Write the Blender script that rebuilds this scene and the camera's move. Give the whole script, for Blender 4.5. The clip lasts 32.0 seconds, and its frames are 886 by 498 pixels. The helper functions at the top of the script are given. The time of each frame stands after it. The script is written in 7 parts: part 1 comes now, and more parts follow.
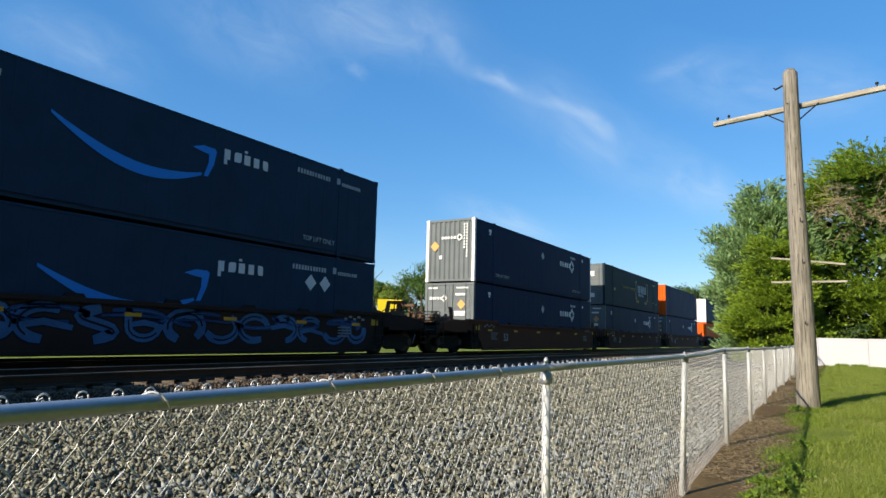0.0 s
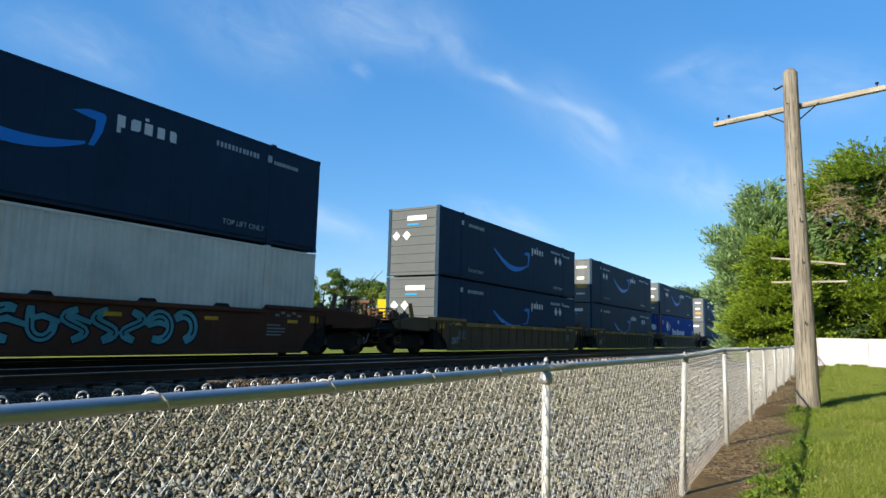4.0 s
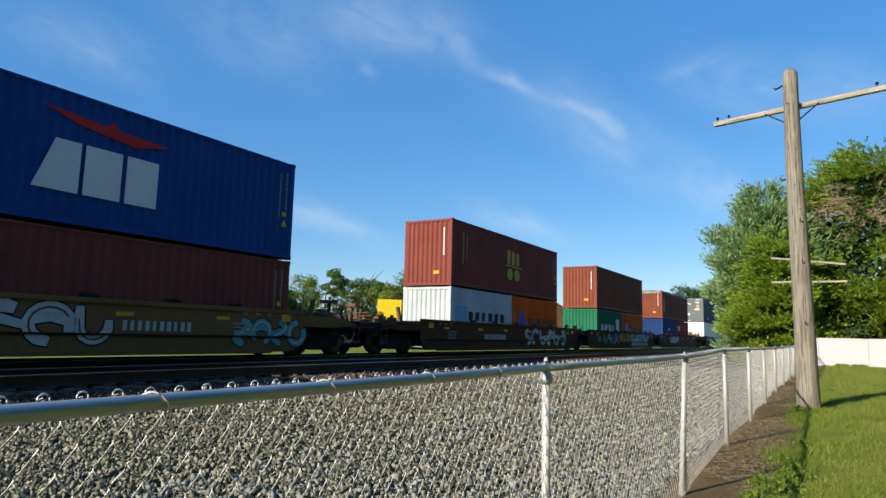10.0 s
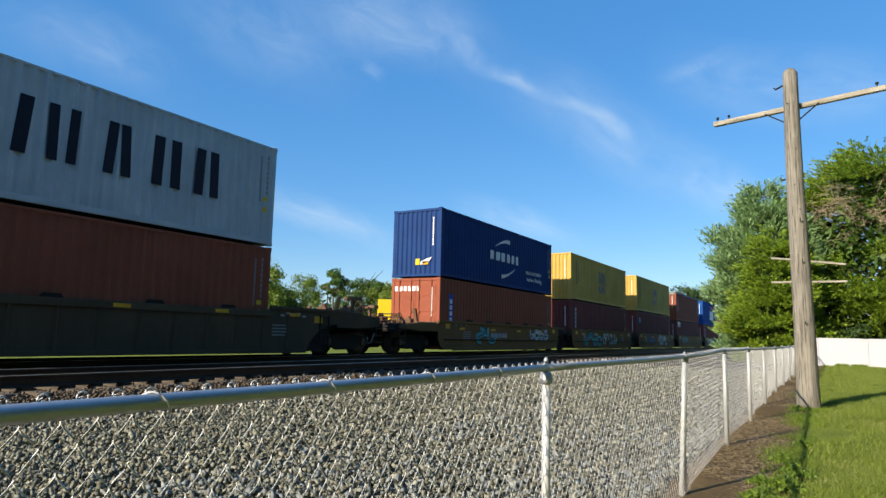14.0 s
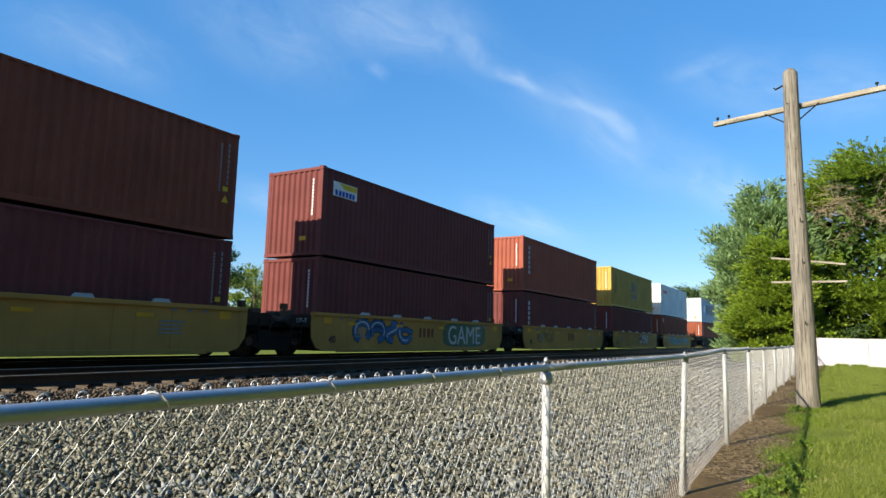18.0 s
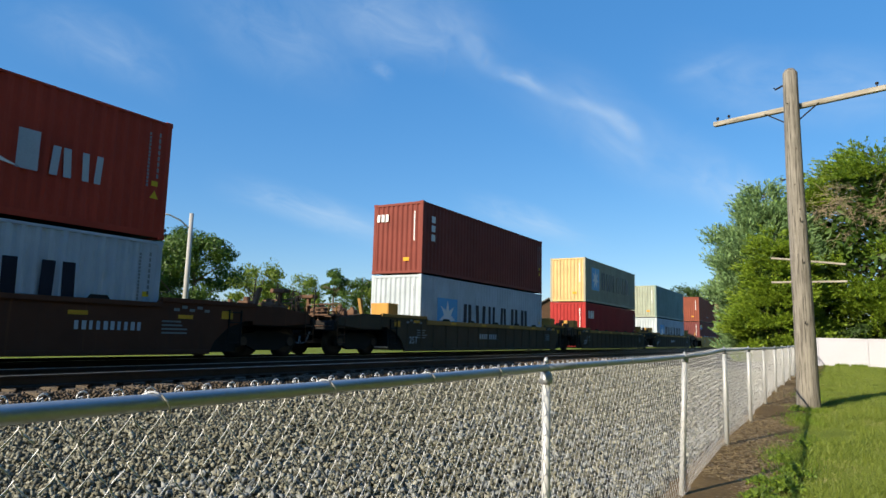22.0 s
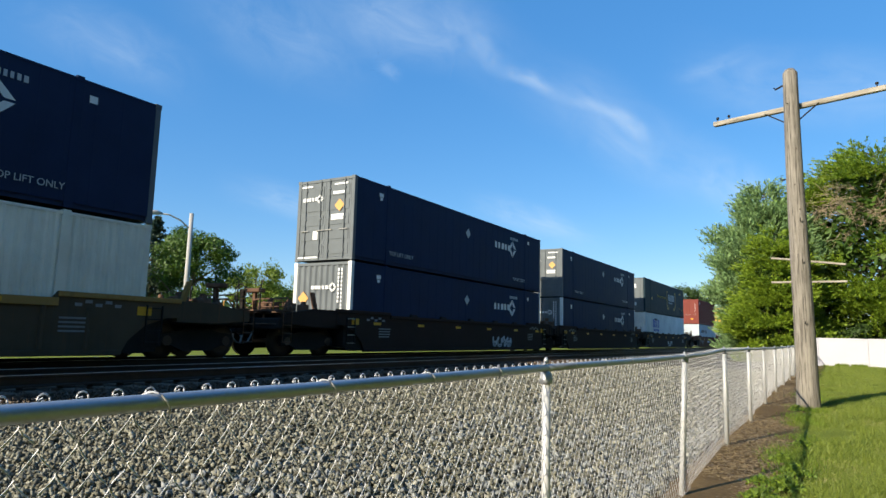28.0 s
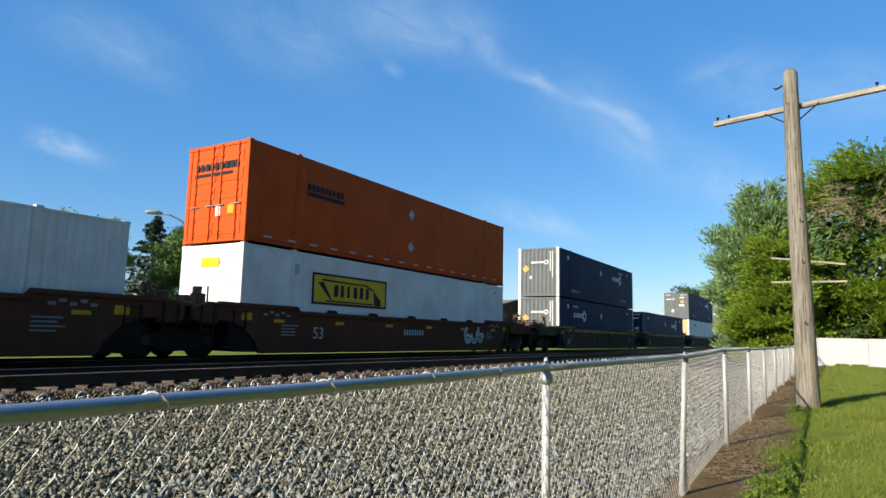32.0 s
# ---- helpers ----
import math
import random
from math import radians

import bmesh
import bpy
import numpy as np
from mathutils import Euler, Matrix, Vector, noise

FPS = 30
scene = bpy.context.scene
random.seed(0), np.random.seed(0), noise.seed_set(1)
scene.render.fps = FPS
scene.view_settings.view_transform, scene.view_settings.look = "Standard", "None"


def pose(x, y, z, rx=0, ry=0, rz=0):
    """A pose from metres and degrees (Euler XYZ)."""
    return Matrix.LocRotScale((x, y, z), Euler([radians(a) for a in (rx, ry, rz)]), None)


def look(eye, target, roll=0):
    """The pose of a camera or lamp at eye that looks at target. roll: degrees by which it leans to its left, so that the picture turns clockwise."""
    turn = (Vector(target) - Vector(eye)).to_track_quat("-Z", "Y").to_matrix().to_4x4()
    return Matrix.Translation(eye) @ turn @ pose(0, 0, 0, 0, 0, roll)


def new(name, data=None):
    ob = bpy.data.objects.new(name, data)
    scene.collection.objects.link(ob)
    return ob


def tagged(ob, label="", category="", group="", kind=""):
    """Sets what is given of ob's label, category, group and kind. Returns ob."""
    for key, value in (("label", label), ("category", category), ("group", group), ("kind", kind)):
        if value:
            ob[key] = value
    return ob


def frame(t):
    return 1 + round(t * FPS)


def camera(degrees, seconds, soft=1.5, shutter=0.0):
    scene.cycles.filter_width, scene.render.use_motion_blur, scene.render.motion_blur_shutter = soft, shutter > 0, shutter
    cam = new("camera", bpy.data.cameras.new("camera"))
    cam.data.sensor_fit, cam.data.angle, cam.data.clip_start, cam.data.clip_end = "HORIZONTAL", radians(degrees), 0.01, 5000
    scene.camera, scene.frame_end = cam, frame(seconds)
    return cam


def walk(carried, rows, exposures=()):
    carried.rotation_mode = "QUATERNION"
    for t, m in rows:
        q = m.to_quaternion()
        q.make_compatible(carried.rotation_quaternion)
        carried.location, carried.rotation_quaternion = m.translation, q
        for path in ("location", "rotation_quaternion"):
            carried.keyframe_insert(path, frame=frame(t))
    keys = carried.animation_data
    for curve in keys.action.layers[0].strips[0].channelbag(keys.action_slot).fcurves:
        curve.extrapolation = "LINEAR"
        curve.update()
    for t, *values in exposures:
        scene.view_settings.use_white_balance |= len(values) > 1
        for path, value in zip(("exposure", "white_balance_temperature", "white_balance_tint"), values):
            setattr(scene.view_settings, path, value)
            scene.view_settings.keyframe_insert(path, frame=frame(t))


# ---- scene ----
# ---- camera, which stands still ----
EYE = Vector((0.0, 0.0, 1.45))
cam = camera(68.92, 32.0)
VIEW = look(EYE, EYE + Vector((-0.51441, 0.84710, 0.13346)), 1.364)
walk(cam, [(0, VIEW), (32, VIEW)], exposures=[(t, 0.61 + e, 6900, 8) for t, e in ((0, 0.04), (2.5, 0.17), (6, 0.13), (7, 0.05), (9, -0.04), (10.5, 0.0), (12, 0.13), (13, 0.09), (14.5, 0.06), (18, 0.19), (19, 0.08), (21, -0.02), (25, -0.05), (28, 0.10), (29, -0.02), (30, -0.19), (31, 0.02), (32, 0.03))])

# ---- sun and sky ----
SUN_FROM = Vector((-0.72, -2.0, 1.0)).normalized()
SUN_EL = math.asin(SUN_FROM.z)
sun = new("sun", bpy.data.lights.new("sun", "SUN"))
sun.data.energy, sun.data.angle, sun.data.color = 5.0, radians(0.53), (1.0, 0.91, 0.77)
sun.matrix_world = look(SUN_FROM * 60, (0, 0, 0))

world = bpy.data.worlds.new("sky")
scene.world = world
world.use_nodes = True
wn, wl = world.node_tree.nodes, world.node_tree.links
wn.clear()
sky = wn.new("ShaderNodeTexSky")
sky.sky_type, sky.sun_disc = "NISHITA", False
sky.sun_elevation, sky.sun_rotation = SUN_EL, math.atan2(SUN_FROM.x, SUN_FROM.y)
sky.air_density, sky.dust_density, sky.ozone_density = 1.0, 0.35, 2.2
tone = wn.new("ShaderNodeHueSaturation")
tone.inputs["Saturation"].default_value = 1.30
back = wn.new("ShaderNodeBackground")
back.inputs["Strength"].default_value = 0.104
wout = wn.new("ShaderNodeOutputWorld")
wl.new(sky.outputs[0], tone.inputs["Color"])
haze = wn.new("ShaderNodeMix")
haze.data_type = "RGBA"
haze.inputs[0].default_value = 0.42
haze.inputs[7].default_value = (0.50, 2.3, 6.2, 1)
wl.new(tone.outputs[0], haze.inputs[6])
wl.new(haze.outputs[2], back.inputs[0])
wl.new(back.outputs[0], wout.inputs[0])


# ---- materials ----
def nodes_of(name):
    m = bpy.data.materials.new(name)
    m.use_nodes = True
    return m, m.node_tree.nodes, m.node_tree.links, m.node_tree.nodes["Principled BSDF"]


def noise_node(n, l, scale, detail=4.0, stretch=None, rough=0.6):
    co = n.new("ShaderNodeTexCoord")
    out = co.outputs["Object"]
    if stretch:
        mp = n.new("ShaderNodeMapping")
        mp.inputs["Scale"].default_value = stretch
        l.new(out, mp.inputs[0])
        out = mp.outputs[0]
    t = n.new("ShaderNodeTexNoise")
    t.inputs["Scale"].default_value, t.inputs["Detail"].default_value, t.inputs["Roughness"].default_value = scale, detail, rough
    l.new(out, t.inputs["Vector"])
    return t.outputs["Fac"]


def ramp(n, l, fac, stops):
    r = n.new("ShaderNodeValToRGB")
    e = r.color_ramp.elements
    while len(e) < len(stops):
        e.new(0.5)
    for el, (p, c) in zip(e, stops):
        el.position = p
        el.color = (*c, 1) if len(c) == 3 else (c[0], c[0], c[0], 1)
    l.new(fac, r.inputs[0])
    return r.outputs[0]


def mix(n, l, fac, a, b, mode="MIX"):
    m = n.new("ShaderNodeMix")
    m.data_type, m.blend_type = "RGBA", mode
    for i, v in ((0, fac), (6, a), (7, b)):
        if isinstance(v, (int, float)):
            m.inputs[i].default_value = v
        elif isinstance(v, tuple):
            m.inputs[i].default_value = (*v, 1)
        else:
            l.new(v, m.inputs[i])
    return m.outputs[2]


def bump(n, l, p, height, strength, dist):
    b = n.new("ShaderNodeBump")
    b.inputs["Strength"].default_value, b.inputs["Distance"].default_value = strength, dist
    l.new(height, b.inputs["Height"])
    l.new(b.outputs[0], p.inputs["Normal"])


def shade(c, k):
    return tuple(min(1.0, v * k) for v in c)


def plain(name, col, rough=0.5, metal=0.0, vary=0.25, scale=6.0, bumps=0.0):
    """A surface with grain at two sizes."""
    m, n, l, p = nodes_of(name)
    big = noise_node(n, l, scale * 0.25, 3)
    fine = noise_node(n, l, scale * 6, 5)
    c = ramp(n, l, big, [(0.3, shade(col, 1 - vary)), (0.7, shade(col, 1 + vary))])
    c = mix(n, l, 0.35, c, ramp(n, l, fine, [(0.35, shade(col, 1 - vary)), (0.65, shade(col, 1 + vary))]))
    l.new(c, p.inputs["Base Color"])
    p.inputs["Roughness"].default_value, p.inputs["Metallic"].default_value = rough, metal
    p.inputs["Specular IOR Level"].default_value = 0.14
    if bumps:
        bump(n, l, p, fine, bumps, 0.01)
    return m


def paint(name, col, wear=0.35, rough=0.42, rust=(0.16, 0.06, 0.025)):
    """Weathered paint on steel: faded patches, downward dirt streaks, rust spots."""
    m, n, l, p = nodes_of(name)
    fade = noise_node(n, l, 0.7, 4)
    streak = noise_node(n, l, 1.0, 6, (5.0, 5.0, 0.35))
    spot = noise_node(n, l, 9.0, 6, None, 0.75)
    c = ramp(n, l, fade, [(0.3, shade(col, 0.86)), (0.72, shade(col, 1.16))])
    grime = tuple(v * 0.45 + 0.02 for v in col)
    c = mix(n, l, ramp(n, l, streak, [(0.56, (0,)), (0.8, (wear,))]), c, grime)
    c = mix(n, l, ramp(n, l, spot, [(0.74 - 0.16 * wear, (0,)), (0.80, (min(1.0, wear * 1.4),))]), c, rust)
    if wear > 0.45:
        run = noise_node(n, l, 1.0, 5, (7.0, 7.0, 0.22), 0.7)
        c = mix(n, l, ramp(n, l, run, [(0.60, (0,)), (0.74, (min(0.85, wear),))]), c, shade(rust, 1.5))
    l.new(c, p.inputs["Base Color"])
    p.inputs["Specular IOR Level"].default_value = 0.06
    r = ramp(n, l, fade, [(0.25, (rough + 0.08,)), (0.8, (rough + 0.3,))])
    l.new(r, p.inputs["Roughness"])
    bump(n, l, p, noise_node(n, l, 2.4, 3), 0.25, 0.012)
    return m


NAVY = paint("paint_navy", (0.017, 0.031, 0.072), 0.16)
NIGHT = paint("paint_night_blue", (0.021, 0.047, 0.082), 0.14)
DARKGREEN = paint("paint_dark_blue_green", (0.013, 0.031, 0.042), 0.16)
BLUE = paint("paint_blue", (0.015, 0.075, 0.3), 0.3)
APLBLUE = paint("paint_royal_blue", (0.012, 0.068, 0.25), 0.2)
CMABLUE = paint("paint_deep_blue", (0.016, 0.046, 0.155), 0.2)
CREAM = paint("paint_cream_white", (0.8, 0.75, 0.62), 0.3)
WHITE = paint("paint_white", (0.8, 0.78, 0.73), 0.25)
WHITE_RUST = paint("paint_white_rusty", (0.70, 0.64, 0.52), 0.9)
GREY = paint("paint_pale_grey", (0.44, 0.49, 0.52), 0.25)
BEIGE = paint("paint_beige", (0.35, 0.33, 0.245), 0.8)
MINT = paint("paint_grey_green", (0.2, 0.275, 0.245), 0.65)
YELLOW = paint("paint_yellow", (0.52, 0.338, 0.088), 0.25)
BROWN = paint("paint_red_brown", (0.235, 0.072, 0.046), 0.28)
MAROON = paint("paint_maroon", (0.2, 0.055, 0.043), 0.28)
DUSK = paint("paint_dull_maroon", (0.165, 0.053, 0.049), 0.28)
OLDBROWN = paint("paint_old_brown", (0.20, 0.060, 0.036), 0.3)
FADED = paint("paint_faded_brown", (0.33, 0.098, 0.066), 0.35)
RUSTRED = paint("paint_brick_red", (0.28, 0.084, 0.05), 0.3)
RED = paint("paint_red", (0.36, 0.04, 0.038), 0.22)
HAMRED = paint("paint_signal_red", (0.43, 0.06, 0.036), 0.2)
ORANGE = paint("paint_orange", (0.672, 0.104, 0.013), 0.22)
SCHORANGE = paint("paint_bright_orange", (0.58, 0.092, 0.02), 0.25)
GREEN = paint("paint_green", (0.018, 0.14, 0.075), 0.22)
DOORGREY = paint("paint_door_grey", (0.145, 0.162, 0.17), 0.35)
CARBLACK = paint("paint_car_black", (0.042, 0.028, 0.022), 0.4, 0.6)
CARBROWN = paint("paint_car_brown", (0.11, 0.047, 0.028), 0.5, 0.6)
CAROLIVE = paint("paint_car_weathered", (0.195, 0.108, 0.045), 0.6, 0.65)
CARUMBER = paint("paint_car_umber", (0.095, 0.047, 0.025), 0.6, 0.65)
CARYELLOW = paint("paint_car_yellow", (0.46, 0.25, 0.068), 0.55, 0.55)
CHORDYELLOW = paint("paint_chord_yellow", (0.34, 0.2, 0.065), 0.7, 0.65)
DARKRIB = paint("paint_dark_side", (0.098, 0.071, 0.045), 0.6, 0.65)
RUSTRIB = paint("paint_rusty_side", (0.155, 0.098, 0.054), 0.6, 0.65)
STEEL = plain("dark_steel", (0.022, 0.019, 0.017), 0.7, 0.1, 0.35, 5, 0.2)
GEAR = plain("rusty_gear_steel", (0.135, 0.078, 0.05), 0.8, 0.0, 0.4, 6, 0.2)
WHEELSTEEL = plain("wheel_steel", (0.07, 0.05, 0.04), 0.5, 0.5, 0.3, 6)
ROD = plain("galvanised_rod", (0.30, 0.29, 0.27), 0.4, 0.6, 0.2, 8)
LIGHT = plain("white_marking", (0.72, 0.73, 0.72), 0.5, 0, 0.08, 3)
PALE = plain("pale_marking", (0.42, 0.47, 0.50), 0.5, 0, 0.12, 3)
DULL = plain("dull_stencil", (0.22, 0.23, 0.23), 0.6, 0, 0.2, 3)
SKYBLUE = plain("light_blue_marking", (0.10, 0.36, 0.62), 0.5, 0, 0.1, 3)
SMILE = plain("bright_blue_marking", (0.015, 0.26, 0.75), 0.45, 0, 0.08, 3)
INK = plain("dark_marking", (0.015, 0.018, 0.030), 0.5, 0, 0.2, 3)
LOGOBLUE = plain("blue_marking", (0.02, 0.09, 0.42), 0.5, 0, 0.15, 3)
GOLD = plain("yellow_marking", (0.70, 0.46, 0.03), 0.5, 0, 0.12, 3)
OLD_GOLD = plain("dull_gold_marking", (0.42, 0.30, 0.06), 0.5, 0, 0.12, 3)
TAN = plain("tan_marking", (0.60, 0.34, 0.12), 0.5, 0, 0.12, 3)
AMBER = plain("reflector_amber", (0.66, 0.33, 0.03), 0.4, 0, 0.15, 3)
REDMARK = plain("red_marking", (0.55, 0.03, 0.03), 0.5, 0, 0.12, 3)
GRAF_WHITE = plain("spray_white", (0.50, 0.54, 0.52), 0.6, 0, 0.25, 4)
GRAF_BLUE = plain("spray_blue", (0.045, 0.13, 0.27), 0.6, 0, 0.35, 4)
GRAF_NAVY = plain("spray_navy", (0.02, 0.06, 0.16), 0.6, 0, 0.35, 4)
GRAF_TEAL = plain("spray_teal", (0.10, 0.34, 0.36), 0.6, 0, 0.35, 4)
GRAF_HALO = plain("spray_halo", (0.13, 0.17, 0.10), 0.7, 0, 0.3, 4)
GRAF_DARK = plain("spray_dark", (0.012, 0.015, 0.025), 0.6, 0, 0.3, 4)


def wood(name, dark, light_c, stretch, cracks=0.0):
    m, n, l, p = nodes_of(name)
    grain = noise_node(n, l, 9.0, 7, stretch, 0.7)
    big = noise_node(n, l, 1.3, 3)
    c = ramp(n, l, grain, [(0.34, shade(dark, 0.6)), (0.46, tuple((a + b) / 2 for a, b in zip(dark, light_c))), (0.62, light_c)])
    c = mix(n, l, ramp(n, l, big, [(0.4, (0,)), (0.75, (0.5,))]), c, dark)
    if cracks:
        split = noise_node(n, l, 14.0, 3, tuple(v * (0.45 if v < 1 else 1.0) for v in stretch), 0.5)
        c = mix(n, l, ramp(n, l, split, [(0.60, (0,)), (0.66, (cracks,))]), c, shade(dark, 0.25))
    l.new(c, p.inputs["Base Color"])
    p.inputs["Roughness"].default_value = 0.85
    bump(n, l, p, grain, 0.7, 0.02)
    return m


POLEWOOD = wood("weathered_pole_wood", (0.100, 0.087, 0.069), (0.300, 0.272, 0.226), (3.0, 3.0, 0.16), 0.9)
ARMWOOD = wood("weathered_arm_wood", (0.20, 0.17, 0.125), (0.43, 0.39, 0.32), (0.16, 3.0, 3.0), 0.6)
TIEWOOD = wood("creosoted_tie_wood", (0.030, 0.022, 0.015), (0.145, 0.108, 0.072), (0.2, 3.0, 3.0))
GALV = plain("galvanised_steel", (0.412, 0.426, 0.448), 0.50, 0.55, 0.12, 10)
TOPRAIL = plain("galvanised_rail", (0.40, 0.44, 0.48), 0.46, 0.7, 0.14, 10)
WIRE = plain("galvanised_wire", (0.58, 0.58, 0.585), 0.5, 0.15, 0.12, 10)
POSTPAINT = plain("silver_painted_post", (0.565, 0.565, 0.55), 0.45, 0.25, 0.15, 12, 0.1)
RAILSTEEL = plain("rail_steel", (0.055, 0.04, 0.031), 0.6, 0.4, 0.3, 6)
RAILHEAD = plain("polished_rail_head", (0.55, 0.54, 0.53), 0.42, 0.9, 0.1, 8)
VINYL = plain("white_vinyl", (0.47, 0.46, 0.50), 0.45, 0, 0.04, 2)
CONCRETE = plain("pale_lamp_pole", (0.382, 0.375, 0.353), 0.6, 0, 0.12, 5)
ROOFGREY = plain("grey_shingles", (0.169, 0.162, 0.154), 0.85, 0, 0.25, 8, 0.3)
BROWNWALL = plain("brown_boards", (0.0809, 0.0478, 0.0294), 0.8, 0, 0.25, 5)
GLASS = plain("window_glass", (0.02, 0.03, 0.04), 0.08, 0, 0.1, 2)
TARP = plain("blue_tarpaulin", (0.02, 0.075, 0.16), 0.6, 0, 0.25, 3, 0.3)
FLAP = plain("grey_tarpaulin", (0.20, 0.23, 0.19), 0.7, 0, 0.25, 3, 0.3)
YPLASTIC = plain("yellow_panel", (0.78, 0.56, 0.03), 0.5, 0, 0.1, 3)


def foliage(name, dark, light_c, trans=0.35):
    m, n, l, p = nodes_of(name)
    g = n.new("ShaderNodeNewGeometry")
    r = ramp(n, l, g.outputs["Random Per Island"], [(0.0, dark), (0.55, tuple((a + b) / 2 for a, b in zip(dark, light_c))), (1.0, light_c)])
    big = noise_node(n, l, 0.5, 3)
    c = mix(n, l, ramp(n, l, big, [(0.35, (0,)), (0.7, (0.45,))]), r, shade(light_c, 0.9))
    l.new(c, p.inputs["Base Color"])
    p.inputs["Roughness"].default_value = 0.55
    tr = n.new("ShaderNodeBsdfTranslucent")
    l.new(c, tr.inputs[0])
    mx = n.new("ShaderNodeMixShader")
    mx.inputs[0].default_value = trans
    l.new(p.outputs[0], mx.inputs[1])
    l.new(tr.outputs[0], mx.inputs[2])
    l.new(mx.outputs[0], n["Material Output"].inputs[0])
    return m


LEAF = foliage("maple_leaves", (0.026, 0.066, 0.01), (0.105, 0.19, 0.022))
LEAF_LIGHT = foliage("light_green_leaves", (0.0777, 0.135, 0.0155), (0.234, 0.311, 0.0352))
LEAF_DARK = foliage("dark_green_leaves", (0.0221, 0.0515, 0.0118), (0.0662, 0.125, 0.0221))
BUSH = foliage("bright_bush_leaves", (0.07, 0.13, 0.016), (0.27, 0.38, 0.042))
NEEDLE = foliage("spruce_needles", (0.0147, 0.0331, 0.0176), (0.0404, 0.0735, 0.0367), 0.2)
FRESH = foliage("fresh_green_needles", (0.062, 0.14, 0.014), (0.34, 0.46, 0.036), 0.35)
SILVER = foliage("silvery_green_needles", (0.05, 0.11, 0.038), (0.32, 0.48, 0.185), 0.3)
BLADE = foliage("lawn_blades", (0.056, 0.105, 0.011), (0.28, 0.335, 0.05), 0.35)
STRAW = foliage("dry_grass_blades", (0.20, 0.19, 0.06), (0.46, 0.42, 0.17), 0.3)
WEED = foliage("weed_leaves", (0.05, 0.115, 0.011), (0.27, 0.37, 0.035), 0.35)
BARK = wood("bark", (0.0441, 0.0331, 0.0257), (0.147, 0.118, 0.0882), (3.0, 3.0, 0.4))
TWIG = plain("dead_twigs", (0.36, 0.29, 0.19), 0.8, 0, 0.2, 4)


def stone_material(name, tint, lift):
    m, n, l, p = nodes_of(name)
    g = n.new("ShaderNodeNewGeometry")
    # random stone tones, the darkest deepened to stand for shaded gaps
    c = ramp(n, l, g.outputs["Random Per Island"], [(0.0, (0.026, 0.025, 0.020)), (0.28, (0.10, 0.098, 0.075)), (0.6, (0.225, 0.218, 0.165)), (0.92, (0.34, 0.332, 0.262)), (1.0, (0.44, 0.44, 0.385))])
    f = noise_node(n, l, 60, 4)
    c = mix(n, l, 0.35, c, ramp(n, l, f, [(0.3, (0.0681, 0.0664, 0.0486)), (0.7, (0.281, 0.273, 0.198))]))
    c = mix(n, l, lift, c, tint)
    co = n.new("ShaderNodeTexCoord")
    sep = n.new("ShaderNodeSeparateXYZ")
    l.new(co.outputs["Object"], sep.inputs[0])
    rusty = n.new("ShaderNodeMapRange")
    for i, v in ((1, -8.6), (2, -9.5), (3, 0.0), (4, 0.85)):
        rusty.inputs[i].default_value = v
    l.new(sep.outputs[0], rusty.inputs[0])
    c = mix(n, l, rusty.outputs[0], c, ramp(n, l, f, [(0.3, (0.035, 0.022, 0.014)), (0.7, (0.13, 0.085, 0.055))]))
    l.new(c, p.inputs["Base Color"])
    p.inputs["Roughness"].default_value = 0.9
    bump(n, l, p, f, 0.5, 0.006)
    return m


STONE = stone_material("ballast_stone", (0.2, 0.2, 0.15), 0.0)
COARSE = stone_material("coarse_stone", (0.27, 0.30, 0.33), 0.45)
LITTER = foliage("dry_litter", (0.0883, 0.0544, 0.0231), (0.412, 0.29, 0.132), 0.05)


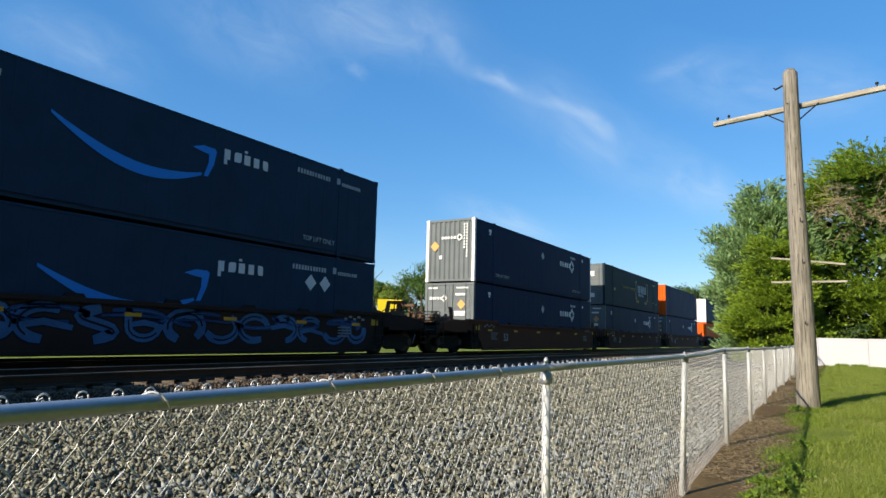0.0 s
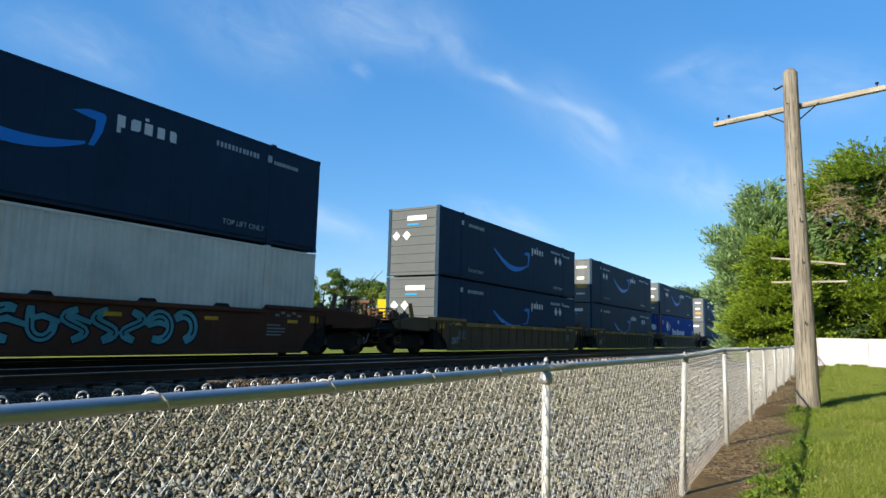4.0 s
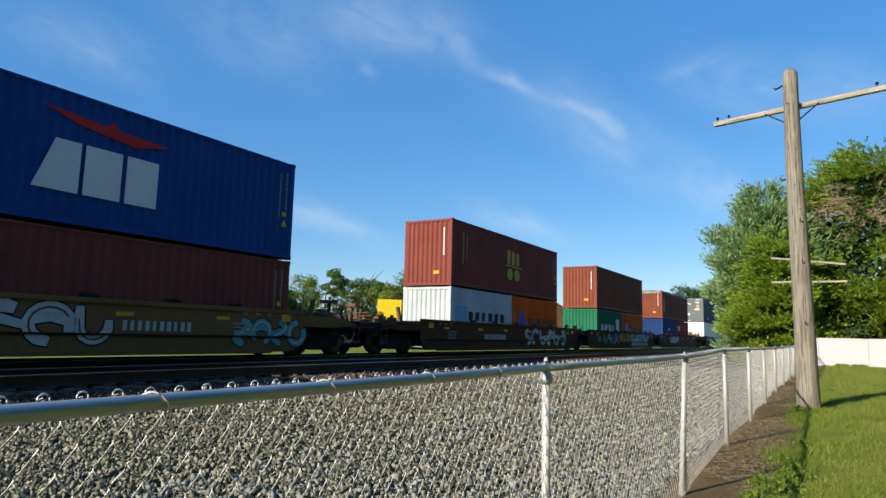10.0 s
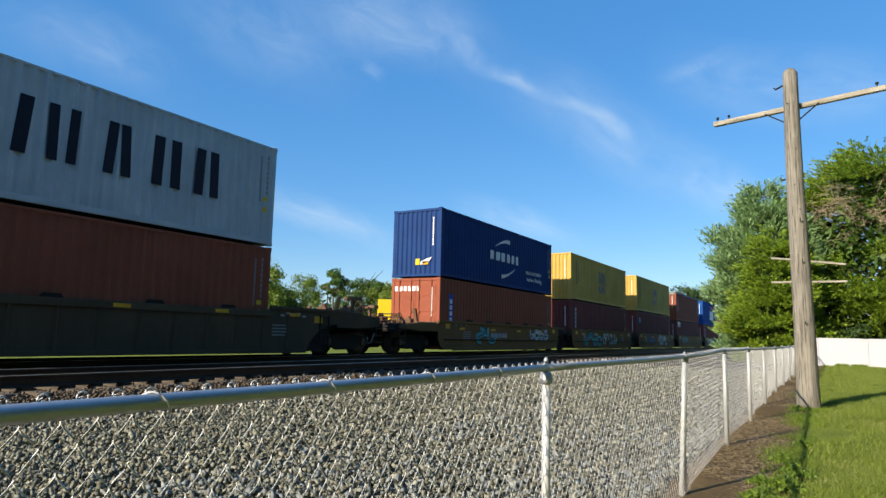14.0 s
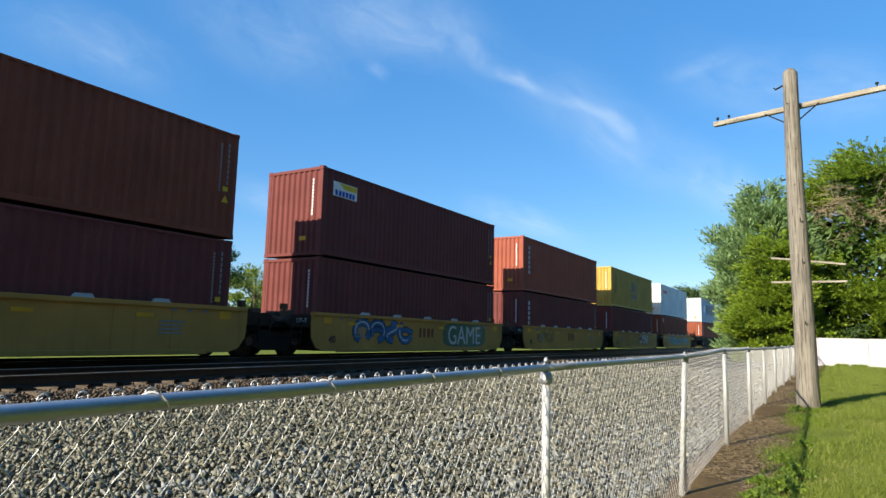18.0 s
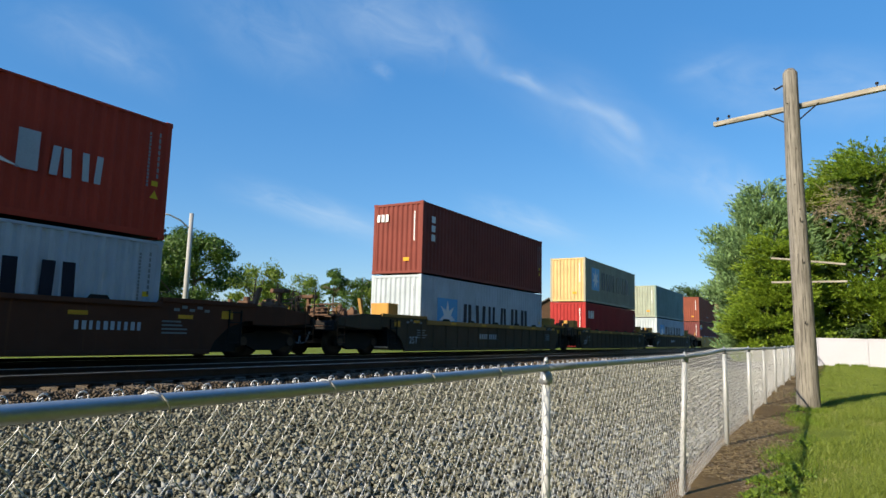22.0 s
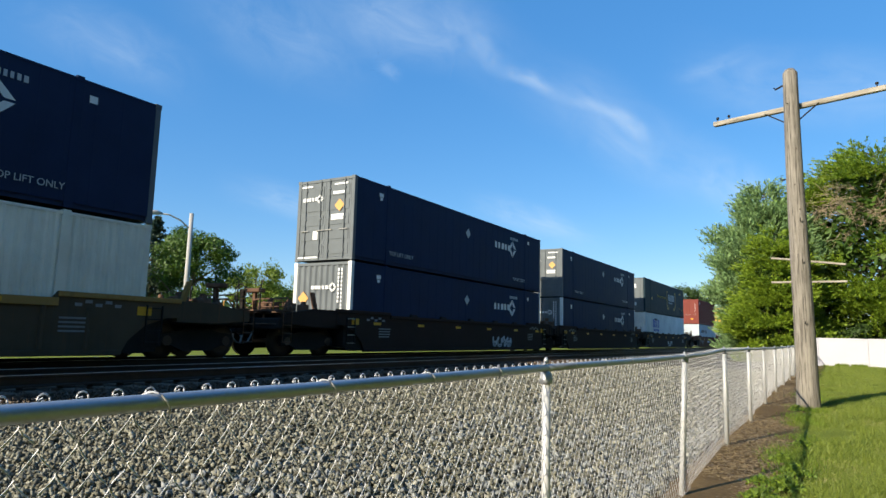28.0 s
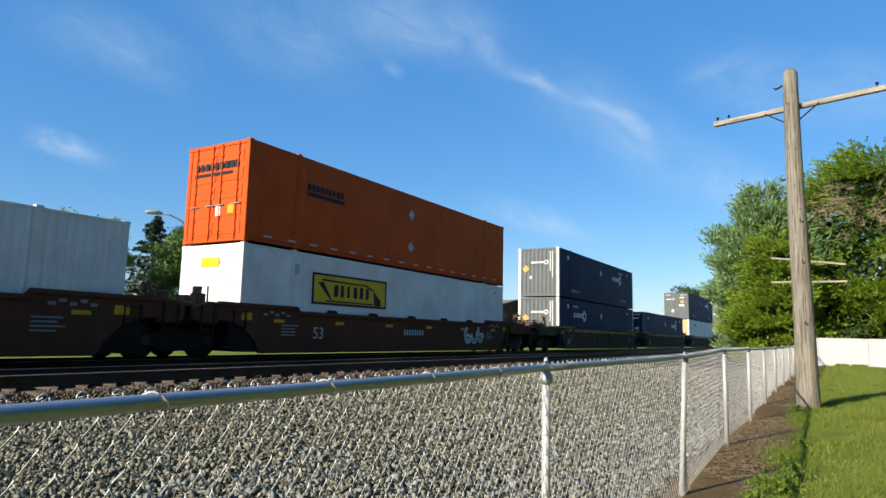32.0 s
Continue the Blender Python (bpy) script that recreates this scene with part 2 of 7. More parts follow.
def ground_material():
    """Gravel by the tracks, a strip of bare soil along the fence, mown grass beyond it."""
    m, n, l, p = nodes_of("ground_surface")
    co = n.new("ShaderNodeTexCoord")
    sep = n.new("ShaderNodeSeparateXYZ")
    l.new(co.outputs["Object"], sep.inputs[0])
    edge = noise_node(n, l, 1.1, 5)
    fine = noise_node(n, l, 22, 6)
    patch = noise_node(n, l, 0.35, 4)
    vor = n.new("ShaderNodeTexVoronoi")
    vor.inputs["Scale"].default_value = 17
    l.new(co.outputs["Object"], vor.inputs["Vector"])
    vsep = n.new("ShaderNodeSeparateColor")
    l.new(vor.outputs["Color"], vsep.inputs[0])
    # gravel floor, darker than its stones: the shade between them is in the colour
    gravel = ramp(n, l, vsep.outputs[0], [(0, (0.0221, 0.0198, 0.0147)), (0.5, (0.0735, 0.0676, 0.0515)), (1, (0.147, 0.136, 0.103))])
    soil = mix(n, l, 0.6, ramp(n, l, fine, [(0.3, (0.0692, 0.0442, 0.0205)), (0.7, (0.2452, 0.1624, 0.0746))]), ramp(n, l, edge, [(0.3, (0.1058, 0.0663, 0.0307)), (0.7, (0.2107, 0.1402, 0.0613))]))
    grass = mix(n, l, 0.5, ramp(n, l, patch, [(0.3, (0.1011, 0.1411, 0.0135)), (0.7, (0.1955, 0.2295, 0.0303))]), ramp(n, l, fine, [(0.3, (0.0675, 0.1011, 0.0101)), (0.7, (0.2295, 0.2499, 0.0405))]))

    def over(lim, soft, wob):
        a = n.new("ShaderNodeMath")
        a.operation = "MULTIPLY_ADD"
        l.new(edge, a.inputs[0])
        a.inputs[1].default_value = wob
        l.new(sep.outputs[0], a.inputs[2])
        r = n.new("ShaderNodeMapRange")
        r.inputs[1].default_value, r.inputs[2].default_value = lim + wob * 0.5 - soft, lim + wob * 0.5 + soft
        l.new(a.outputs[0], r.inputs[0])
        return r.outputs[0]

    c = mix(n, l, over(-18.6, 0.25, 0.8), grass, mix(n, l, 0.6, gravel, (0.040, 0.026, 0.017)))
    c = mix(n, l, over(-9.2, 0.3, 0.5), c, gravel)
    c = mix(n, l, over(-1.62, 0.08, 0.35), c, soil)
    c = mix(n, l, over(-0.54, 0.07, 0.75), c, grass)
    l.new(c, p.inputs["Base Color"])
    p.inputs["Roughness"].default_value = 0.95
    p.inputs["Specular IOR Level"].default_value = 0.15
    bump(n, l, p, fine, 0.8, 0.03)
    return m


GROUND = ground_material()


def cloud_material():
    m, n, l, p = nodes_of("cirrus")
    uv = n.new("ShaderNodeUVMap")
    sep = n.new("ShaderNodeSeparateXYZ")
    l.new(uv.outputs[0], sep.inputs[0])

    def bell(sock):
        a = ramp(n, l, sock, [(0.0, (0,)), (0.5, (1,)), (1.0, (0,))])
        n_ = a.node.color_ramp
        n_.interpolation = "EASE"
        return a

    mp = n.new("ShaderNodeMapping")
    mp.inputs["Scale"].default_value = (2.2, 1.5, 1.0)
    oi = n.new("ShaderNodeObjectInfo")
    l.new(oi.outputs["Random"], mp.inputs["Location"])
    l.new(uv.outputs[0], mp.inputs[0])
    t = n.new("ShaderNodeTexNoise")
    t.inputs["Scale"].default_value, t.inputs["Detail"].default_value, t.inputs["Roughness"].default_value = 2.3, 6.0, 0.6
    t.inputs["Distortion"].default_value = 0.6
    l.new(mp.outputs[0], t.inputs["Vector"])
    streaks = ramp(n, l, t.outputs["Fac"], [(0.25, (0.1,)), (0.75, (1,))])
    a = mix(n, l, 1.0, bell(sep.outputs[0]), bell(sep.outputs[1]), "MULTIPLY")
    a = mix(n, l, 1.0, a, streaks, "MULTIPLY")
    info = n.new("ShaderNodeObjectInfo")
    k = n.new("ShaderNodeMath")
    k.operation = "MULTIPLY"
    l.new(a, k.inputs[0])
    l.new(info.outputs["Alpha"], k.inputs[1])
    # the cloud's sunlit brightness is put in as emission
    em = n.new("ShaderNodeEmission")
    em.inputs[0].default_value, em.inputs[1].default_value = (0.74, 0.90, 1.08, 1), 0.64
    tr = n.new("ShaderNodeBsdfTransparent")
    mx = n.new("ShaderNodeMixShader")
    l.new(k.outputs[0], mx.inputs[0])
    l.new(tr.outputs[0], mx.inputs[1])
    l.new(em.outputs[0], mx.inputs[2])
    l.new(mx.outputs[0], n["Material Output"].inputs[0])
    return m


CLOUD = cloud_material()


# ---- building blocks ----
class Shape:
    """Collects boxes, tubes and prisms of one mesh."""

    def __init__(self):
        self.v, self.f = [], []

    def add(self, verts, faces):
        k = len(self.v)
        self.v += [tuple(q) for q in verts]
        self.f += [tuple(i + k for i in f) for f in faces]
        return self

    def box(self, x0, x1, y0, y1, z0, z1, b=0.0):
        if b <= 0:
            return self.add([(x, y, z) for z in (z0, z1) for y in (y0, y1) for x in (x0, x1)],
                            [(0, 2, 3, 1), (4, 5, 7, 6), (0, 1, 5, 4), (2, 6, 7, 3), (0, 4, 6, 2), (1, 3, 7, 5)])
        ring = [(x0 + b, y0), (x1 - b, y0), (x1, y0 + b), (x1, y1 - b), (x1 - b, y1), (x0 + b, y1), (x0, y1 - b), (x0, y0 + b)]
        inner = [(min(max(x, x0 + b), x1 - b), min(max(y, y0 + b), y1 - b)) for x, y in ring]
        rows = [(inner, z0), (ring, z0 + b), (ring, z1 - b), (inner, z1)]
        verts = [(x, y, z) for r, z in rows for x, y in r]
        faces = [(r * 8 + i, r * 8 + (i + 1) % 8, r * 8 + 8 + (i + 1) % 8, r * 8 + 8 + i) for r in range(3) for i in range(8)]
        faces += [tuple(range(7, -1, -1)), tuple(range(24, 32))]
        return self.add(verts, faces)

    def prism(self, pts, lo, hi, axis="x"):
        """A polygon drawn out from lo to hi along an axis. For x the points are (y, z), for y (x, z), for z (x, y)."""
        put = {"x": lambda a, b, c: (c, a, b), "y": lambda a, b, c: (a, c, b), "z": lambda a, b, c: (a, b, c)}[axis]
        n = len(pts)
        area = sum(pts[i][0] * pts[(i + 1) % n][1] - pts[(i + 1) % n][0] * pts[i][1] for i in range(n))
        if (area < 0) != (axis == "y"):
            pts = pts[::-1]
        verts = [put(a, b, lo) for a, b in pts] + [put(a, b, hi) for a, b in pts]
        faces = [tuple(range(n - 1, -1, -1)), tuple(range(n, 2 * n))] + [(i, (i + 1) % n, n + (i + 1) % n, n + i) for i in range(n)]
        return self.add(verts, faces)

    def tube(self, path, radii, n=8, caps=True):
        path = [Vector(q) for q in path]
        radii = radii if isinstance(radii, (list, tuple)) else [radii] * len(path)
        verts, faces = [], []
        for i, q in enumerate(path):
            d = (path[min(i + 1, len(path) - 1)] - path[max(i - 1, 0)]).normalized()
            a = d.orthogonal().normalized() if abs(d.z) < 0.95 else Vector((1, 0, 0))
            a = (a - d * a.dot(d)).normalized()
            b = d.cross(a)
            verts += [q + (a * math.cos(2 * math.pi * k / n) + b * math.sin(2 * math.pi * k / n)) * radii[i] for k in range(n)]
        for i in range(len(path) - 1):
            faces += [(i * n + k, i * n + (k + 1) % n, (i + 1) * n + (k + 1) % n, (i + 1) * n + k) for k in range(n)]
        if caps:
            faces += [tuple(range(n - 1, -1, -1)), tuple(range((len(path) - 1) * n, len(path) * n))]
        return self.add(verts, faces)

    def mesh(self, name, smooth=False):
        me = bpy.data.meshes.new(name)
        me.from_pydata(self.v, [], self.f)
        if smooth:
            me.polygons.foreach_set("use_smooth", [len(f) <= 4 for f in self.f])
        me.materials.append(None)
        me.update()
        return me


CACHE = {}


def cached(key, make):
    if key not in CACHE:
        CACHE[key] = make()
    return CACHE[key]


def part(name, shape, material, parent, label="", at=None, smooth=False):
    """Links a Shape or a mesh as one mesh object under a thing or a part."""
    me = shape.mesh(name, smooth) if isinstance(shape, Shape) else shape
    ob = new(name, me)
    ob.material_slots[0].link = "OBJECT"
    ob.material_slots[0].material = material
    ob.parent = parent
    if at is not None:
        ob.matrix_basis = at if isinstance(at, Matrix) else Matrix.Translation(at)
    return tagged(ob, label)


def thing(name, label, category, group="", kind="", at=(0, 0, 0)):
    ob = new(name)
    ob.empty_display_size = 0.3
    ob.matrix_basis = at if isinstance(at, Matrix) else Matrix.Translation(at)
    return tagged(ob, label, category, group, kind)


def solid(name, shape, material, label, category, group="", kind="", at=None, smooth=False):
    ob = part(name, shape, material, None, "", at, smooth)
    return tagged(ob, label, category, group, kind)


def facets(name, verts, loops_per, index):
    """A mesh from arrays: verts (n, 3), index (m, loops_per)."""
    me = bpy.data.meshes.new(name)
    m = len(index)
    me.vertices.add(len(verts))
    me.vertices.foreach_set("co", np.asarray(verts, dtype=np.float32).ravel())
    me.loops.add(m * loops_per)
    me.loops.foreach_set("vertex_index", np.asarray(index, dtype=np.int32).ravel())
    me.polygons.add(m)
    me.polygons.foreach_set("loop_start", np.arange(0, m * loops_per, loops_per, dtype=np.int32))
    me.polygons.foreach_set("loop_total", np.full(m, loops_per, dtype=np.int32))
    me.materials.append(None)
    me.update(calc_edges=True)
    return me


# ---- heights of the ground ----
RAIL = 0.73          # top of the rails
TRAIN_X = -14.97     # middle of the track that the train is on
NEAR_X = -11.05      # middle of the empty track
FENCE_X = -1.38


def lawn_z(y):
    return np.interp(y, [-20, 3, 6.9, 10.1, 13.1, 16, 19, 21.7, 26, 60], [-0.12, -0.10, -0.07, 0.03, 0.06, 0.14, 0.22, 0.24, 0.27, 0.27])


def ground_z(x, y):
    base = lawn_z(y)
    k = np.interp(x, [-19.5, -17.4, -16.6, -9.95, -9.70, -9.1, -1.9], [0.40, 0.42, 0.47, 0.465, 0.42, 0.30, 0.0])
    w = np.interp(x, [-9.75, -1.9], [1.0, 0.0])
    return np.where(x > -1.9, base, k * 1.0 + base * (1 - w))


def ground_sheet():
    xs = np.unique(np.concatenate([np.linspace(-2600, -120, 12), np.linspace(-120, -24, 17), np.arange(-24, 8, 0.4), np.linspace(8, 90, 14), np.linspace(90, 2600, 12)]))
    ys = np.unique(np.concatenate([np.linspace(-2600, -60, 12), np.linspace(-60, -4, 9), np.arange(-4, 40, 0.5), np.linspace(40, 300, 40), np.linspace(300, 4200, 20)]))
    gx, gy = np.meshgrid(xs, ys)
    gz = ground_z(gx, gy)
    near = np.exp(-((gx / 25.0) ** 2 + (gy / 50.0) ** 2))
    gz = gz + near * (gx > -9) * (0.02 * np.sin(gx * 2.1 + gy * 0.7) + 0.02 * np.sin(gy * 1.7 - gx * 1.3))
    nx, ny = len(xs), len(ys)
    i = np.arange(ny - 1)[:, None] * nx + np.arange(nx - 1)[None, :]
    idx = np.stack([i, i + 1, i + nx + 1, i + nx], -1).reshape(-1, 4)
    me = facets("ground", np.stack([gx, gy, gz], -1).reshape(-1, 3), 4, idx)
    me.polygons.foreach_set("use_smooth", np.ones(len(idx), dtype=bool))
    solid("ground", me, GROUND, "gravel trackside, bare soil strip and sunlit mown grass", "ground", kind="structure")


ground_sheet()


def place_stones(name, x, y, size, mat, label, rng):
    """Broken stones of six facets each, strewn on the ground."""
    n = len(x)
    body = np.array([(1, 0, 0), (-0.5, 0.87, 0), (-0.5, -0.87, 0), (0, 0, 0.9), (0, 0, -0.9)])
    v = (body[None] + rng.uniform(-0.42, 0.42, (n, 5, 3))) * rng.uniform(0.45, 1.3, (n, 1, 3))
    ang = rng.uniform(0, 2 * np.pi, (n, 3))
    for ax in range(3):
        c, s = np.cos(ang[:, ax])[:, None], np.sin(ang[:, ax])[:, None]
        a, b = (ax + 1) % 3, (ax + 2) % 3
        va, vb = v[..., a] * c - v[..., b] * s, v[..., a] * s + v[..., b] * c
        v[..., a], v[..., b] = va, vb
    v *= size[:, None, None]
    z = ground_z(x, y) + size * rng.uniform(-0.3, 2.5, n) * np.clip((x + 10.3) / 0.6, 0.3, 1.0)
    v += np.stack([x, y, z], -1)[:, None, :]
    tris = np.array([(0, 1, 3), (1, 2, 3), (2, 0, 3), (1, 0, 4), (2, 1, 4), (0, 2, 4)])
    idx = (np.arange(n)[:, None, None] * 5 + tris[None]).reshape(-1, 3)
    solid(name, facets(name, v.reshape(-1, 3), 3, idx), mat, label, "gravel", kind="stuff")


def ballast_stones():
    rng = np.random.default_rng(4)
    n = 175000
    x = rng.uniform(-9.9, -1.55, n)
    y = 1.0 + 27.0 * rng.random(n) ** 1.9
    keep = (y > 0.42 * -x - 0.2) & (-x > 1.0 + (6.9 - y) * 0.86) & ((x > -9.72) | (rng.random(n) < 0.5))
    # a thin scatter outside the view and between the rails
    far = ~keep & (rng.random(n) < 0.35) & (x > -9.7)
    bx, by = rng.uniform(-18.5, -9.9, 9000), rng.uniform(-4, 40, 9000)
    ox, oy = rng.uniform(-9.7, -1.6, 9000), rng.uniform(-12, 4, 9000)
    ex, ey = rng.uniform(-10.0, -9.35, 6000), 2 + 34 * rng.random(6000) ** 1.4
    x, y = np.concatenate([x[keep], x[far], bx, ox, ex]), np.concatenate([y[keep], y[far], by, oy, ey])
    n = len(x)
    size = rng.uniform(0.013, 0.031, n) * (1 + 0.042 * np.maximum(y, 2))
    place_stones("ballast_stones", x, y, size, STONE, "loose grey crushed stone ballast beside the tracks", rng)
    # coarser pale stones at the foot of the fence
    n = 5200
    x, y = -1.62 - 3.4 * rng.random(n) ** 1.5, 3.2 + 7.5 * rng.random(n) ** 1.2
    place_stones("coarse_stones", x, y, rng.uniform(0.022, 0.046, n), COARSE, "pale blue-grey coarse stones along the foot of the fence", rng)


ballast_stones()


# ---- the two tracks ----
def track(cx, label, first, last):
    tr = thing("railway_track", label, "railway track", "tracks", "structure", (cx, 0, 0))
    for s in (-1, 1):
        x = s * 0.753
        prof = [(x - 0.07, RAIL - 0.18), (x + 0.07, RAIL - 0.18), (x + 0.07, RAIL - 0.165), (x + 0.012, RAIL - 0.14), (x + 0.012, RAIL - 0.045), (x + 0.036, RAIL - 0.035), (x + 0.036, RAIL - 0.004), (x - 0.036, RAIL - 0.004), (x - 0.036, RAIL - 0.035), (x - 0.012, RAIL - 0.045), (x - 0.012, RAIL - 0.14), (x - 0.07, RAIL - 0.165)]
        rail = part("rail", Shape().prism(prof, -80, 1200, "y"), RAILSTEEL, tr)
        part("rail_head", Shape().box(x - 0.034, x + 0.034, -80, 1200, RAIL - 0.005, RAIL), RAILHEAD, rail, "polished steel running surface")
    tie = cached("tie", lambda: Shape().box(-1.32, 1.32, -0.115, 0.115, RAIL - 0.36, RAIL - 0.208, 0.012).mesh("tie"))
    plate = cached("tie_plate", lambda: Shape().box(-0.11, 0.11, -0.09, 0.09, RAIL - 0.210, RAIL - 0.172).mesh("tie_plate"))
    rest = Shape()
    rng = random.Random(int(-cx * 10))
    y = -60.0
    while y < 330:
        if first <= y <= last:
            t = part("tie", tie, TIEWOOD, tr, at=pose(rng.uniform(-0.07, 0.07), y + rng.uniform(-0.06, 0.06), rng.uniform(-0.015, 0.0), 0, 0, rng.uniform(-1.5, 1.5)))
            for s in (-1, 1):
                part("tie_plate", plate, RAILSTEEL, t, at=(s * 0.753, 0, 0))
        else:
            rest.box(-1.3, 1.3, y - 0.115, y + 0.115, RAIL - 0.36, RAIL - 0.208)
        y += 0.53
    tagged(part("far_ties", rest, TIEWOOD, tr), kind="stuff")


track(NEAR_X, "empty railway track with wooden ties in grey ballast", 1, 60)
track(TRAIN_X, "railway track under the freight train with wooden ties", 3, 40)


# ---- chain-link fence ----
POST_Y = [-5.6, -2.6, 0.4 - 0.0, 3.40, 6.88, 10.09, 13.08, 15.97, 18.95, 21.75, 24.70, 27.50, 30.4, 33.3, 36.3, 39.3, 42.2]


def rail_z(y):
    return float(np.interp(y, [-6, 1, 3.4, 6.88, 10.09, 13.08, 18.95, 24.7, 27.5, 43], [1.281, 1.281, 1.288, 1.299, 1.344, 1.345, 1.346, 1.363, 1.38, 1.40]))


def rail_x(y):
    return FENCE_X + float(np.interp(y, [4, 6.88, 9.5], [0, 0.07, 0]))


def chain_link_fence():
    fence = thing("chain_link_fence", "silver galvanised chain-link fence with round top rail", "fence")
    posts = [y for y in POST_Y if y != 0.4]
    for i, y in enumerate(posts):
        gz, top = float(lawn_z(y)), rail_z(y)
        x = rail_x(y)
        terminal = abs(y - 3.4) < 0.01
        r = 0.0235 if terminal else 0.027 if y < 8 else 0.030
        p = part("post", Shape().tube([(FENCE_X, y, gz - 0.15), (FENCE_X * 0.4 + x * 0.6, y, gz + 0.7), (x, y, top - (0.055 if terminal else 0.02))], r, 14), POSTPAINT, fence, smooth=True)
        if terminal:
            cap = [(x, y, top - 0.085), (x, y, top - 0.06), (x, y, top - 0.03), (x, y, top - 0.012)]
            part("post_collar", Shape().tube(cap, [0.034, 0.037, 0.030, 0.012], 14), GALV, p, smooth=True)
            part("rail_loop", Shape().tube([(x, y + 0.030 * math.cos(a), top + 0.004 + 0.030 * math.sin(a)) for a in np.linspace(0, 2 * math.pi, 17)], 0.007, 8, False), GALV, p, smooth=True)
            part("finial", Shape().tube([(x, y, top + 0.030), (x, y, top + 0.042), (x, y, top + 0.052), (x, y, top + 0.060)], [0.010, 0.014, 0.010, 0.003], 10), GALV, p, smooth=True)
        else:
            part("post_cap", Shape().tube([(x, y, top - 0.05), (x, y, top - 0.03), (x, y, top + 0.022), (x, y, top + 0.034)], [r + 0.004, r + 0.009, r + 0.006, 0.010], 12), GALV, p, smooth=True)
            part("finial", Shape().tube([(x, y, top + 0.03), (x, y, top + 0.046), (x, y, top + 0.055)], [0.012, 0.011, 0.003], 8), GALV, p, smooth=True)
    rng = random.Random(8)
    for a, b in zip(posts[:-1], posts[1:]):
        path = [(rail_x(a + (b - a) * k / 6), a + (b - a) * k / 6, rail_z(a + (b - a) * k / 6) - 0.012 * math.sin(math.pi * k / 6) * (1 if a > 6 else 0.2)) for k in range(7)]
        part("top_rail", Shape().tube(path, 0.0200, 20), TOPRAIL, fence, smooth=True)
        k = a + 0.42 if a > 0 else 0.98
        while k < b - 0.05 and k < 20:
            if k > -1:
                q = [(rail_x(k) + 0.0226 * math.cos(t), k + 0.042 * (1.2 - t) / 2.6, rail_z(k) + 0.0226 * math.sin(t)) for t in np.linspace(3.4, -1.3, 15)]
                q = [(q[0][0] - 0.004, q[0][1] - 0.008, q[0][2] - 0.012)] + q + [(rail_x(k) - 0.004, k + 0.047, rail_z(k) - 0.036)]
                part("tie_wire", Shape().tube(q, 0.0027, 6), WIRE, fence, smooth=True)
            k += 0.60
        # woven wires of this bay
        W, n = 0.0815, 0
        sh = Shape()
        y = a
        step = W / 2
        i = 0
        while y < b:
            zt = rail_z(y) + 0.021
            zb = float(lawn_z(y)) + 0.03
            dn = step * 1.28
            m = int((zt - zb) / dn)
            pts = []
            side0 = i % 2
            fine = 0.3 < y < 13
            px = rail_x(y) - 0.0275
            for j in range(m + 1):
                lean = ((j + side0) % 2)
                yy = y + step * lean
                zz = zt - j * dn + rng.uniform(-0.003, 0.003)
                if fine:
                    # the hook round the next wire: one leg runs before the fabric's middle, the other behind it
                    t = 1 if lean else -1
                    pts += [(px - t * 0.0026, yy - t * 0.0100, zz + 0.0150), (px, yy + t * 0.0012, zz), (px + t * 0.0026, yy - t * 0.0100, zz - 0.0150)]
                else:
                    pts.append((px + (0.0050 if lean else -0.0050), yy, zz))
            if fine and side0 == 0:
                # the bent-over end above the rail
                pts = [(px + 0.002, y + 0.0135 * math.cos(t), zt - 0.003 + 0.013 * math.sin(t)) for t in np.linspace(-0.5, 3.3, 9)] + pts[1:]
            elif fine:
                pts = pts[1:]
            sh.tube(pts, 0.0022, 5 if 0.3 < y < 7 else 4 if y < 13 else 3, False)
            y += step
            i += 1
        tagged(part("wire_fabric", sh, WIRE, fence, smooth=True), kind="stuff")


chain_link_fence()


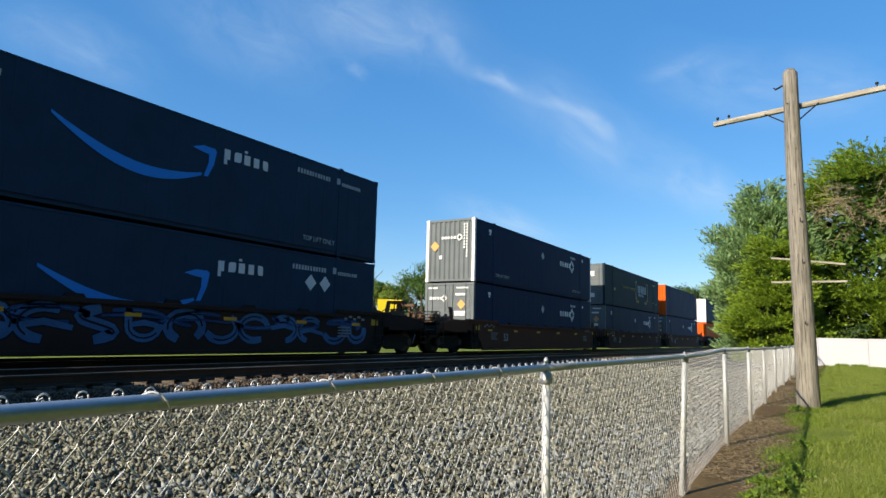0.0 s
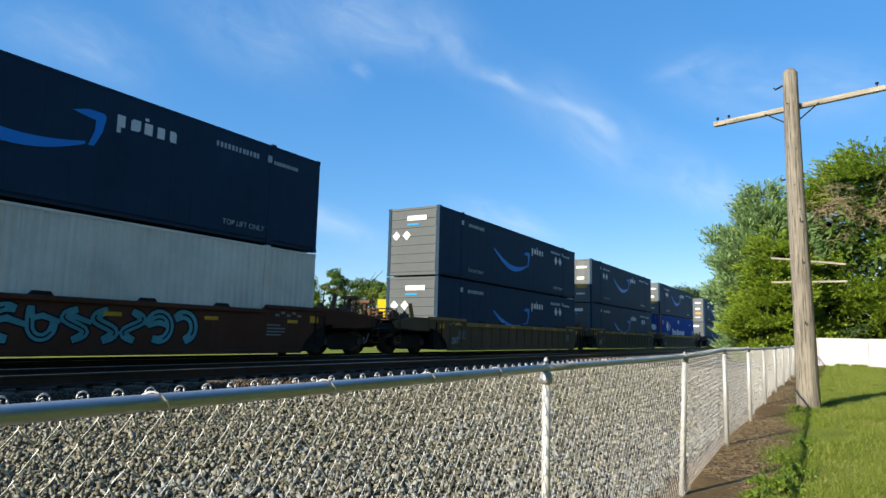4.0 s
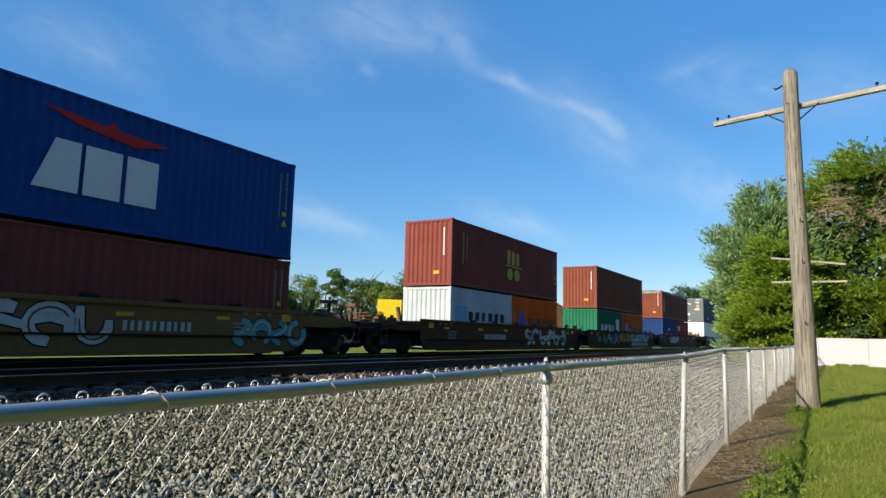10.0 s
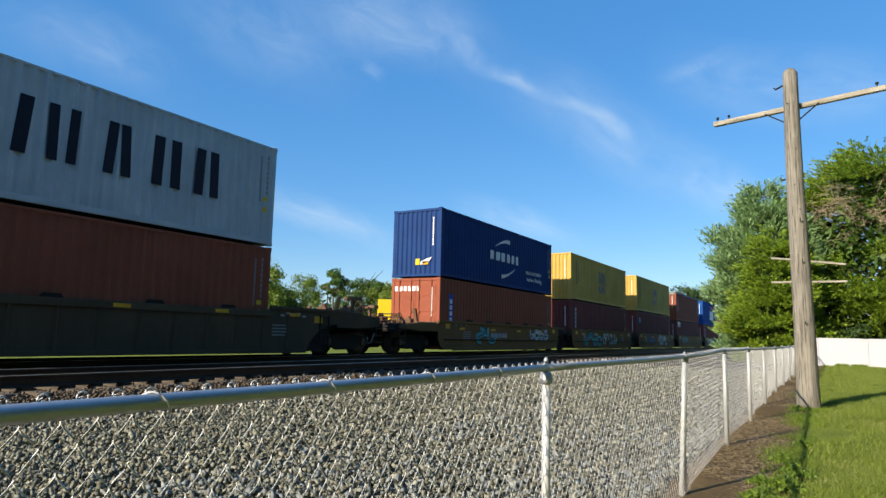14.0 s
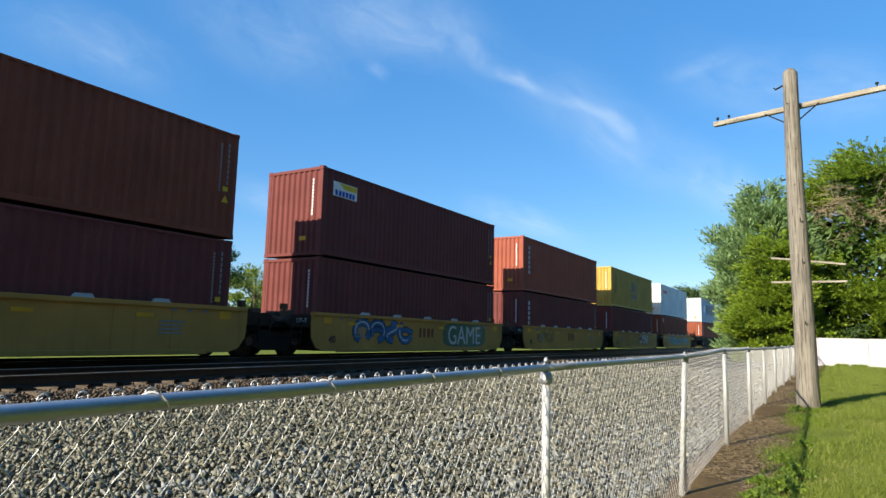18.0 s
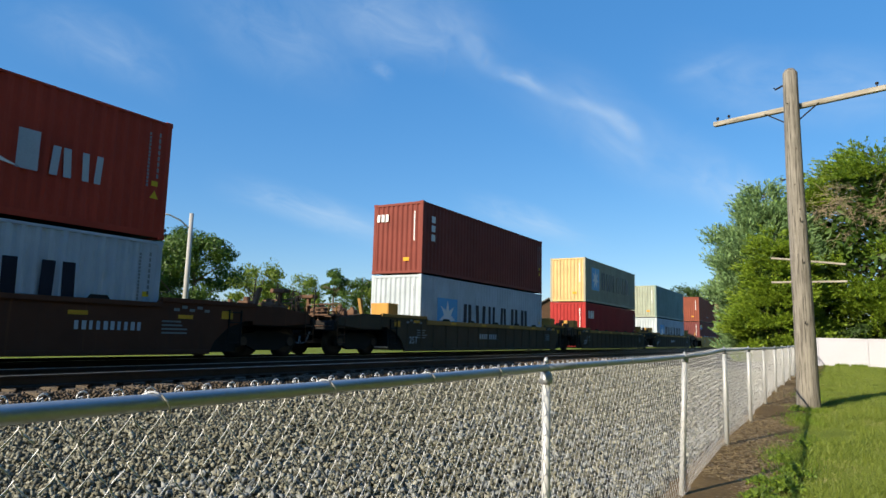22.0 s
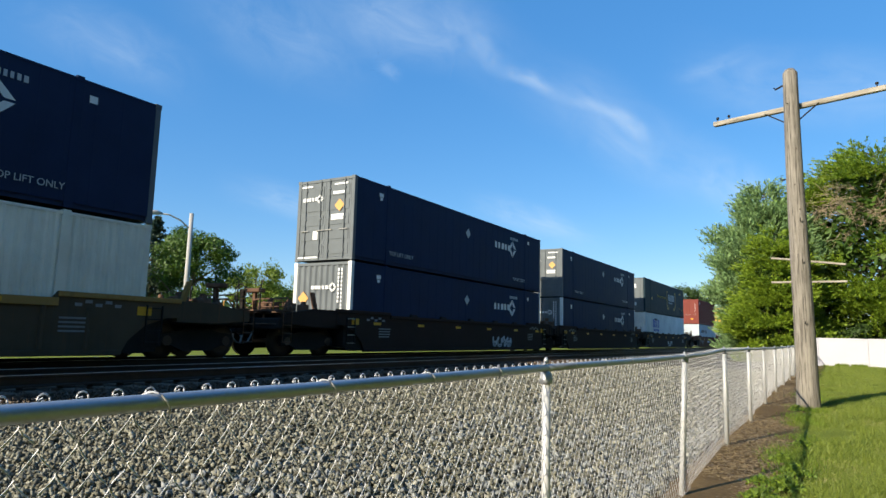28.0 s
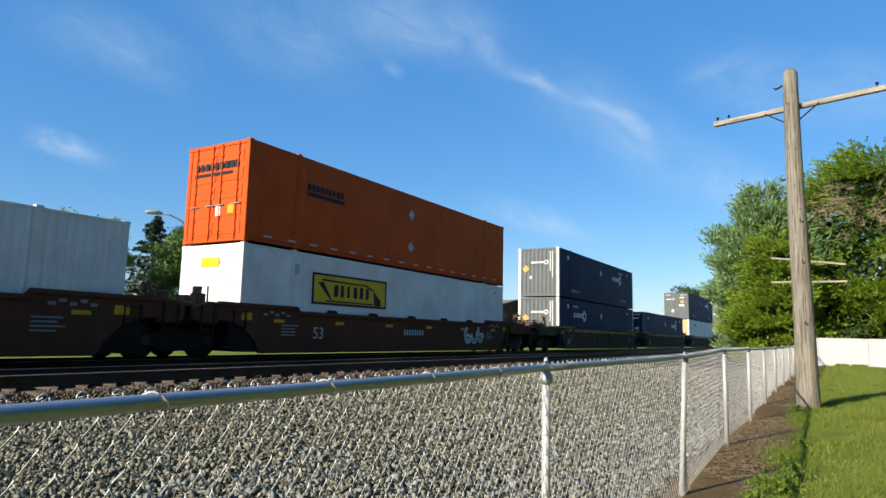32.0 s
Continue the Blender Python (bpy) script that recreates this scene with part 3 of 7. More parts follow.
# ---- utility poles ----
def utility_pole(x, y, z, height, r0, r1, arms, label, leans=(0, 0), beam=0.055):
    up = thing("utility_pole", label, "utility pole", "line of utility poles", at=(x, y, z))
    path, radii = [], []
    for k in range(25):
        f = k / 24
        path.append((leans[0] * f + 0.012 * math.sin(7 * f), leans[1] * f + 0.012 * math.cos(9 * f) - 0.012, -0.4 + (height + 0.4) * f))
        radii.append(r0 + (r1 - r0) * f + (0.03 * max(0, 1 - f * 9)))
    path.append((leans[0], leans[1], height + 0.07))
    radii.append(r1 * 0.72)
    path.append((leans[0], leans[1], height + 0.10))
    radii.append(r1 * 0.3)
    part("pole_shaft", Shape().tube(path, radii, 18), POLEWOOD, up, smooth=True)
    for (h, half_l, half_r, yaw, tilt, pins) in arms:
        m = pose(leans[0] * h / height, leans[1] * h / height + r1 + beam * 0.8, h, 0, tilt, yaw)
        arm = part("crossarm", Shape().box(-half_l, half_r, -beam, beam, -beam, beam, 0.012), ARMWOOD, up, at=m)
        for px in pins:
            part("insulator_pin", Shape().tube([(px, 0, 0.05), (px, 0, 0.11), (px, 0, 0.115), (px, 0, 0.15), (px, 0, 0.165)], [0.012, 0.012, 0.032, 0.035, 0.018], 10), STEEL, arm)
        for s in (-1, 1):
            part("arm_brace", Shape().tube([(s * 0.55, -beam - 0.006, -0.03), (s * 0.10, -beam - 0.02, -0.36)], 0.014, 6), STEEL, arm)
        part("through_bolt", Shape().tube([(0, -2 * r1 - beam - 0.03, 0), (0, beam + 0.03, 0)], 0.014, 8), STEEL, arm)
    return up


main_pole = utility_pole(-0.56, 15.76, 0.13, 7.32, 0.222, 0.148, [(6.585, 1.72, 1.78, -11, -1.3, (-1.62, -1.36, 1.62))], "weathered grey wooden utility pole with one crossarm", (-0.04, 0))
part("step_bolt", Shape().tube([(-0.12, 0, 7.1), (-0.34, -0.05, 6.98), (-0.36, -0.05, 7.03)], 0.02, 6), STEEL, main_pole)
for k, (h, ang) in enumerate(((6.9, -0.4), (6.1, -0.2), (5.55, 0.3), (4.75, -0.1), (4.2, 0.35), (3.3, -0.35), (2.6, 0.2), (2.2, -0.5), (1.6, 0.1))):
    r = 0.222 - 0.074 * h / 7.32
    knot = Shape().tube([(-0.04 * h / 7.3 + (r - 0.03) * math.sin(ang), -(r - 0.03) * math.cos(ang), h), (-0.04 * h / 7.3 + (r + 0.006) * math.sin(ang), -(r + 0.006) * math.cos(ang), h)], [0.030, 0.018], 7)
    part("knot", knot, BARK, main_pole)
for h in (3.95, 3.05, 1.75):
    r = 0.222 - 0.074 * h / 7.32
    part("step_bolt", Shape().tube([(0.03, -r + 0.02, h), (0.03, -r - 0.07, h), (0.04, -r - 0.08, h + 0.05)], 0.011, 6), STEEL, main_pole)
part("step_bolt", Shape().tube([(-0.12, 0, 4.92), (-0.30, -0.03, 4.90), (-0.31, -0.03, 4.95)], 0.018, 6), STEEL, main_pole)
utility_pole(-1.254, 43.5, 0.27, 8.1, 0.19, 0.13, [(4.85, 1.92, 1.98, 0, 0.3, ()), (6.09, 1.92, 1.98, 6, 7.0, ())], "wooden utility pole with two crossarms behind another pole", (0, 0), 0.057)


# ---- white fence at the end of the lawn ----
def vinyl_fence():
    vf = thing("vinyl_fence", "plain white vinyl privacy fence across the lawn", "fence", at=(-0.95, 43.2, 0.2))
    for i in range(16):
        x = i * 2.4
        part("panel", Shape().box(x + 0.06, x + 2.34, -0.02, 0.02, 0.04, 1.60, 0.006), VINYL, vf)
        part("fence_post", Shape().box(x - 0.06, x + 0.06, -0.06, 0.06, -0.1, 1.64, 0.01), VINYL, vf)
        part("fence_rail", Shape().box(x + 0.06, x + 2.34, -0.035, 0.035, 1.55, 1.65, 0.008), VINYL, vf)
    for j in range(5):
        part("side_panel", Shape().box(-0.02, 0.02, 0.06 + j * 2.4, 2.34 + j * 2.4, 0.04, 1.60, 0.006), VINYL, vf)


vinyl_fence()


# ---- trees ----
def leaf_mesh(name, centres, normals_out, size, rng, along=None):
    """Many small bent leaf clusters round the given places; along: the way that their twigs point."""
    n = len(centres)
    d = rng.normal(size=(n, 3)) * 0.75 + normals_out * 1.1
    d /= np.linalg.norm(d, axis=1)[:, None]
    a = np.cross(d, rng.normal(size=(n, 3)))
    if along is not None:
        a = along + rng.normal(size=(n, 3)) * 0.38
    a /= np.linalg.norm(a, axis=1)[:, None]
    b = np.cross(d, a)
    b /= np.linalg.norm(b, axis=1)[:, None]
    s = size * rng.uniform(0.55, 1.25, (n, 1))
    t = s * (rng.uniform(0.30, 0.62, (n, 1)) if along is None else rng.uniform(0.20, 0.36, (n, 1)))
    c = centres
    v = np.stack([c - a * s, c + b * t - d * s * 0.2, c + a * s, c - b * t - d * s * 0.2], 1)
    idx = np.arange(n * 4).reshape(n, 4)
    return facets(name, v.reshape(-1, 3), 4, idx)


def limbs(rng, h, r, spread, n, start):
    sh = Shape()
    pts = [(0.04 * h * (k / 6) ** 2 * rng.uniform(-0.5, 0.5), 0.02 * h * rng.uniform(-0.4, 0.4) * k / 6, -0.3 + (h * 0.86 + 0.3) * k / 6) for k in range(7)]
    sh.tube(pts, [r * (1 - 0.14 * k) for k in range(7)], 9)
    for i in range(n):
        z0 = h * rng.uniform(start, 0.72)
        a = rng.uniform(0, 2 * math.pi)
        ln = spread * rng.uniform(0.55, 0.95)
        mid = (math.cos(a) * ln * 0.5, math.sin(a) * ln * 0.5, z0 + ln * 0.35)
        sh.tube([(0, 0, z0), mid, (math.cos(a) * ln, math.sin(a) * ln, z0 + ln * rng.uniform(0.45, 0.9))], [r * 0.38, r * 0.22, r * 0.06], 6)
    return sh


def broadleaf(x, y, h, rad, label, leaves, mat, seed, size=0.22, low=0.22, lumps=26, group="trackside trees", name="tree", even=False):
    rng = np.random.default_rng(seed)
    z = float(ground_z(np.array(x), np.array(y)))
    tr = thing(name, label, name, group, at=(x, y, z))
    part("trunk", limbs(rng, h, 0.03 * h, rad, 9, low + 0.05), BARK, tr, smooth=True)
    mid = np.array([0, 0, h * (0.5 + low / 2)])
    ext = np.array([rad, rad, h * (0.5 - low / 2)])
    d = rng.normal(size=(lumps, 3))
    d /= np.linalg.norm(d, axis=1)[:, None]
    if not even:
        d[:, 2] = np.abs(d[:, 2]) * np.where(rng.random(lumps) < 0.7, 1, -1)
    lump = mid + d * ext * rng.uniform(0.45, 0.86, (lumps, 1))
    lr = rad * rng.uniform(0.15, 0.40, lumps)
    k = rng.integers(0, lumps, leaves)
    o = rng.normal(size=(leaves, 3))
    o /= np.linalg.norm(o, axis=1)[:, None]
    # small tufts on each bough
    tuft = rng.normal(size=(lumps, 9, 3))
    tuft /= np.linalg.norm(tuft, axis=2)[..., None]
    o = o * 0.6 + tuft[k, rng.integers(0, 9, leaves)] * 0.75
    c = lump[k] + o * (lr[k] * rng.uniform(0.45, 1.0, leaves) ** 0.6)[:, None] * np.array([1, 1, 0.8])
    part("crown", leaf_mesh("crown", c, o, size * 0.85, rng), mat, tr)
    return tr


def conifer(x, y, h, rad, label, mat, seed, tiers=22, per=11, size=0.16, leaves=9000, low=0.06, droop=0.25, group="trackside trees", taper=1.0):
    rng = np.random.default_rng(seed)
    z = float(ground_z(np.array(x), np.array(y)))
    tr = thing("conifer", label, "tree", group, at=(x, y, z))
    sh = Shape()
    sh.tube([(0, 0, -0.3), (0.05, 0, h * 0.5), (0, 0, h * 0.97)], [0.022 * h, 0.013 * h, 0.01], 9)
    cs, outs = [], []
    total = tiers * per
    each = max(4, leaves // total)
    for t in range(tiers):
        f = low + (1 - low) * (t + 0.5) / tiers
        ln0 = rad * (1 - f) ** taper + 0.06 * rad
        for j in range(per):
            if rng.random() < 0.12:
                continue
            a = rng.uniform(0, 2 * np.pi)
            ln = ln0 * rng.uniform(0.62, 1.15)
            zz = h * f + rng.uniform(-0.5, 0.5) * h / tiers
            end = np.array([math.cos(a) * ln, math.sin(a) * ln, zz - droop * ln * rng.uniform(0.2, 1.0) + 0.10 * ln])
            st = np.array([0, 0, zz])
            sh.tube([tuple(st), tuple((st + end) / 2 + np.array([0, 0, 0.04 * ln])), tuple(end)], [0.012 * ln + 0.008, 0.008 * ln + 0.005, 0.004], 4, False)
            q = rng.random(each) ** 0.65
            base = st + (end - st) * q[:, None]
            side = np.array([-math.sin(a), math.cos(a), 0])
            base = base + side * (rng.normal(size=(each, 1)) * 0.16 * ln * (1.15 - q[:, None] * 0.6)) + rng.normal(size=(each, 3)) * np.array([0.05, 0.05, 0.09]) * (0.6 + 0.2 * ln)
            cs.append(base)
            outs.append(np.tile(np.array([math.cos(a) * 0.5, math.sin(a) * 0.5, 0.75]), (each, 1)))
    part("trunk", sh, BARK, tr, smooth=True)
    part("needles", leaf_mesh("needles", np.concatenate(cs), np.concatenate(outs), size, rng), mat, tr)
    return tr


def fir(x, y, h, rad, label, mat, seed, profile, lumps, sprays, per, length, up, flat, size, bare=None):
    """A full-grown fir or pine: boughs that end in many pointed sprays of needles; profile: widths from foot to top; bare: (heights, angles) of dead branches."""
    rng = np.random.default_rng(seed)
    z = float(ground_z(np.array(x), np.array(y)))
    tr = thing("conifer", label, "tree", "trackside trees", at=(x, y, z))
    sh, dead = Shape(), Shape()
    sh.tube([(0, 0, -0.3), (0.05, 0, h * 0.5), (0, 0, h * 0.96)], [0.022 * h, 0.013 * h, 0.01], 9)
    fs, rs = np.linspace(0, 1, len(profile)), np.array(profile)
    f = rng.random(lumps) ** 0.95 * 0.97
    ang = rng.uniform(0, 2 * np.pi, lumps)
    r = rad * np.interp(f, fs, rs) * rng.uniform(0.48, 0.84, lumps)
    lr = (0.17 * rad + 0.10 * r) * rng.uniform(0.7, 1.25, lumps) * np.interp(f, [0.8, 1], [1, 0.55])
    c = np.stack([r * np.cos(ang), r * np.sin(ang), f * h], -1)
    if bare:
        hole = (f > bare[0]) & (f < bare[1]) & (ang > bare[2]) & (ang < bare[3]) & (rng.random(lumps) < 0.92)
        for i in np.nonzero(hole)[0]:
            st = np.array([0, 0, f[i] * h + 0.1 * r[i]])
            for k in range(3):
                e = c[i] * np.array([1.12, 1.12, 1]) + rng.normal(size=3) * 0.55
                mid = (st + e) / 2 + rng.normal(size=3) * 0.3
                dead.tube([tuple(st), tuple(mid), tuple(e)], [0.04, 0.022, 0.008], 4, False)
                for j in range(13):
                    s0 = mid + (e - mid) * rng.random()
                    dead.tube([tuple(s0), tuple(s0 + rng.normal(size=3) * 0.45)], [0.012, 0.005], 3, False)
        c, lr, r, f = c[~hole], lr[~hole], r[~hole], f[~hole]
    for i in range(len(c)):
        sh.tube([(0, 0, max(0.3, c[i, 2] - 0.25 * r[i])), tuple(c[i] * np.array([0.55, 0.55, 1]) - np.array([0, 0, 0.1 * r[i]])), tuple(c[i])], [0.05, 0.035, 0.01], 4, False)
    k = rng.choice(len(c), sprays, p=lr ** 2 / np.sum(lr ** 2))
    o = rng.normal(size=(sprays, 3))
    o /= np.linalg.norm(o, axis=1)[:, None]
    out = c[k] * np.array([1, 1, 0])
    out /= np.linalg.norm(out, axis=1)[:, None] + 1e-6
    # sprays crowd on the upper and outer side of each bough, and its edge droops a little
    o = o * np.array([1, 1, 0.75]) + out * 0.45 + np.array([0, 0, 0.35])
    root = c[k] + o * (lr[k] * rng.uniform(0.35, 0.9, sprays))[:, None] * np.array([1, 1, flat])
    root[:, 2] -= 0.22 * np.linalg.norm((root - c[k])[:, :2], axis=1) * (1 if up < 0.5 else 0)
    w = o * np.array([0.6, 0.6, 0.35]) + out * 0.7 + np.array([0, 0, up]) + rng.normal(size=(sprays, 3)) * 0.15
    w /= np.linalg.norm(w, axis=1)[:, None]
    tl = length * rng.uniform(0.5, 1.3, sprays)
    q = rng.random((sprays, per)) ** 0.8
    pos = root[:, None, :] + w[:, None, :] * (q * tl[:, None])[..., None] + rng.normal(size=(sprays, per, 3)) * np.array([0.13, 0.13, 0.14 * flat]) * ((1.1 - 0.9 * q) * tl[:, None])[..., None]
    nrm = o * 0.5 + np.array([0, 0, 0.6])
    part("trunk", sh, BARK, tr, smooth=True)
    part("needles", leaf_mesh("needles", pos.reshape(-1, 3), np.repeat(nrm, per, axis=0), size, rng, np.repeat(w, per, axis=0)), mat, tr)
    # filler needles that close the crown, its inner shade put into their darker green
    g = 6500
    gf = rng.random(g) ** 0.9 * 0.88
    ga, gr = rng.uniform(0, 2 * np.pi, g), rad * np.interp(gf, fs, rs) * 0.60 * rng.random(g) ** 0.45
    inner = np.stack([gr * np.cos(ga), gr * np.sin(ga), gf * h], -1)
    part("inner_needles", leaf_mesh("inner_needles", inner, np.tile(np.array([0, 0, 1.0]), (g, 1)), 0.045 * rad, rng), LEAF, tr, "inner needles with the crown's shade in their dark colour")
    if bare:
        part("dead_branch", dead, TWIG, tr, "bare grey-brown branches")
    return tr


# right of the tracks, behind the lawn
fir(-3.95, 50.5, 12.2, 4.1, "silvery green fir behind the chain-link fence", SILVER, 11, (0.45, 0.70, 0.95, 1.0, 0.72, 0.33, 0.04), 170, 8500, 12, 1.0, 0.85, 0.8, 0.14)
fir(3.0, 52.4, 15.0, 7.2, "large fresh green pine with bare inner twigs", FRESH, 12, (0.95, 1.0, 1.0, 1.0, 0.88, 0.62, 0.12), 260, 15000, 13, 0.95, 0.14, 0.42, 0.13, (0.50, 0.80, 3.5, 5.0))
conifer(-0.9, 55.0, 13.4, 4.2, "green pine between two larger trees", LEAF, 13, 22, 16, 0.13, 24000, 0.05, 0.12, taper=0.7)
conifer(9.5, 54.0, 14.0, 5.5, "fresh green pine behind a white fence", FRESH, 14, 20, 14, 0.2, 10000, 0.04, 0.2, taper=0.7)
broadleaf(-5.2, 58.0, 3.6, 2.0, "bright green bushes beside the tracks", 15000, BUSH, 15, 0.1, 0.0, 26, name="bush", group="trackside bushes")
broadleaf(-4.1, 48.5, 3.6, 2.3, "bright green bushes behind the fence", 20000, BUSH, 16, 0.085, 0.0, 30, name="bush", group="trackside bushes")
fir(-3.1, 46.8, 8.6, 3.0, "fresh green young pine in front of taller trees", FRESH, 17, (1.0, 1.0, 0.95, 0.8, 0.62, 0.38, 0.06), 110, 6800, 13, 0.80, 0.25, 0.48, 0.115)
broadleaf(-4.6, 68.0, 5.0, 2.6, "green roadside shrubs beyond the fence", 6000, LEAF, 18, 0.18, 0.0, 22, name="bush", group="trackside bushes")
broadleaf(0.8, 48.6, 3.0, 2.2, "dark green shrubs behind a white fence", 7000, LEAF_DARK, 19, 0.13, 0.0, 22, name="bush", group="trackside bushes")
broadleaf(5.0, 48.8, 3.0, 2.4, "dark green shrubs behind a white fence", 7000, LEAF_DARK, 20, 0.13, 0.0, 22, name="bush", group="trackside bushes")

# across the tracks
broadleaf(-48, 27.5, 10.4, 3.4, "tall light green leafy tree across the tracks", 15300, LEAF_LIGHT, 21, 0.16, 0.12, 34)
broadleaf(-60, 25.0, 7.0, 4.5, "dark green tree across the tracks", 8500, LEAF_DARK, 22, 0.20, 0.1)
broadleaf(-58, 16.0, 8.0, 5.0, "dark green tree far across the tracks", 8500, LEAF_DARK, 23, 0.20, 0.1)
conifer(-51, 35.0, 10.9, 4.2, "dark blue-green spruce across the tracks", NEEDLE, 24, 15, 9, 0.24, 6000, 0.1, 0.15, taper=0.85)
broadleaf(-45, 34.8, 9.8, 4.0, "round dark green maple across the tracks", 20400, LEAF, 25, 0.16, 0.12, 40)
broadleaf(-56, 51.5, 8.9, 4.4, "light green tree across the tracks", 10200, LEAF_LIGHT, 26, 0.19, 0.08)
broadleaf(-58, 58.0, 7.2, 3.6, "green tree across the tracks", 8500, LEAF, 27, 0.19, 0.08)
broadleaf(-70, 74.0, 9.8, 4.0, "green tree across the tracks", 8500, LEAF_LIGHT, 28, 0.20, 0.08)
broadleaf(-75, 87.0, 12.3, 3.2, "slender tree with a clumped crown", 6800, LEAF, 29, 0.22, 0.55, 14)
broadleaf(-70, 88.5, 12.6, 4.6, "green leafy tree across the tracks", 10200, LEAF, 30, 0.22, 0.1)
broadleaf(-66, 92.0, 11.5, 5.0, "light green leafy tree across the tracks", 10200, LEAF_LIGHT, 31, 0.22, 0.1)
broadleaf(-60, 92.0, 13.6, 5.6, "broad green tree across the tracks", 13600, LEAF, 32, 0.22, 0.1, 34)
broadleaf(-36.2, 104, 9.4, 3.2, "round green tree beyond a brown building", 7000, LEAF, 36, 0.22, 0.08)
broadleaf(-42, 232, 21.4, 9.0, "dark green tree far down the line", 10200, LEAF_DARK, 33, 0.41, 0.08)
broadleaf(-33, 262, 16.5, 8.0, "dark green tree far down the line", 8500, LEAF_DARK, 34, 0.41, 0.05)
broadleaf(-29, 330, 17.0, 8.0, "dark green trees far down the line", 6800, LEAF_DARK, 35, 0.48, 0.05)


def far_woods():
    """A low belt of trees along the horizon across the tracks."""
    rng = np.random.default_rng(77)
    n = 26000
    t = rng.random(n)
    x = -95 - 60 * t + rng.normal(size=n) * 4
    y = -60 + 520 * rng.random(n)
    top = 5.5 + 2.2 * np.sin(y * 0.11) + 1.6 * np.sin(y * 0.29 + 1) + 0.02 * np.abs(y)
    z = 0.4 + top * rng.random(n) ** 0.6
    c = np.stack([x, y, z], -1)
    o = np.tile(np.array([0.5, -0.3, 0.6]), (n, 1))
    solid("far_woods", leaf_mesh("far_woods", c, o, 0.75, rng), LEAF_DARK, "low belt of dark green trees along the horizon", "trees", kind="stuff")


far_woods()


def near_woods():
    """Added tall woods, outside the view, that hold sky light off the train's near side."""
    rng = np.random.default_rng(78)
    n = 36000
    y = -80 + 120 * rng.random(n)
    x = 11.5 + 6 * rng.random(n) + rng.normal(size=n)
    top = 18.0 + 2.0 * np.sin(y * 0.21) + 1.5 * np.sin(y * 0.5 + 1)
    z = top * rng.random(n) ** 0.8
    o = np.tile(np.array([-0.8, -0.2, 0.4]), (n, 1))
    solid("near_woods", leaf_mesh("near_woods", np.stack([x, y, z], -1), o, 0.62, rng), LEAF_DARK, "added unseen dark green woods that block sky light", "trees", kind="stuff")


near_woods()


# ---- lamp posts and buildings across the tracks ----
def street_lamp(x, y, h, reach, yaw, label):
    sl = thing("street_lamp", label, "street lamp", "street lamps", at=pose(x, y, 0.4, 0, 0, yaw))
    part("lamp_pole", Shape().tube([(0, 0, -0.2), (0, 0, h * 0.5), (0, 0, h)], [0.17, 0.14, 0.11], 12), CONCRETE, sl, smooth=True)
    arm = [(0, 0, h - 0.9), (reach * 0.35, 0, h - 0.45), (reach * 0.7, 0, h - 0.22), (reach, 0, h - 0.2)]
    part("lamp_arm", Shape().tube(arm, 0.045, 8), CONCRETE, sl, smooth=True)
    part("lamp_head", Shape().tube([(reach - 0.1, 0, h - 0.2), (reach + 0.2, 0, h - 0.17), (reach + 0.65, 0, h - 0.2), (reach + 0.75, 0, h - 0.22)], [0.06, 0.13, 0.11, 0.04], 10), CONCRETE, sl, smooth=True)


street_lamp(-30, 22.7, 7.4, 1.6, 245, "pale concrete street lamp with a single arm")
utility_pole(-40, 23.4, 0.4, 6.5, 0.13, 0.10, [], "slim wooden utility pole across the tracks")


def house(x, y, w, d, eave, ridge, yaw, wall, roof, label, wins):
    hs = thing("house", label, "house", "houses across the tracks", at=pose(x, y, 0.3, 0, 0, yaw))
    part("wall", Shape().prism([(-w / 2, 0), (w / 2, 0), (w / 2, eave), (0, ridge - 0.15), (-w / 2, eave)], -d / 2, d / 2, "y"), wall, hs)
    t = 0.18
    for s in (-1, 1):
        part("roof", Shape().prism([(s * 0.0, ridge), (s * (w / 2 + 0.5), eave - 0.25), (s * (w / 2 + 0.5), eave - 0.25 + t), (0, ridge + t)], -d / 2 - 0.5, d / 2 + 0.5, "y"), roof, hs)
    for (px, pz, ww, hh) in wins:
        win = part("window", Shape().box(px - ww / 2 - 0.08, px + ww / 2 + 0.08, -d / 2 - 0.06, -d / 2 + 0.02, pz - 0.08, pz + hh + 0.08), VINYL, hs, "white window frame")
        part("pane", Shape().box(px - ww / 2, px + ww / 2, -d / 2 - 0.07, -d / 2 - 0.05, pz, pz + hh), GLASS, win)


house(-66, 126, 26, 20, 5.5, 8.8, 70, BROWNWALL, ROOFGREY, "large building with a broad grey shingle roof", [(-6, 3, 1.5, 1.6), (0, 3, 1.5, 1.6), (6, 3, 1.5, 1.6)])
house(-47, 116, 12, 14, 4.6, 8.3, 25, BROWNWALL, ROOFGREY, "brown boarded building with a grey gable roof", [(-2.5, 1.6, 1.2, 1.4), (2.5, 1.6, 1.2, 1.4)])


def yellow_sign():
    ys = thing("yellow_sign", "plain bright yellow board on two posts across the tracks", "sign", at=pose(-36.5, 50.5, 0.3, 0, 0, 40))
    part("board", Shape().box(-1.15, 1.15, -0.05, 0.05, 2.3, 4.5, 0.02), YPLASTIC, ys)
    for s in (-0.9, 0.9):
        part("sign_post", Shape().box(s - 0.06, s + 0.06, 0.05, 0.15, 0, 4.4), BROWNWALL, ys)


yellow_sign()


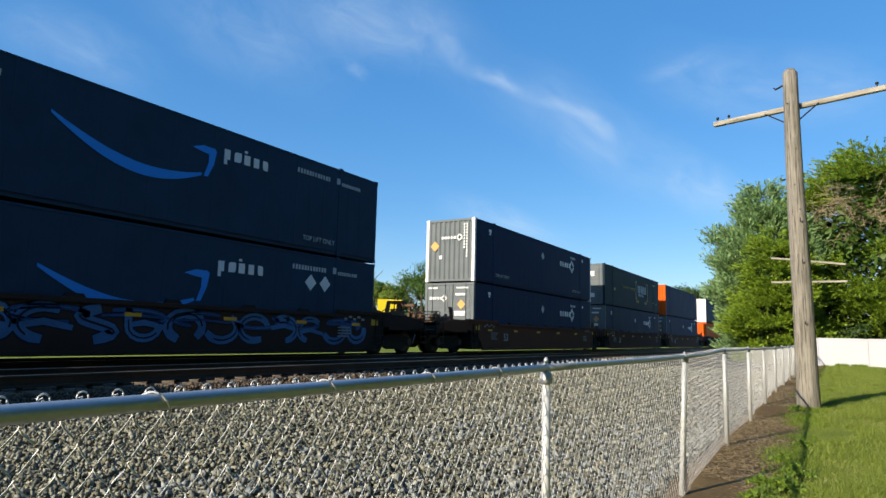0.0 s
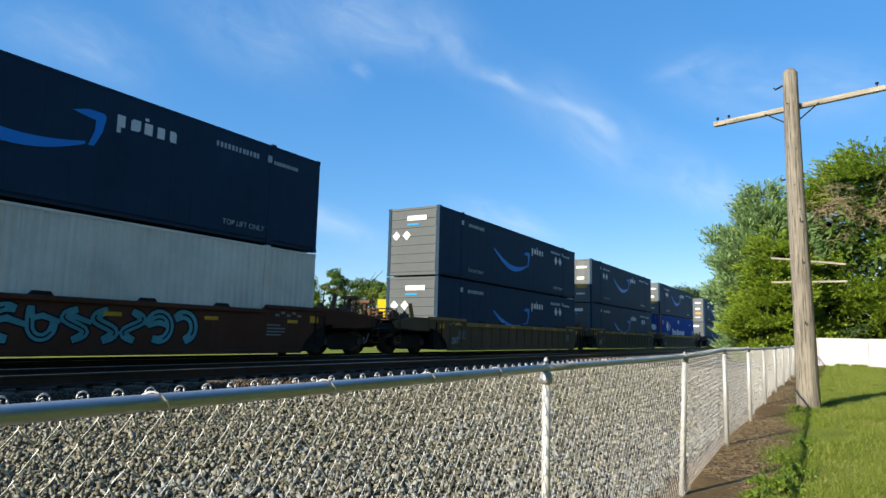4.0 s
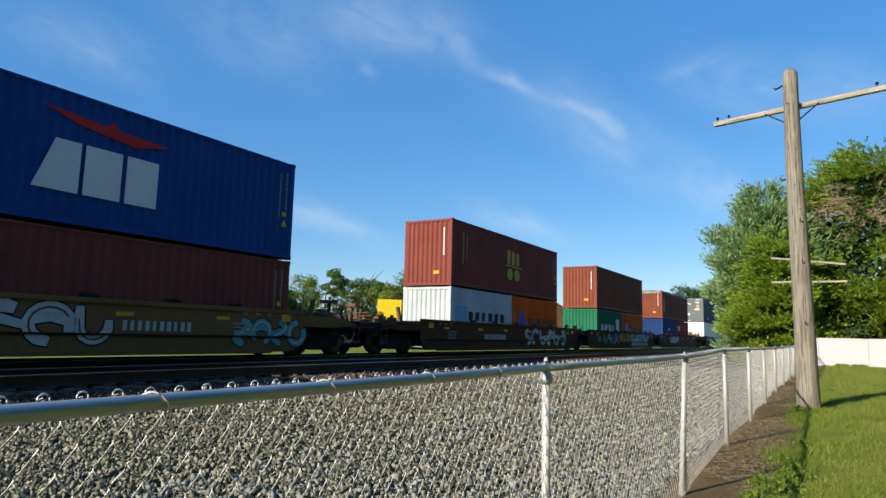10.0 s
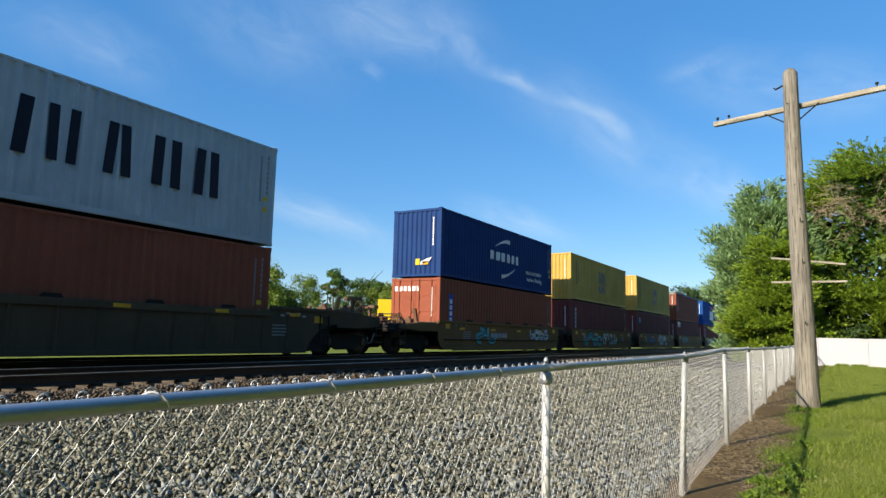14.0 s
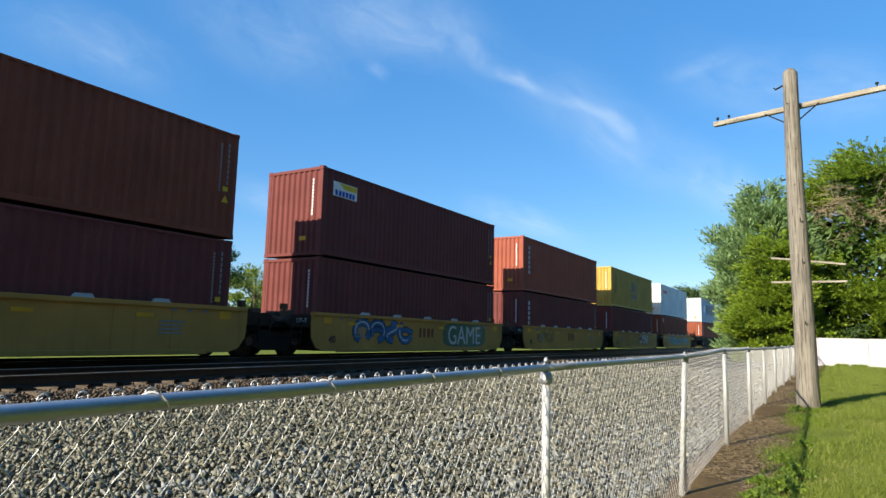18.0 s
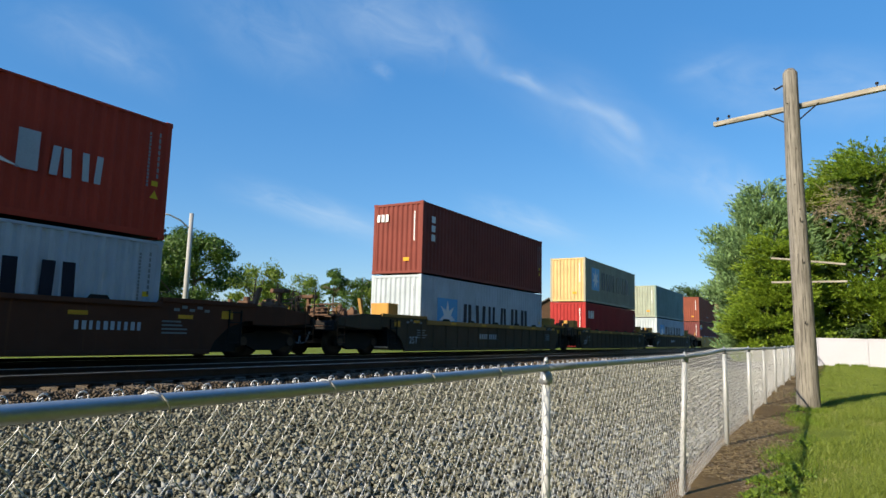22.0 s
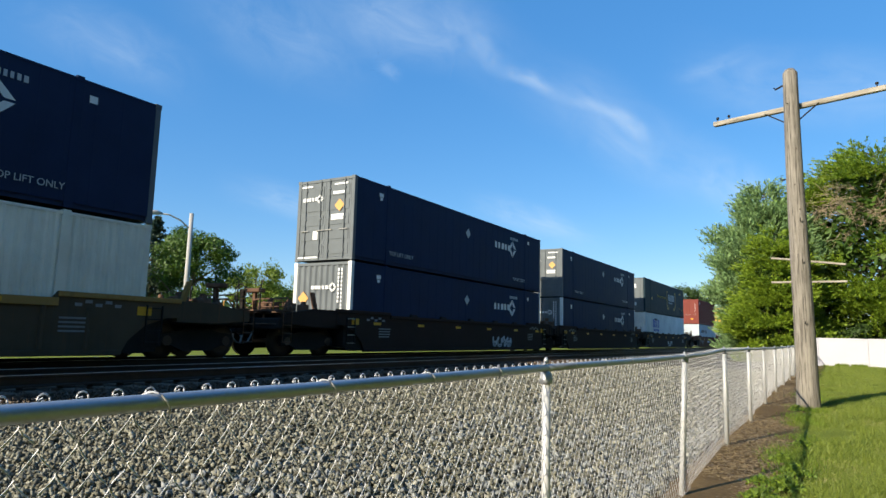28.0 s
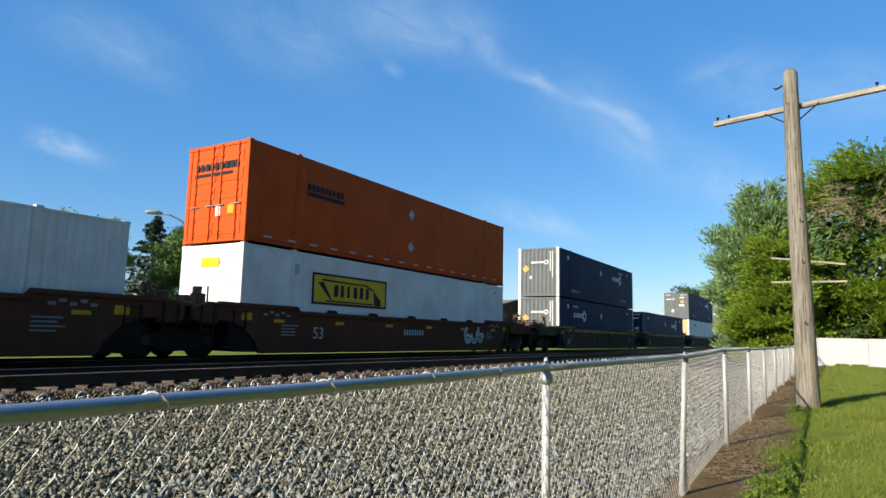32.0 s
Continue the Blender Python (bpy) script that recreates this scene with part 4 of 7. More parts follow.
# ---- grass and weeds ----
def blades(name, label, x, y, h, w, mat, seed, lean=0.5):
    rng = np.random.default_rng(seed)
    n = len(x)
    z = ground_z(x, y) - 0.01
    a = rng.uniform(0, 2 * np.pi, n)
    side = np.stack([np.cos(a), np.sin(a), np.zeros(n)], -1) * w[:, None]
    tip = np.stack([rng.normal(size=n) * h * lean, rng.normal(size=n) * h * lean, h], -1)
    base = np.stack([x, y, z], -1)
    v = np.stack([base - side, base + side, base + tip], 1)
    solid(name, facets(name, v.reshape(-1, 3), 3, np.arange(n * 3).reshape(n, 3)), mat, label, "grass", kind="stuff")


def lawn():
    rng = np.random.default_rng(5)
    n = 260000
    y = 5.5 + 38 * rng.random(n) ** 1.9
    x = -0.95 + (0.9 + 0.16 * y) * rng.random(n) ** 1.0
    edge = -0.55 + 0.16 * np.sin(y * 2.3) + 0.12 * np.sin(y * 5.1 + 1) + 0.1 * rng.normal(size=n)
    keep = x > edge
    x, y = x[keep], y[keep]
    k = 1 + 0.035 * y
    blades("lawn_grass", "short mown yellow-green lawn grass", x, y, rng.uniform(0.02, 0.075, len(x)) * np.sqrt(k) * (1 + 0.35 * np.sin(x * 5.1 + 1.7 * np.sin(y * 1.9))), rng.uniform(0.002, 0.0042, len(x)) * k, BLADE, 6)
    n = 42000
    y = 6.0 + 34 * rng.random(n) ** 1.8
    x = -0.7 + (0.9 + 0.14 * y) * rng.random(n)
    dry = (x > -0.45) & (np.sin(x * 3.1 + 2 * np.sin(y * 0.9)) + np.sin(y * 2.3 + x * 1.7) + 0.5 * rng.normal(size=n) > 0.55)
    x, y = x[dry], y[dry]
    blades("dry_grass", "straw-coloured dry patches in the lawn", x, y, rng.uniform(0.02, 0.06, len(x)), rng.uniform(0.002, 0.004, len(x)) * (1 + 0.035 * y), STRAW, 8, 0.9)
    n = 10000
    y = 6 + 13 * rng.random(n)
    x = -0.58 + 0.15 * rng.normal(size=n) + 0.1 * np.sin(y * 3)
    clump = np.sin(y * 2.9) + np.sin(y * 1.3 + 2) > -0.1
    x, y = x[clump], y[clump]
    blades("weeds", "green weeds along the edge of the bare soil", x, y, rng.uniform(0.03, 0.12, len(x)), rng.uniform(0.004, 0.009, len(x)), WEED, 7, 0.7)
    # longer tufts left at the foot of the white fence
    n = 9000
    x, y = rng.uniform(-0.9, 6.0, n), 43.05 - 0.22 * rng.random(n)
    tuft = np.sin(x * 2.3) + np.sin(x * 5.9 + 1) > 0.1
    x, y = x[tuft], y[tuft]
    blades("fence_tufts", "longer green grass along the foot of a white fence", x, y, rng.uniform(0.08, 0.24, len(x)), rng.uniform(0.006, 0.012, len(x)), WEED, 9, 0.4)
    # low leafy clumps between the soil and the lawn
    cs = []
    for cx, cy, r, h, k in ((-0.78, 7.2, 0.16, 0.13, 420), (-0.62, 7.7, 0.18, 0.16, 520), (-0.85, 7.9, 0.12, 0.09, 240), (-0.55, 8.5, 0.15, 0.14, 360), (-0.74, 9.3, 0.13, 0.10, 260), (-0.56, 10.6, 0.13, 0.10, 240), (-0.70, 6.6, 0.14, 0.12, 320), (-0.82, 15.0, 0.16, 0.14, 220)):
        q = rng.normal(size=(k, 2)) * r * 0.55
        top = h * np.exp(-np.sum(q * q, axis=1) / (r * r))
        zz = float(lawn_z(cy)) + top * rng.uniform(0.25, 1.0, k) + 0.01
        cs.append(np.stack([cx + 0.09 + q[:, 0], cy + q[:, 1], zz], -1))
    cs = np.concatenate(cs)
    solid("leafy_weeds", leaf_mesh("leafy_weeds", cs, np.tile(np.array([0.1, -0.4, 0.8]), (len(cs), 1)), 0.026, rng), WEED, "bright green leafy weeds at the edge of the lawn", "weeds", kind="stuff")


lawn()


def soil_litter():
    rng = np.random.default_rng(9)
    n = 16000
    y = 5.5 + 26 * rng.random(n) ** 1.6
    x = rng.uniform(-1.62, -0.60, n)
    z = ground_z(x, y) + rng.uniform(0.002, 0.015, n)
    c = np.stack([x, y, z], -1)
    a = rng.uniform(0, 2 * np.pi, n)
    ln = rng.uniform(0.008, 0.05, n)
    d = np.stack([np.cos(a) * ln, np.sin(a) * ln, rng.normal(size=n) * 0.006], -1)
    w = np.stack([-np.sin(a), np.cos(a), np.zeros(n)], -1) * rng.uniform(0.003, 0.010, n)[:, None]
    up = np.zeros((n, 3))
    up[:, 2] = rng.uniform(0.003, 0.012, n)
    v = np.stack([c - d - w, c + d - w, c + d + w, c - d + w, c + up], 1)
    f = np.array([(0, 1, 4), (1, 2, 4), (2, 3, 4), (3, 0, 4)])
    idx = (np.arange(n)[:, None, None] * 5 + f[None]).reshape(-1, 3)
    solid("soil_litter", facets("soil_litter", v.reshape(-1, 3), 3, idx), LITTER, "dry twigs, clods and leaf litter on bare soil", "litter", kind="stuff")


soil_litter()


# ---- clouds ----
CLOUDS = []


def sky_point(az, el, r):
    a, e = radians(az), radians(el)
    return Vector((-math.sin(a) * math.cos(e) * r, math.cos(a) * math.cos(e) * r, math.sin(e) * r))


def cloud(spine, width, alpha, label):
    """A thin band of high cloud along a line of (azimuth, elevation), far away."""
    R = 3000.0
    n, m = 40, 8
    pts = []
    for i in range(n + 1):
        f = i / n * (len(spine) - 1)
        k = min(int(f), len(spine) - 2)
        f -= k
        pts.append((spine[k][0] * (1 - f) + spine[k + 1][0] * f, spine[k][1] * (1 - f) + spine[k + 1][1] * f))
    verts = []
    for i, (a, e) in enumerate(pts):
        a0, e0 = pts[max(i - 1, 0)]
        a1, e1 = pts[min(i + 1, n)]
        d = Vector((a1 - a0, e1 - e0)).normalized()
        nx, ny = -d.y, d.x
        for j in range(m + 1):
            o = (j / m - 0.5) * width
            verts.append(sky_point(a + nx * o, e + ny * o, R))
    mid = sum(verts, Vector()) / len(verts)
    faces = [(i * (m + 1) + j, i * (m + 1) + j + 1, (i + 1) * (m + 1) + j + 1, (i + 1) * (m + 1) + j) for i in range(n) for j in range(m)]
    sh = Shape().add([v - mid for v in verts], faces)
    me = sh.mesh("cloud", True)
    uv = me.uv_layers.new(name="uv")
    for p in me.polygons:
        for li in p.loop_indices:
            vi = me.loops[li].vertex_index
            uv.data[li].uv = (vi // (m + 1) / n, vi % (m + 1) / m)
    ob = solid("cloud", me, CLOUD, label, "cloud", "wisps of cloud", "structure", at=mid)
    ob.color = (1, 1, 1, alpha)
    ob.visible_shadow = False
    CLOUDS.append((ob, mid))


cloud([(30.2, 22.9), (28.6, 23.1), (26.6, 22.5), (24.6, 21.4), (22.6, 20.6)], 1.9, 0.44, "bright curved wisp of white cloud")
cloud([(26.6, 22.3), (23.6, 20.9), (20.8, 20.2), (18.6, 19.3), (16.8, 17.8), (15.4, 16.4)], 1.7, 0.30, "bright curved wisp of white cloud")
cloud([(20.2, 20.2), (18.2, 19.0), (16.6, 17.6), (15.2, 16.0)], 2.3, 0.36, "short bright wisp of white cloud")
cloud([(34.0, 28.0), (32.0, 26.0), (30.2, 24.0), (27.5, 22.6)], 3.2, 0.26, "soft puff of white cloud")
cloud([(41.2, 23.4), (39.6, 22.8), (38.2, 22.0)], 1.7, 0.2, "small faint puff of white cloud")
cloud([(15.2, 22.0), (12.6, 22.0), (9.5, 22.9), (5.5, 24.0)], 2.0, 0.14, "small faint puff of white cloud")
cloud([(33, 24.8), (22, 20.5), (14, 15), (6, 11)], 9.0, 0.24, "faint broad veil of white cloud")
cloud([(68.5, 14.0), (66.6, 13.6), (64, 13.0), (60.5, 12.4)], 2.6, 0.5, "short streak of white cloud near the horizon")
cloud([(62, 30), (53, 26), (46, 24.0), (38, 22.0)], 11.0, 0.22, "faint high white cloud")
cloud([(50, 32), (42, 27), (33, 26.5), (26, 23)], 9.0, 0.32, "faint high white cloud")
cloud([(72, 22), (62, 21.5), (54, 19)], 7.0, 0.20, "faint high white cloud")
cloud([(55, 12.4), (48, 11.2), (40, 9.2), (34, 7.0)], 4.0, 0.40, "thin streak of low white cloud")
cloud([(33, 12.4), (26, 10.4), (18, 7.6)], 3.6, 0.36, "thin streak of low white cloud")
cloud([(14, 16), (9, 12.6), (3, 9.6)], 6.0, 0.35, "faint veil of white cloud")
cloud([(16, 24), (8, 21), (-2, 19), (-10, 18)], 8.0, 0.28, "faint veil of white cloud")


# ---- markings ----
def flat(shapes, name, mat, parent, face, label=""):
    """Thin painted shapes on a face of a box of size (W, L, H): 'side' (u along from the rear end, v up), 'end' (u across, v up)."""
    kind, size = face
    W, L, H = size
    if name in ("word_blocks", "sign_blocks", "sign_dots"):
        for pts in shapes:
            flat([pts], name[:-1], mat, parent, face, label)
        return None
    sh = Shape()
    for pts in shapes:
        if kind == "side":
            sh.prism([(u, v) for u, v in pts], W / 2 - 0.004, W / 2 + 0.003, "x")
        else:
            sh.prism([(u - W / 2, v) for u, v in pts], -0.006, 0.002, "y")
    ob = part(name, sh, mat, parent, label)
    if name in ("small_print", "number_print"):
        tagged(ob, kind="stuff")
    return ob


def rect(u, v, w, h):
    return [(u, v), (u + w, v), (u + w, v + h), (u, v + h)]


def diamond(u, v, r):
    return [(u - r, v), (u, v - r), (u + r, v), (u, v + r)]


def bars(u, v, h, count, w, gap, seed=1, slant=0.0, slit=False):
    """A word as a row of plain blocks."""
    out = []
    rng = random.Random(seed)
    for i in range(count):
        ww = w * (rng.uniform(0.62, 0.92) if slit else rng.uniform(0.75, 1.05))
        x = u + i * (w + gap)
        if not slit:
            out.append([(x, v), (x + ww, v), (x + ww + slant * h, v + h), (x + slant * h, v + h)])
            continue
        if h > 0.5:
            # large letters: two plain strokes each
            k = rng.uniform(-0.10, 0.10) * h
            for x0 in (x, x + ww * 0.62):
                out.append([(x0, v), (x0 + ww * 0.34, v), (x0 + ww * 0.34 + k, v + h), (x0 + k, v + h)])
                k = -k
            continue
        kind, c, d = rng.choice((3, 4, 4, 5)), ww * 0.22, h * 0.2
        if kind == 5:
            out.append([(x, v + d), (x + c, v), (x + ww, v), (x + ww, v + h - d), (x + ww - c, v + h), (x, v + h)])
        elif kind == 3:
            out.append([(x, v), (x + ww - c, v), (x + ww, v + d), (x + ww, v + h), (x + c, v + h), (x, v + h - d)])
        else:
            out.append(rect(x, v, ww * 0.85, h))
    return out


def column(u, v, h, count, w):
    """Letters below one another as plain blocks."""
    s = h / count
    return [rect(u, v + i * s, w, s * 0.72) for i in range(count)]


def smile(u, v, w):
    """A plain curved band with a hooked tip, w long."""
    top, low = [], []
    for i in range(25):
        f = i / 24
        x = u + w * 0.90 * f
        sag = -0.135 * w * math.sin(math.pi * (0.06 + 0.80 * f)) ** 1.0
        th = w * 0.064 * math.sin(math.pi * min(1, 0.06 + f * 0.88)) ** 0.8
        top.append((x, v + sag + th * 0.5 + 0.08 * w * (1 - f) ** 2))
        low.append((x, v + sag - th * 0.5 + 0.08 * w * (1 - f) ** 2))
    hook = [(u + w * 0.82, v + 0.045 * w), (u + w * 0.90, v + 0.072 * w), (u + w * 0.985, v + 0.070 * w), (u + w * 1.0, v + 0.055 * w), (u + w * 0.985, v - 0.03 * w), (u + w * 0.945, v - 0.115 * w), (u + w * 0.915, v - 0.115 * w), (u + w * 0.945, v - 0.03 * w), (u + w * 0.945, v + 0.025 * w), (u + w * 0.90, v + 0.030 * w)]
    return [top + low[::-1], [(a, b + 0.05 * w) for a, b in hook]]


def star(u, v, r, points=7):
    return [(u + (r if k % 2 == 0 else r * 0.42) * math.sin(math.pi * k / points), v + (r if k % 2 == 0 else r * 0.42) * math.cos(math.pi * k / points)) for k in range(points * 2)]


def ring_shape(u, v, r, k=0.42):
    """A square ring on its tip in four pieces."""
    out = []
    for a in range(4):
        c, s = math.cos(a * math.pi / 2), math.sin(a * math.pi / 2)
        q = [(0.08 * r, r), (r, 0.08 * r), (r * (k + 0.06), 0.08 * r), (0.08 * r, r * (k + 0.06))]
        out.append([(u + x * c - y * s, v + x * s + y * c) for x, y in q])
    return out


def lettering(text, u, v, h, mat, parent, face, wide=1.0, label=""):
    """Readable words in the built-in font, as a thin mesh."""
    key = ("text", text)

    def make():
        cu = bpy.data.curves.new("text", "FONT")
        cu.body, cu.size, cu.extrude = text, 1.0, 0.004
        tmp = bpy.data.objects.new("text", cu)
        scene.collection.objects.link(tmp)
        me = bpy.data.meshes.new_from_object(tmp.evaluated_get(bpy.context.evaluated_depsgraph_get()))
        bpy.data.objects.remove(tmp)
        me.materials.clear()
        me.materials.append(None)
        return me

    me = cached(key, make)
    kind, (W, L, H) = face
    s = h / 0.72
    if kind == "side":
        m = Matrix(((0, 0, 1, W / 2 + 0.002), (s * wide, 0, 0, u), (0, s, 0, v), (0, 0, 0, 1)))
    else:
        m = Matrix(((s * wide, 0, 0, u - W / 2), (0, 0, -1, -0.004), (0, s, 0, v), (0, 0, 0, 1)))
    return part("lettering", me, mat, parent, label, at=m)


# ---- containers ----
def corrugated(lo, hi, z0, z1, face, depth, pitch, axis):
    """A ribbed wall: its plan is a row of trapezoids. axis 'x': the wall runs along y and faces +x at face; 'y': runs along x and faces -y."""
    n = max(2, round((hi - lo) / pitch))
    p = (hi - lo) / n
    line = []
    for i in range(n):
        a = lo + i * p
        line += [(a, 0), (a + p * 0.27, 0), (a + p * 0.50, depth), (a + p * 0.77, depth)]
    line.append((hi, 0))
    sh = Shape()
    if axis == "x":
        sh.prism([(face - d, y) for y, d in line] + [(face - depth - 0.03, hi), (face - depth - 0.03, lo)], z0, z1, "z")
    else:
        sh.prism([(x, face + d) for x, d in line] + [(hi, face + depth + 0.03), (lo, face + depth + 0.03)], z0, z1, "z")
    return sh


def mirrored(sh):
    out = Shape()
    out.v = [(-x, y, z) for x, y, z in sh.v]
    out.f = [f[::-1] for f in sh.f]
    return out


def container(L, H, W, mat, label, end="front", walls="iso", end_mat=None, post_mat=None, right_mat=None, group="stacked containers", name="shipping_container"):
    """A freight container: origin at the middle of its rear end's lower edge, length along +y. end: what its rear end shows."""
    c = thing(name, label, "container", group)
    em, pm = end_mat or mat, post_mat or mat
    key = (L, H, W, walls)
    x = W / 2
    if walls == "plate":
        def make_side():
            line, k = [(0.1, 0.004)], 0.55
            while k < L - 0.4:
                line += [(k - 0.02, 0.004), (k - 0.012, 0.0), (k + 0.012, 0.0), (k + 0.02, 0.004)]
                k += 0.61
            line.append((L - 0.1, 0.004))
            return Shape().prism([(x - 0.0085 - d, y) for y, d in line] + [(x - 0.05, L - 0.1), (x - 0.05, 0.1)], 0.14, H - 0.08, "z")
    else:
        pitch, depth = (0.278, 0.036) if walls == "iso" else (0.205, 0.026)

        def make_side():
            return corrugated(0.14, L - 0.14, 0.14, H - 0.08, x - 0.008, depth, pitch, "x")
    side = cached(("side",) + key, lambda: make_side().mesh("side_wall"))
    other = cached(("side2",) + key, lambda: mirrored(make_side()).mesh("side_wall"))
    part("side_wall", side, mat, c)
    part("side_wall", other, mat, c)
    part("roof", cached(("roof",) + key, lambda: Shape().box(-x + 0.04, x - 0.04, 0.06, L - 0.06, H - 0.05, H - 0.012).mesh("roof")), mat, c)
    part("floor", cached(("floor",) + key, lambda: Shape().box(-x + 0.06, x - 0.06, 0.05, L - 0.05, 0.06, 0.12).mesh("floor")), STEEL, c)
    tr = cached(("toprail",) + key, lambda: Shape().box(-0.03, 0.03, 0.12, L - 0.12, H - 0.085, H - 0.022, 0.006).mesh("top_rail"))
    br = cached(("botrail",) + key, lambda: Shape().box(-0.03, 0.03 if walls == "iso" else -0.01, 0.12, L - 0.12, 0.035, 0.17, 0.006).mesh("bottom_rail"))
    post = cached(("post",) + key, lambda: Shape().box(-0.075, 0.075, -0.075, 0.075, 0.11, H - 0.11, 0.012).mesh("corner_post"))
    cast = cached(("cast", W), lambda: Shape().box(-0.082, 0.082, -0.085, 0.085, 0, 0.118, 0.008).mesh("corner_casting"))
    header = cached(("header", W), lambda: Shape().box(-x + 0.16, x - 0.16, -0.05, 0.05, 0, 0.10, 0.006).mesh("end_rail"))
    for s in (-1, 1):
        part("top_rail", tr, mat, c, at=(s * (x - 0.034), 0, 0))
        part("bottom_rail", br, mat, c, at=(s * (x - 0.034), 0, 0))
        for y in (0.085, L - 0.085):
            part("corner_post", post, pm, c, at=(s * (x - 0.082), y, 0))
            for z in (0, H - 0.118):
                part("corner_casting", cast, pm if walls != "iso" else mat, c, at=(s * (x - 0.082), y, z))
    for y in (0.06, L - 0.06):
        for z in (0.02, H - 0.12):
            part("end_rail", header, em, c, at=(0, y, z))
    if walls != "iso":
        # lifting posts at the forty-foot places
        lp = cached(("lift",) + key, lambda: Shape().box(-0.03, 0.0, -0.10, 0.10, 0.02, H - 0.1, 0.004).box(-0.12, 0.004, -0.085, 0.085, H - 0.10, H + 0.022, 0.006).mesh("lifting_post"))
        for y in ((L - 12.19) / 2, (L + 12.19) / 2):
            part("lifting_post", lp, mat, c, at=(x, y, 0))
    # the far end
    part("front_wall", cached(("front",) + key, lambda: Shape().box(-x + 0.15, x - 0.15, L - 0.09, L - 0.03, 0.1, H - 0.1).mesh("front_wall")), mat, c)
    # the near end
    if end == "front":
        part("front_wall", cached(("near",) + key, lambda: corrugated(-x + 0.15, x - 0.15, 0.11, H - 0.11, 0.02, 0.045, 0.25, "y").mesh("front_wall")), em, c)
    elif end == "slat":
        wall = part("front_wall", cached(("slat",) + key, lambda: Shape().box(-x + 0.15, x - 0.15, 0.035, 0.09, 0.1, H - 0.1).mesh("front_wall")), em, c)
        slat = cached(("one slat",) + key, lambda: Shape().box(-x + 0.17, x - 0.17, 0.012, 0.036, 0, (H - 0.3) / 7 - 0.05, 0.01).mesh("slat"))
        for k in range(7):
            part("slat", slat, em, wall, at=(0, 0, 0.16 + k * (H - 0.3) / 7))
    else:
        ribs = 5 if end == "door" else 4

        def leaf():
            w = x - 0.17
            return Shape().box(0.004, w, 0.03, 0.075, 0.13, H - 0.13)

        def panel():
            return Shape().box(0.07, x - 0.23, 0.014, 0.031, 0, (H - 0.35) / ribs * 0.72, 0.012)
        rodm = cached(("rod", H), lambda: Shape().tube([(0, 0, 0.06), (0, 0, H - 0.06)], 0.019, 8).box(-0.05, 0.05, -0.02, 0.03, 0.30, 0.36).box(-0.05, 0.05, -0.02, 0.03, H - 0.42, H - 0.36).box(-0.05, 0.05, -0.02, 0.03, H * 0.5, H * 0.5 + 0.06).mesh("lock_rod"))
        hd = cached("handle", lambda: Shape().box(-0.02, 0.34, -0.03, -0.005, 0, 0.035, 0.006).mesh("door_handle"))
        for s in (-1, 1):
            dm = cached(("leaf", s, end) + key, lambda: (leaf() if s > 0 else mirrored(leaf())).mesh("door"))
            d = part("door", dm, right_mat if right_mat and s > 0 else em, c)
            pn = cached(("panel", s, ribs) + key, lambda: (panel() if s > 0 else mirrored(panel())).mesh("door_panel"))
            for k in range(ribs):
                part("door_panel", pn, right_mat if right_mat and s > 0 else em, d, at=(0, 0, 0.22 + k * (H - 0.35) / ribs))
            for u in (0.20, x - 0.42):
                part("lock_rod", rodm, em if post_mat is None else pm, d, at=(s * u, -0.005, 0))
                part("door_handle", hd, ROD, d, at=(s * u - (0.17 if s > 0 else 0.15), -0.005, H * 0.36))
    return c


W53, H53, L53 = 2.591, 2.896, 16.154
L40, W40 = 12.192, 2.438
L20 = 6.058
HC, STD = 2.896, 2.591


def side_of(L, H, W):
    return ("side", (W, L, H)), ("end", (W, L, H))


def small_print(c, S, u, v, count, seed, mat=None, h=0.14):
    flat(bars(u, v, h, count, h * 0.62, h * 0.28, seed), "small_print", mat or PALE, c, S)


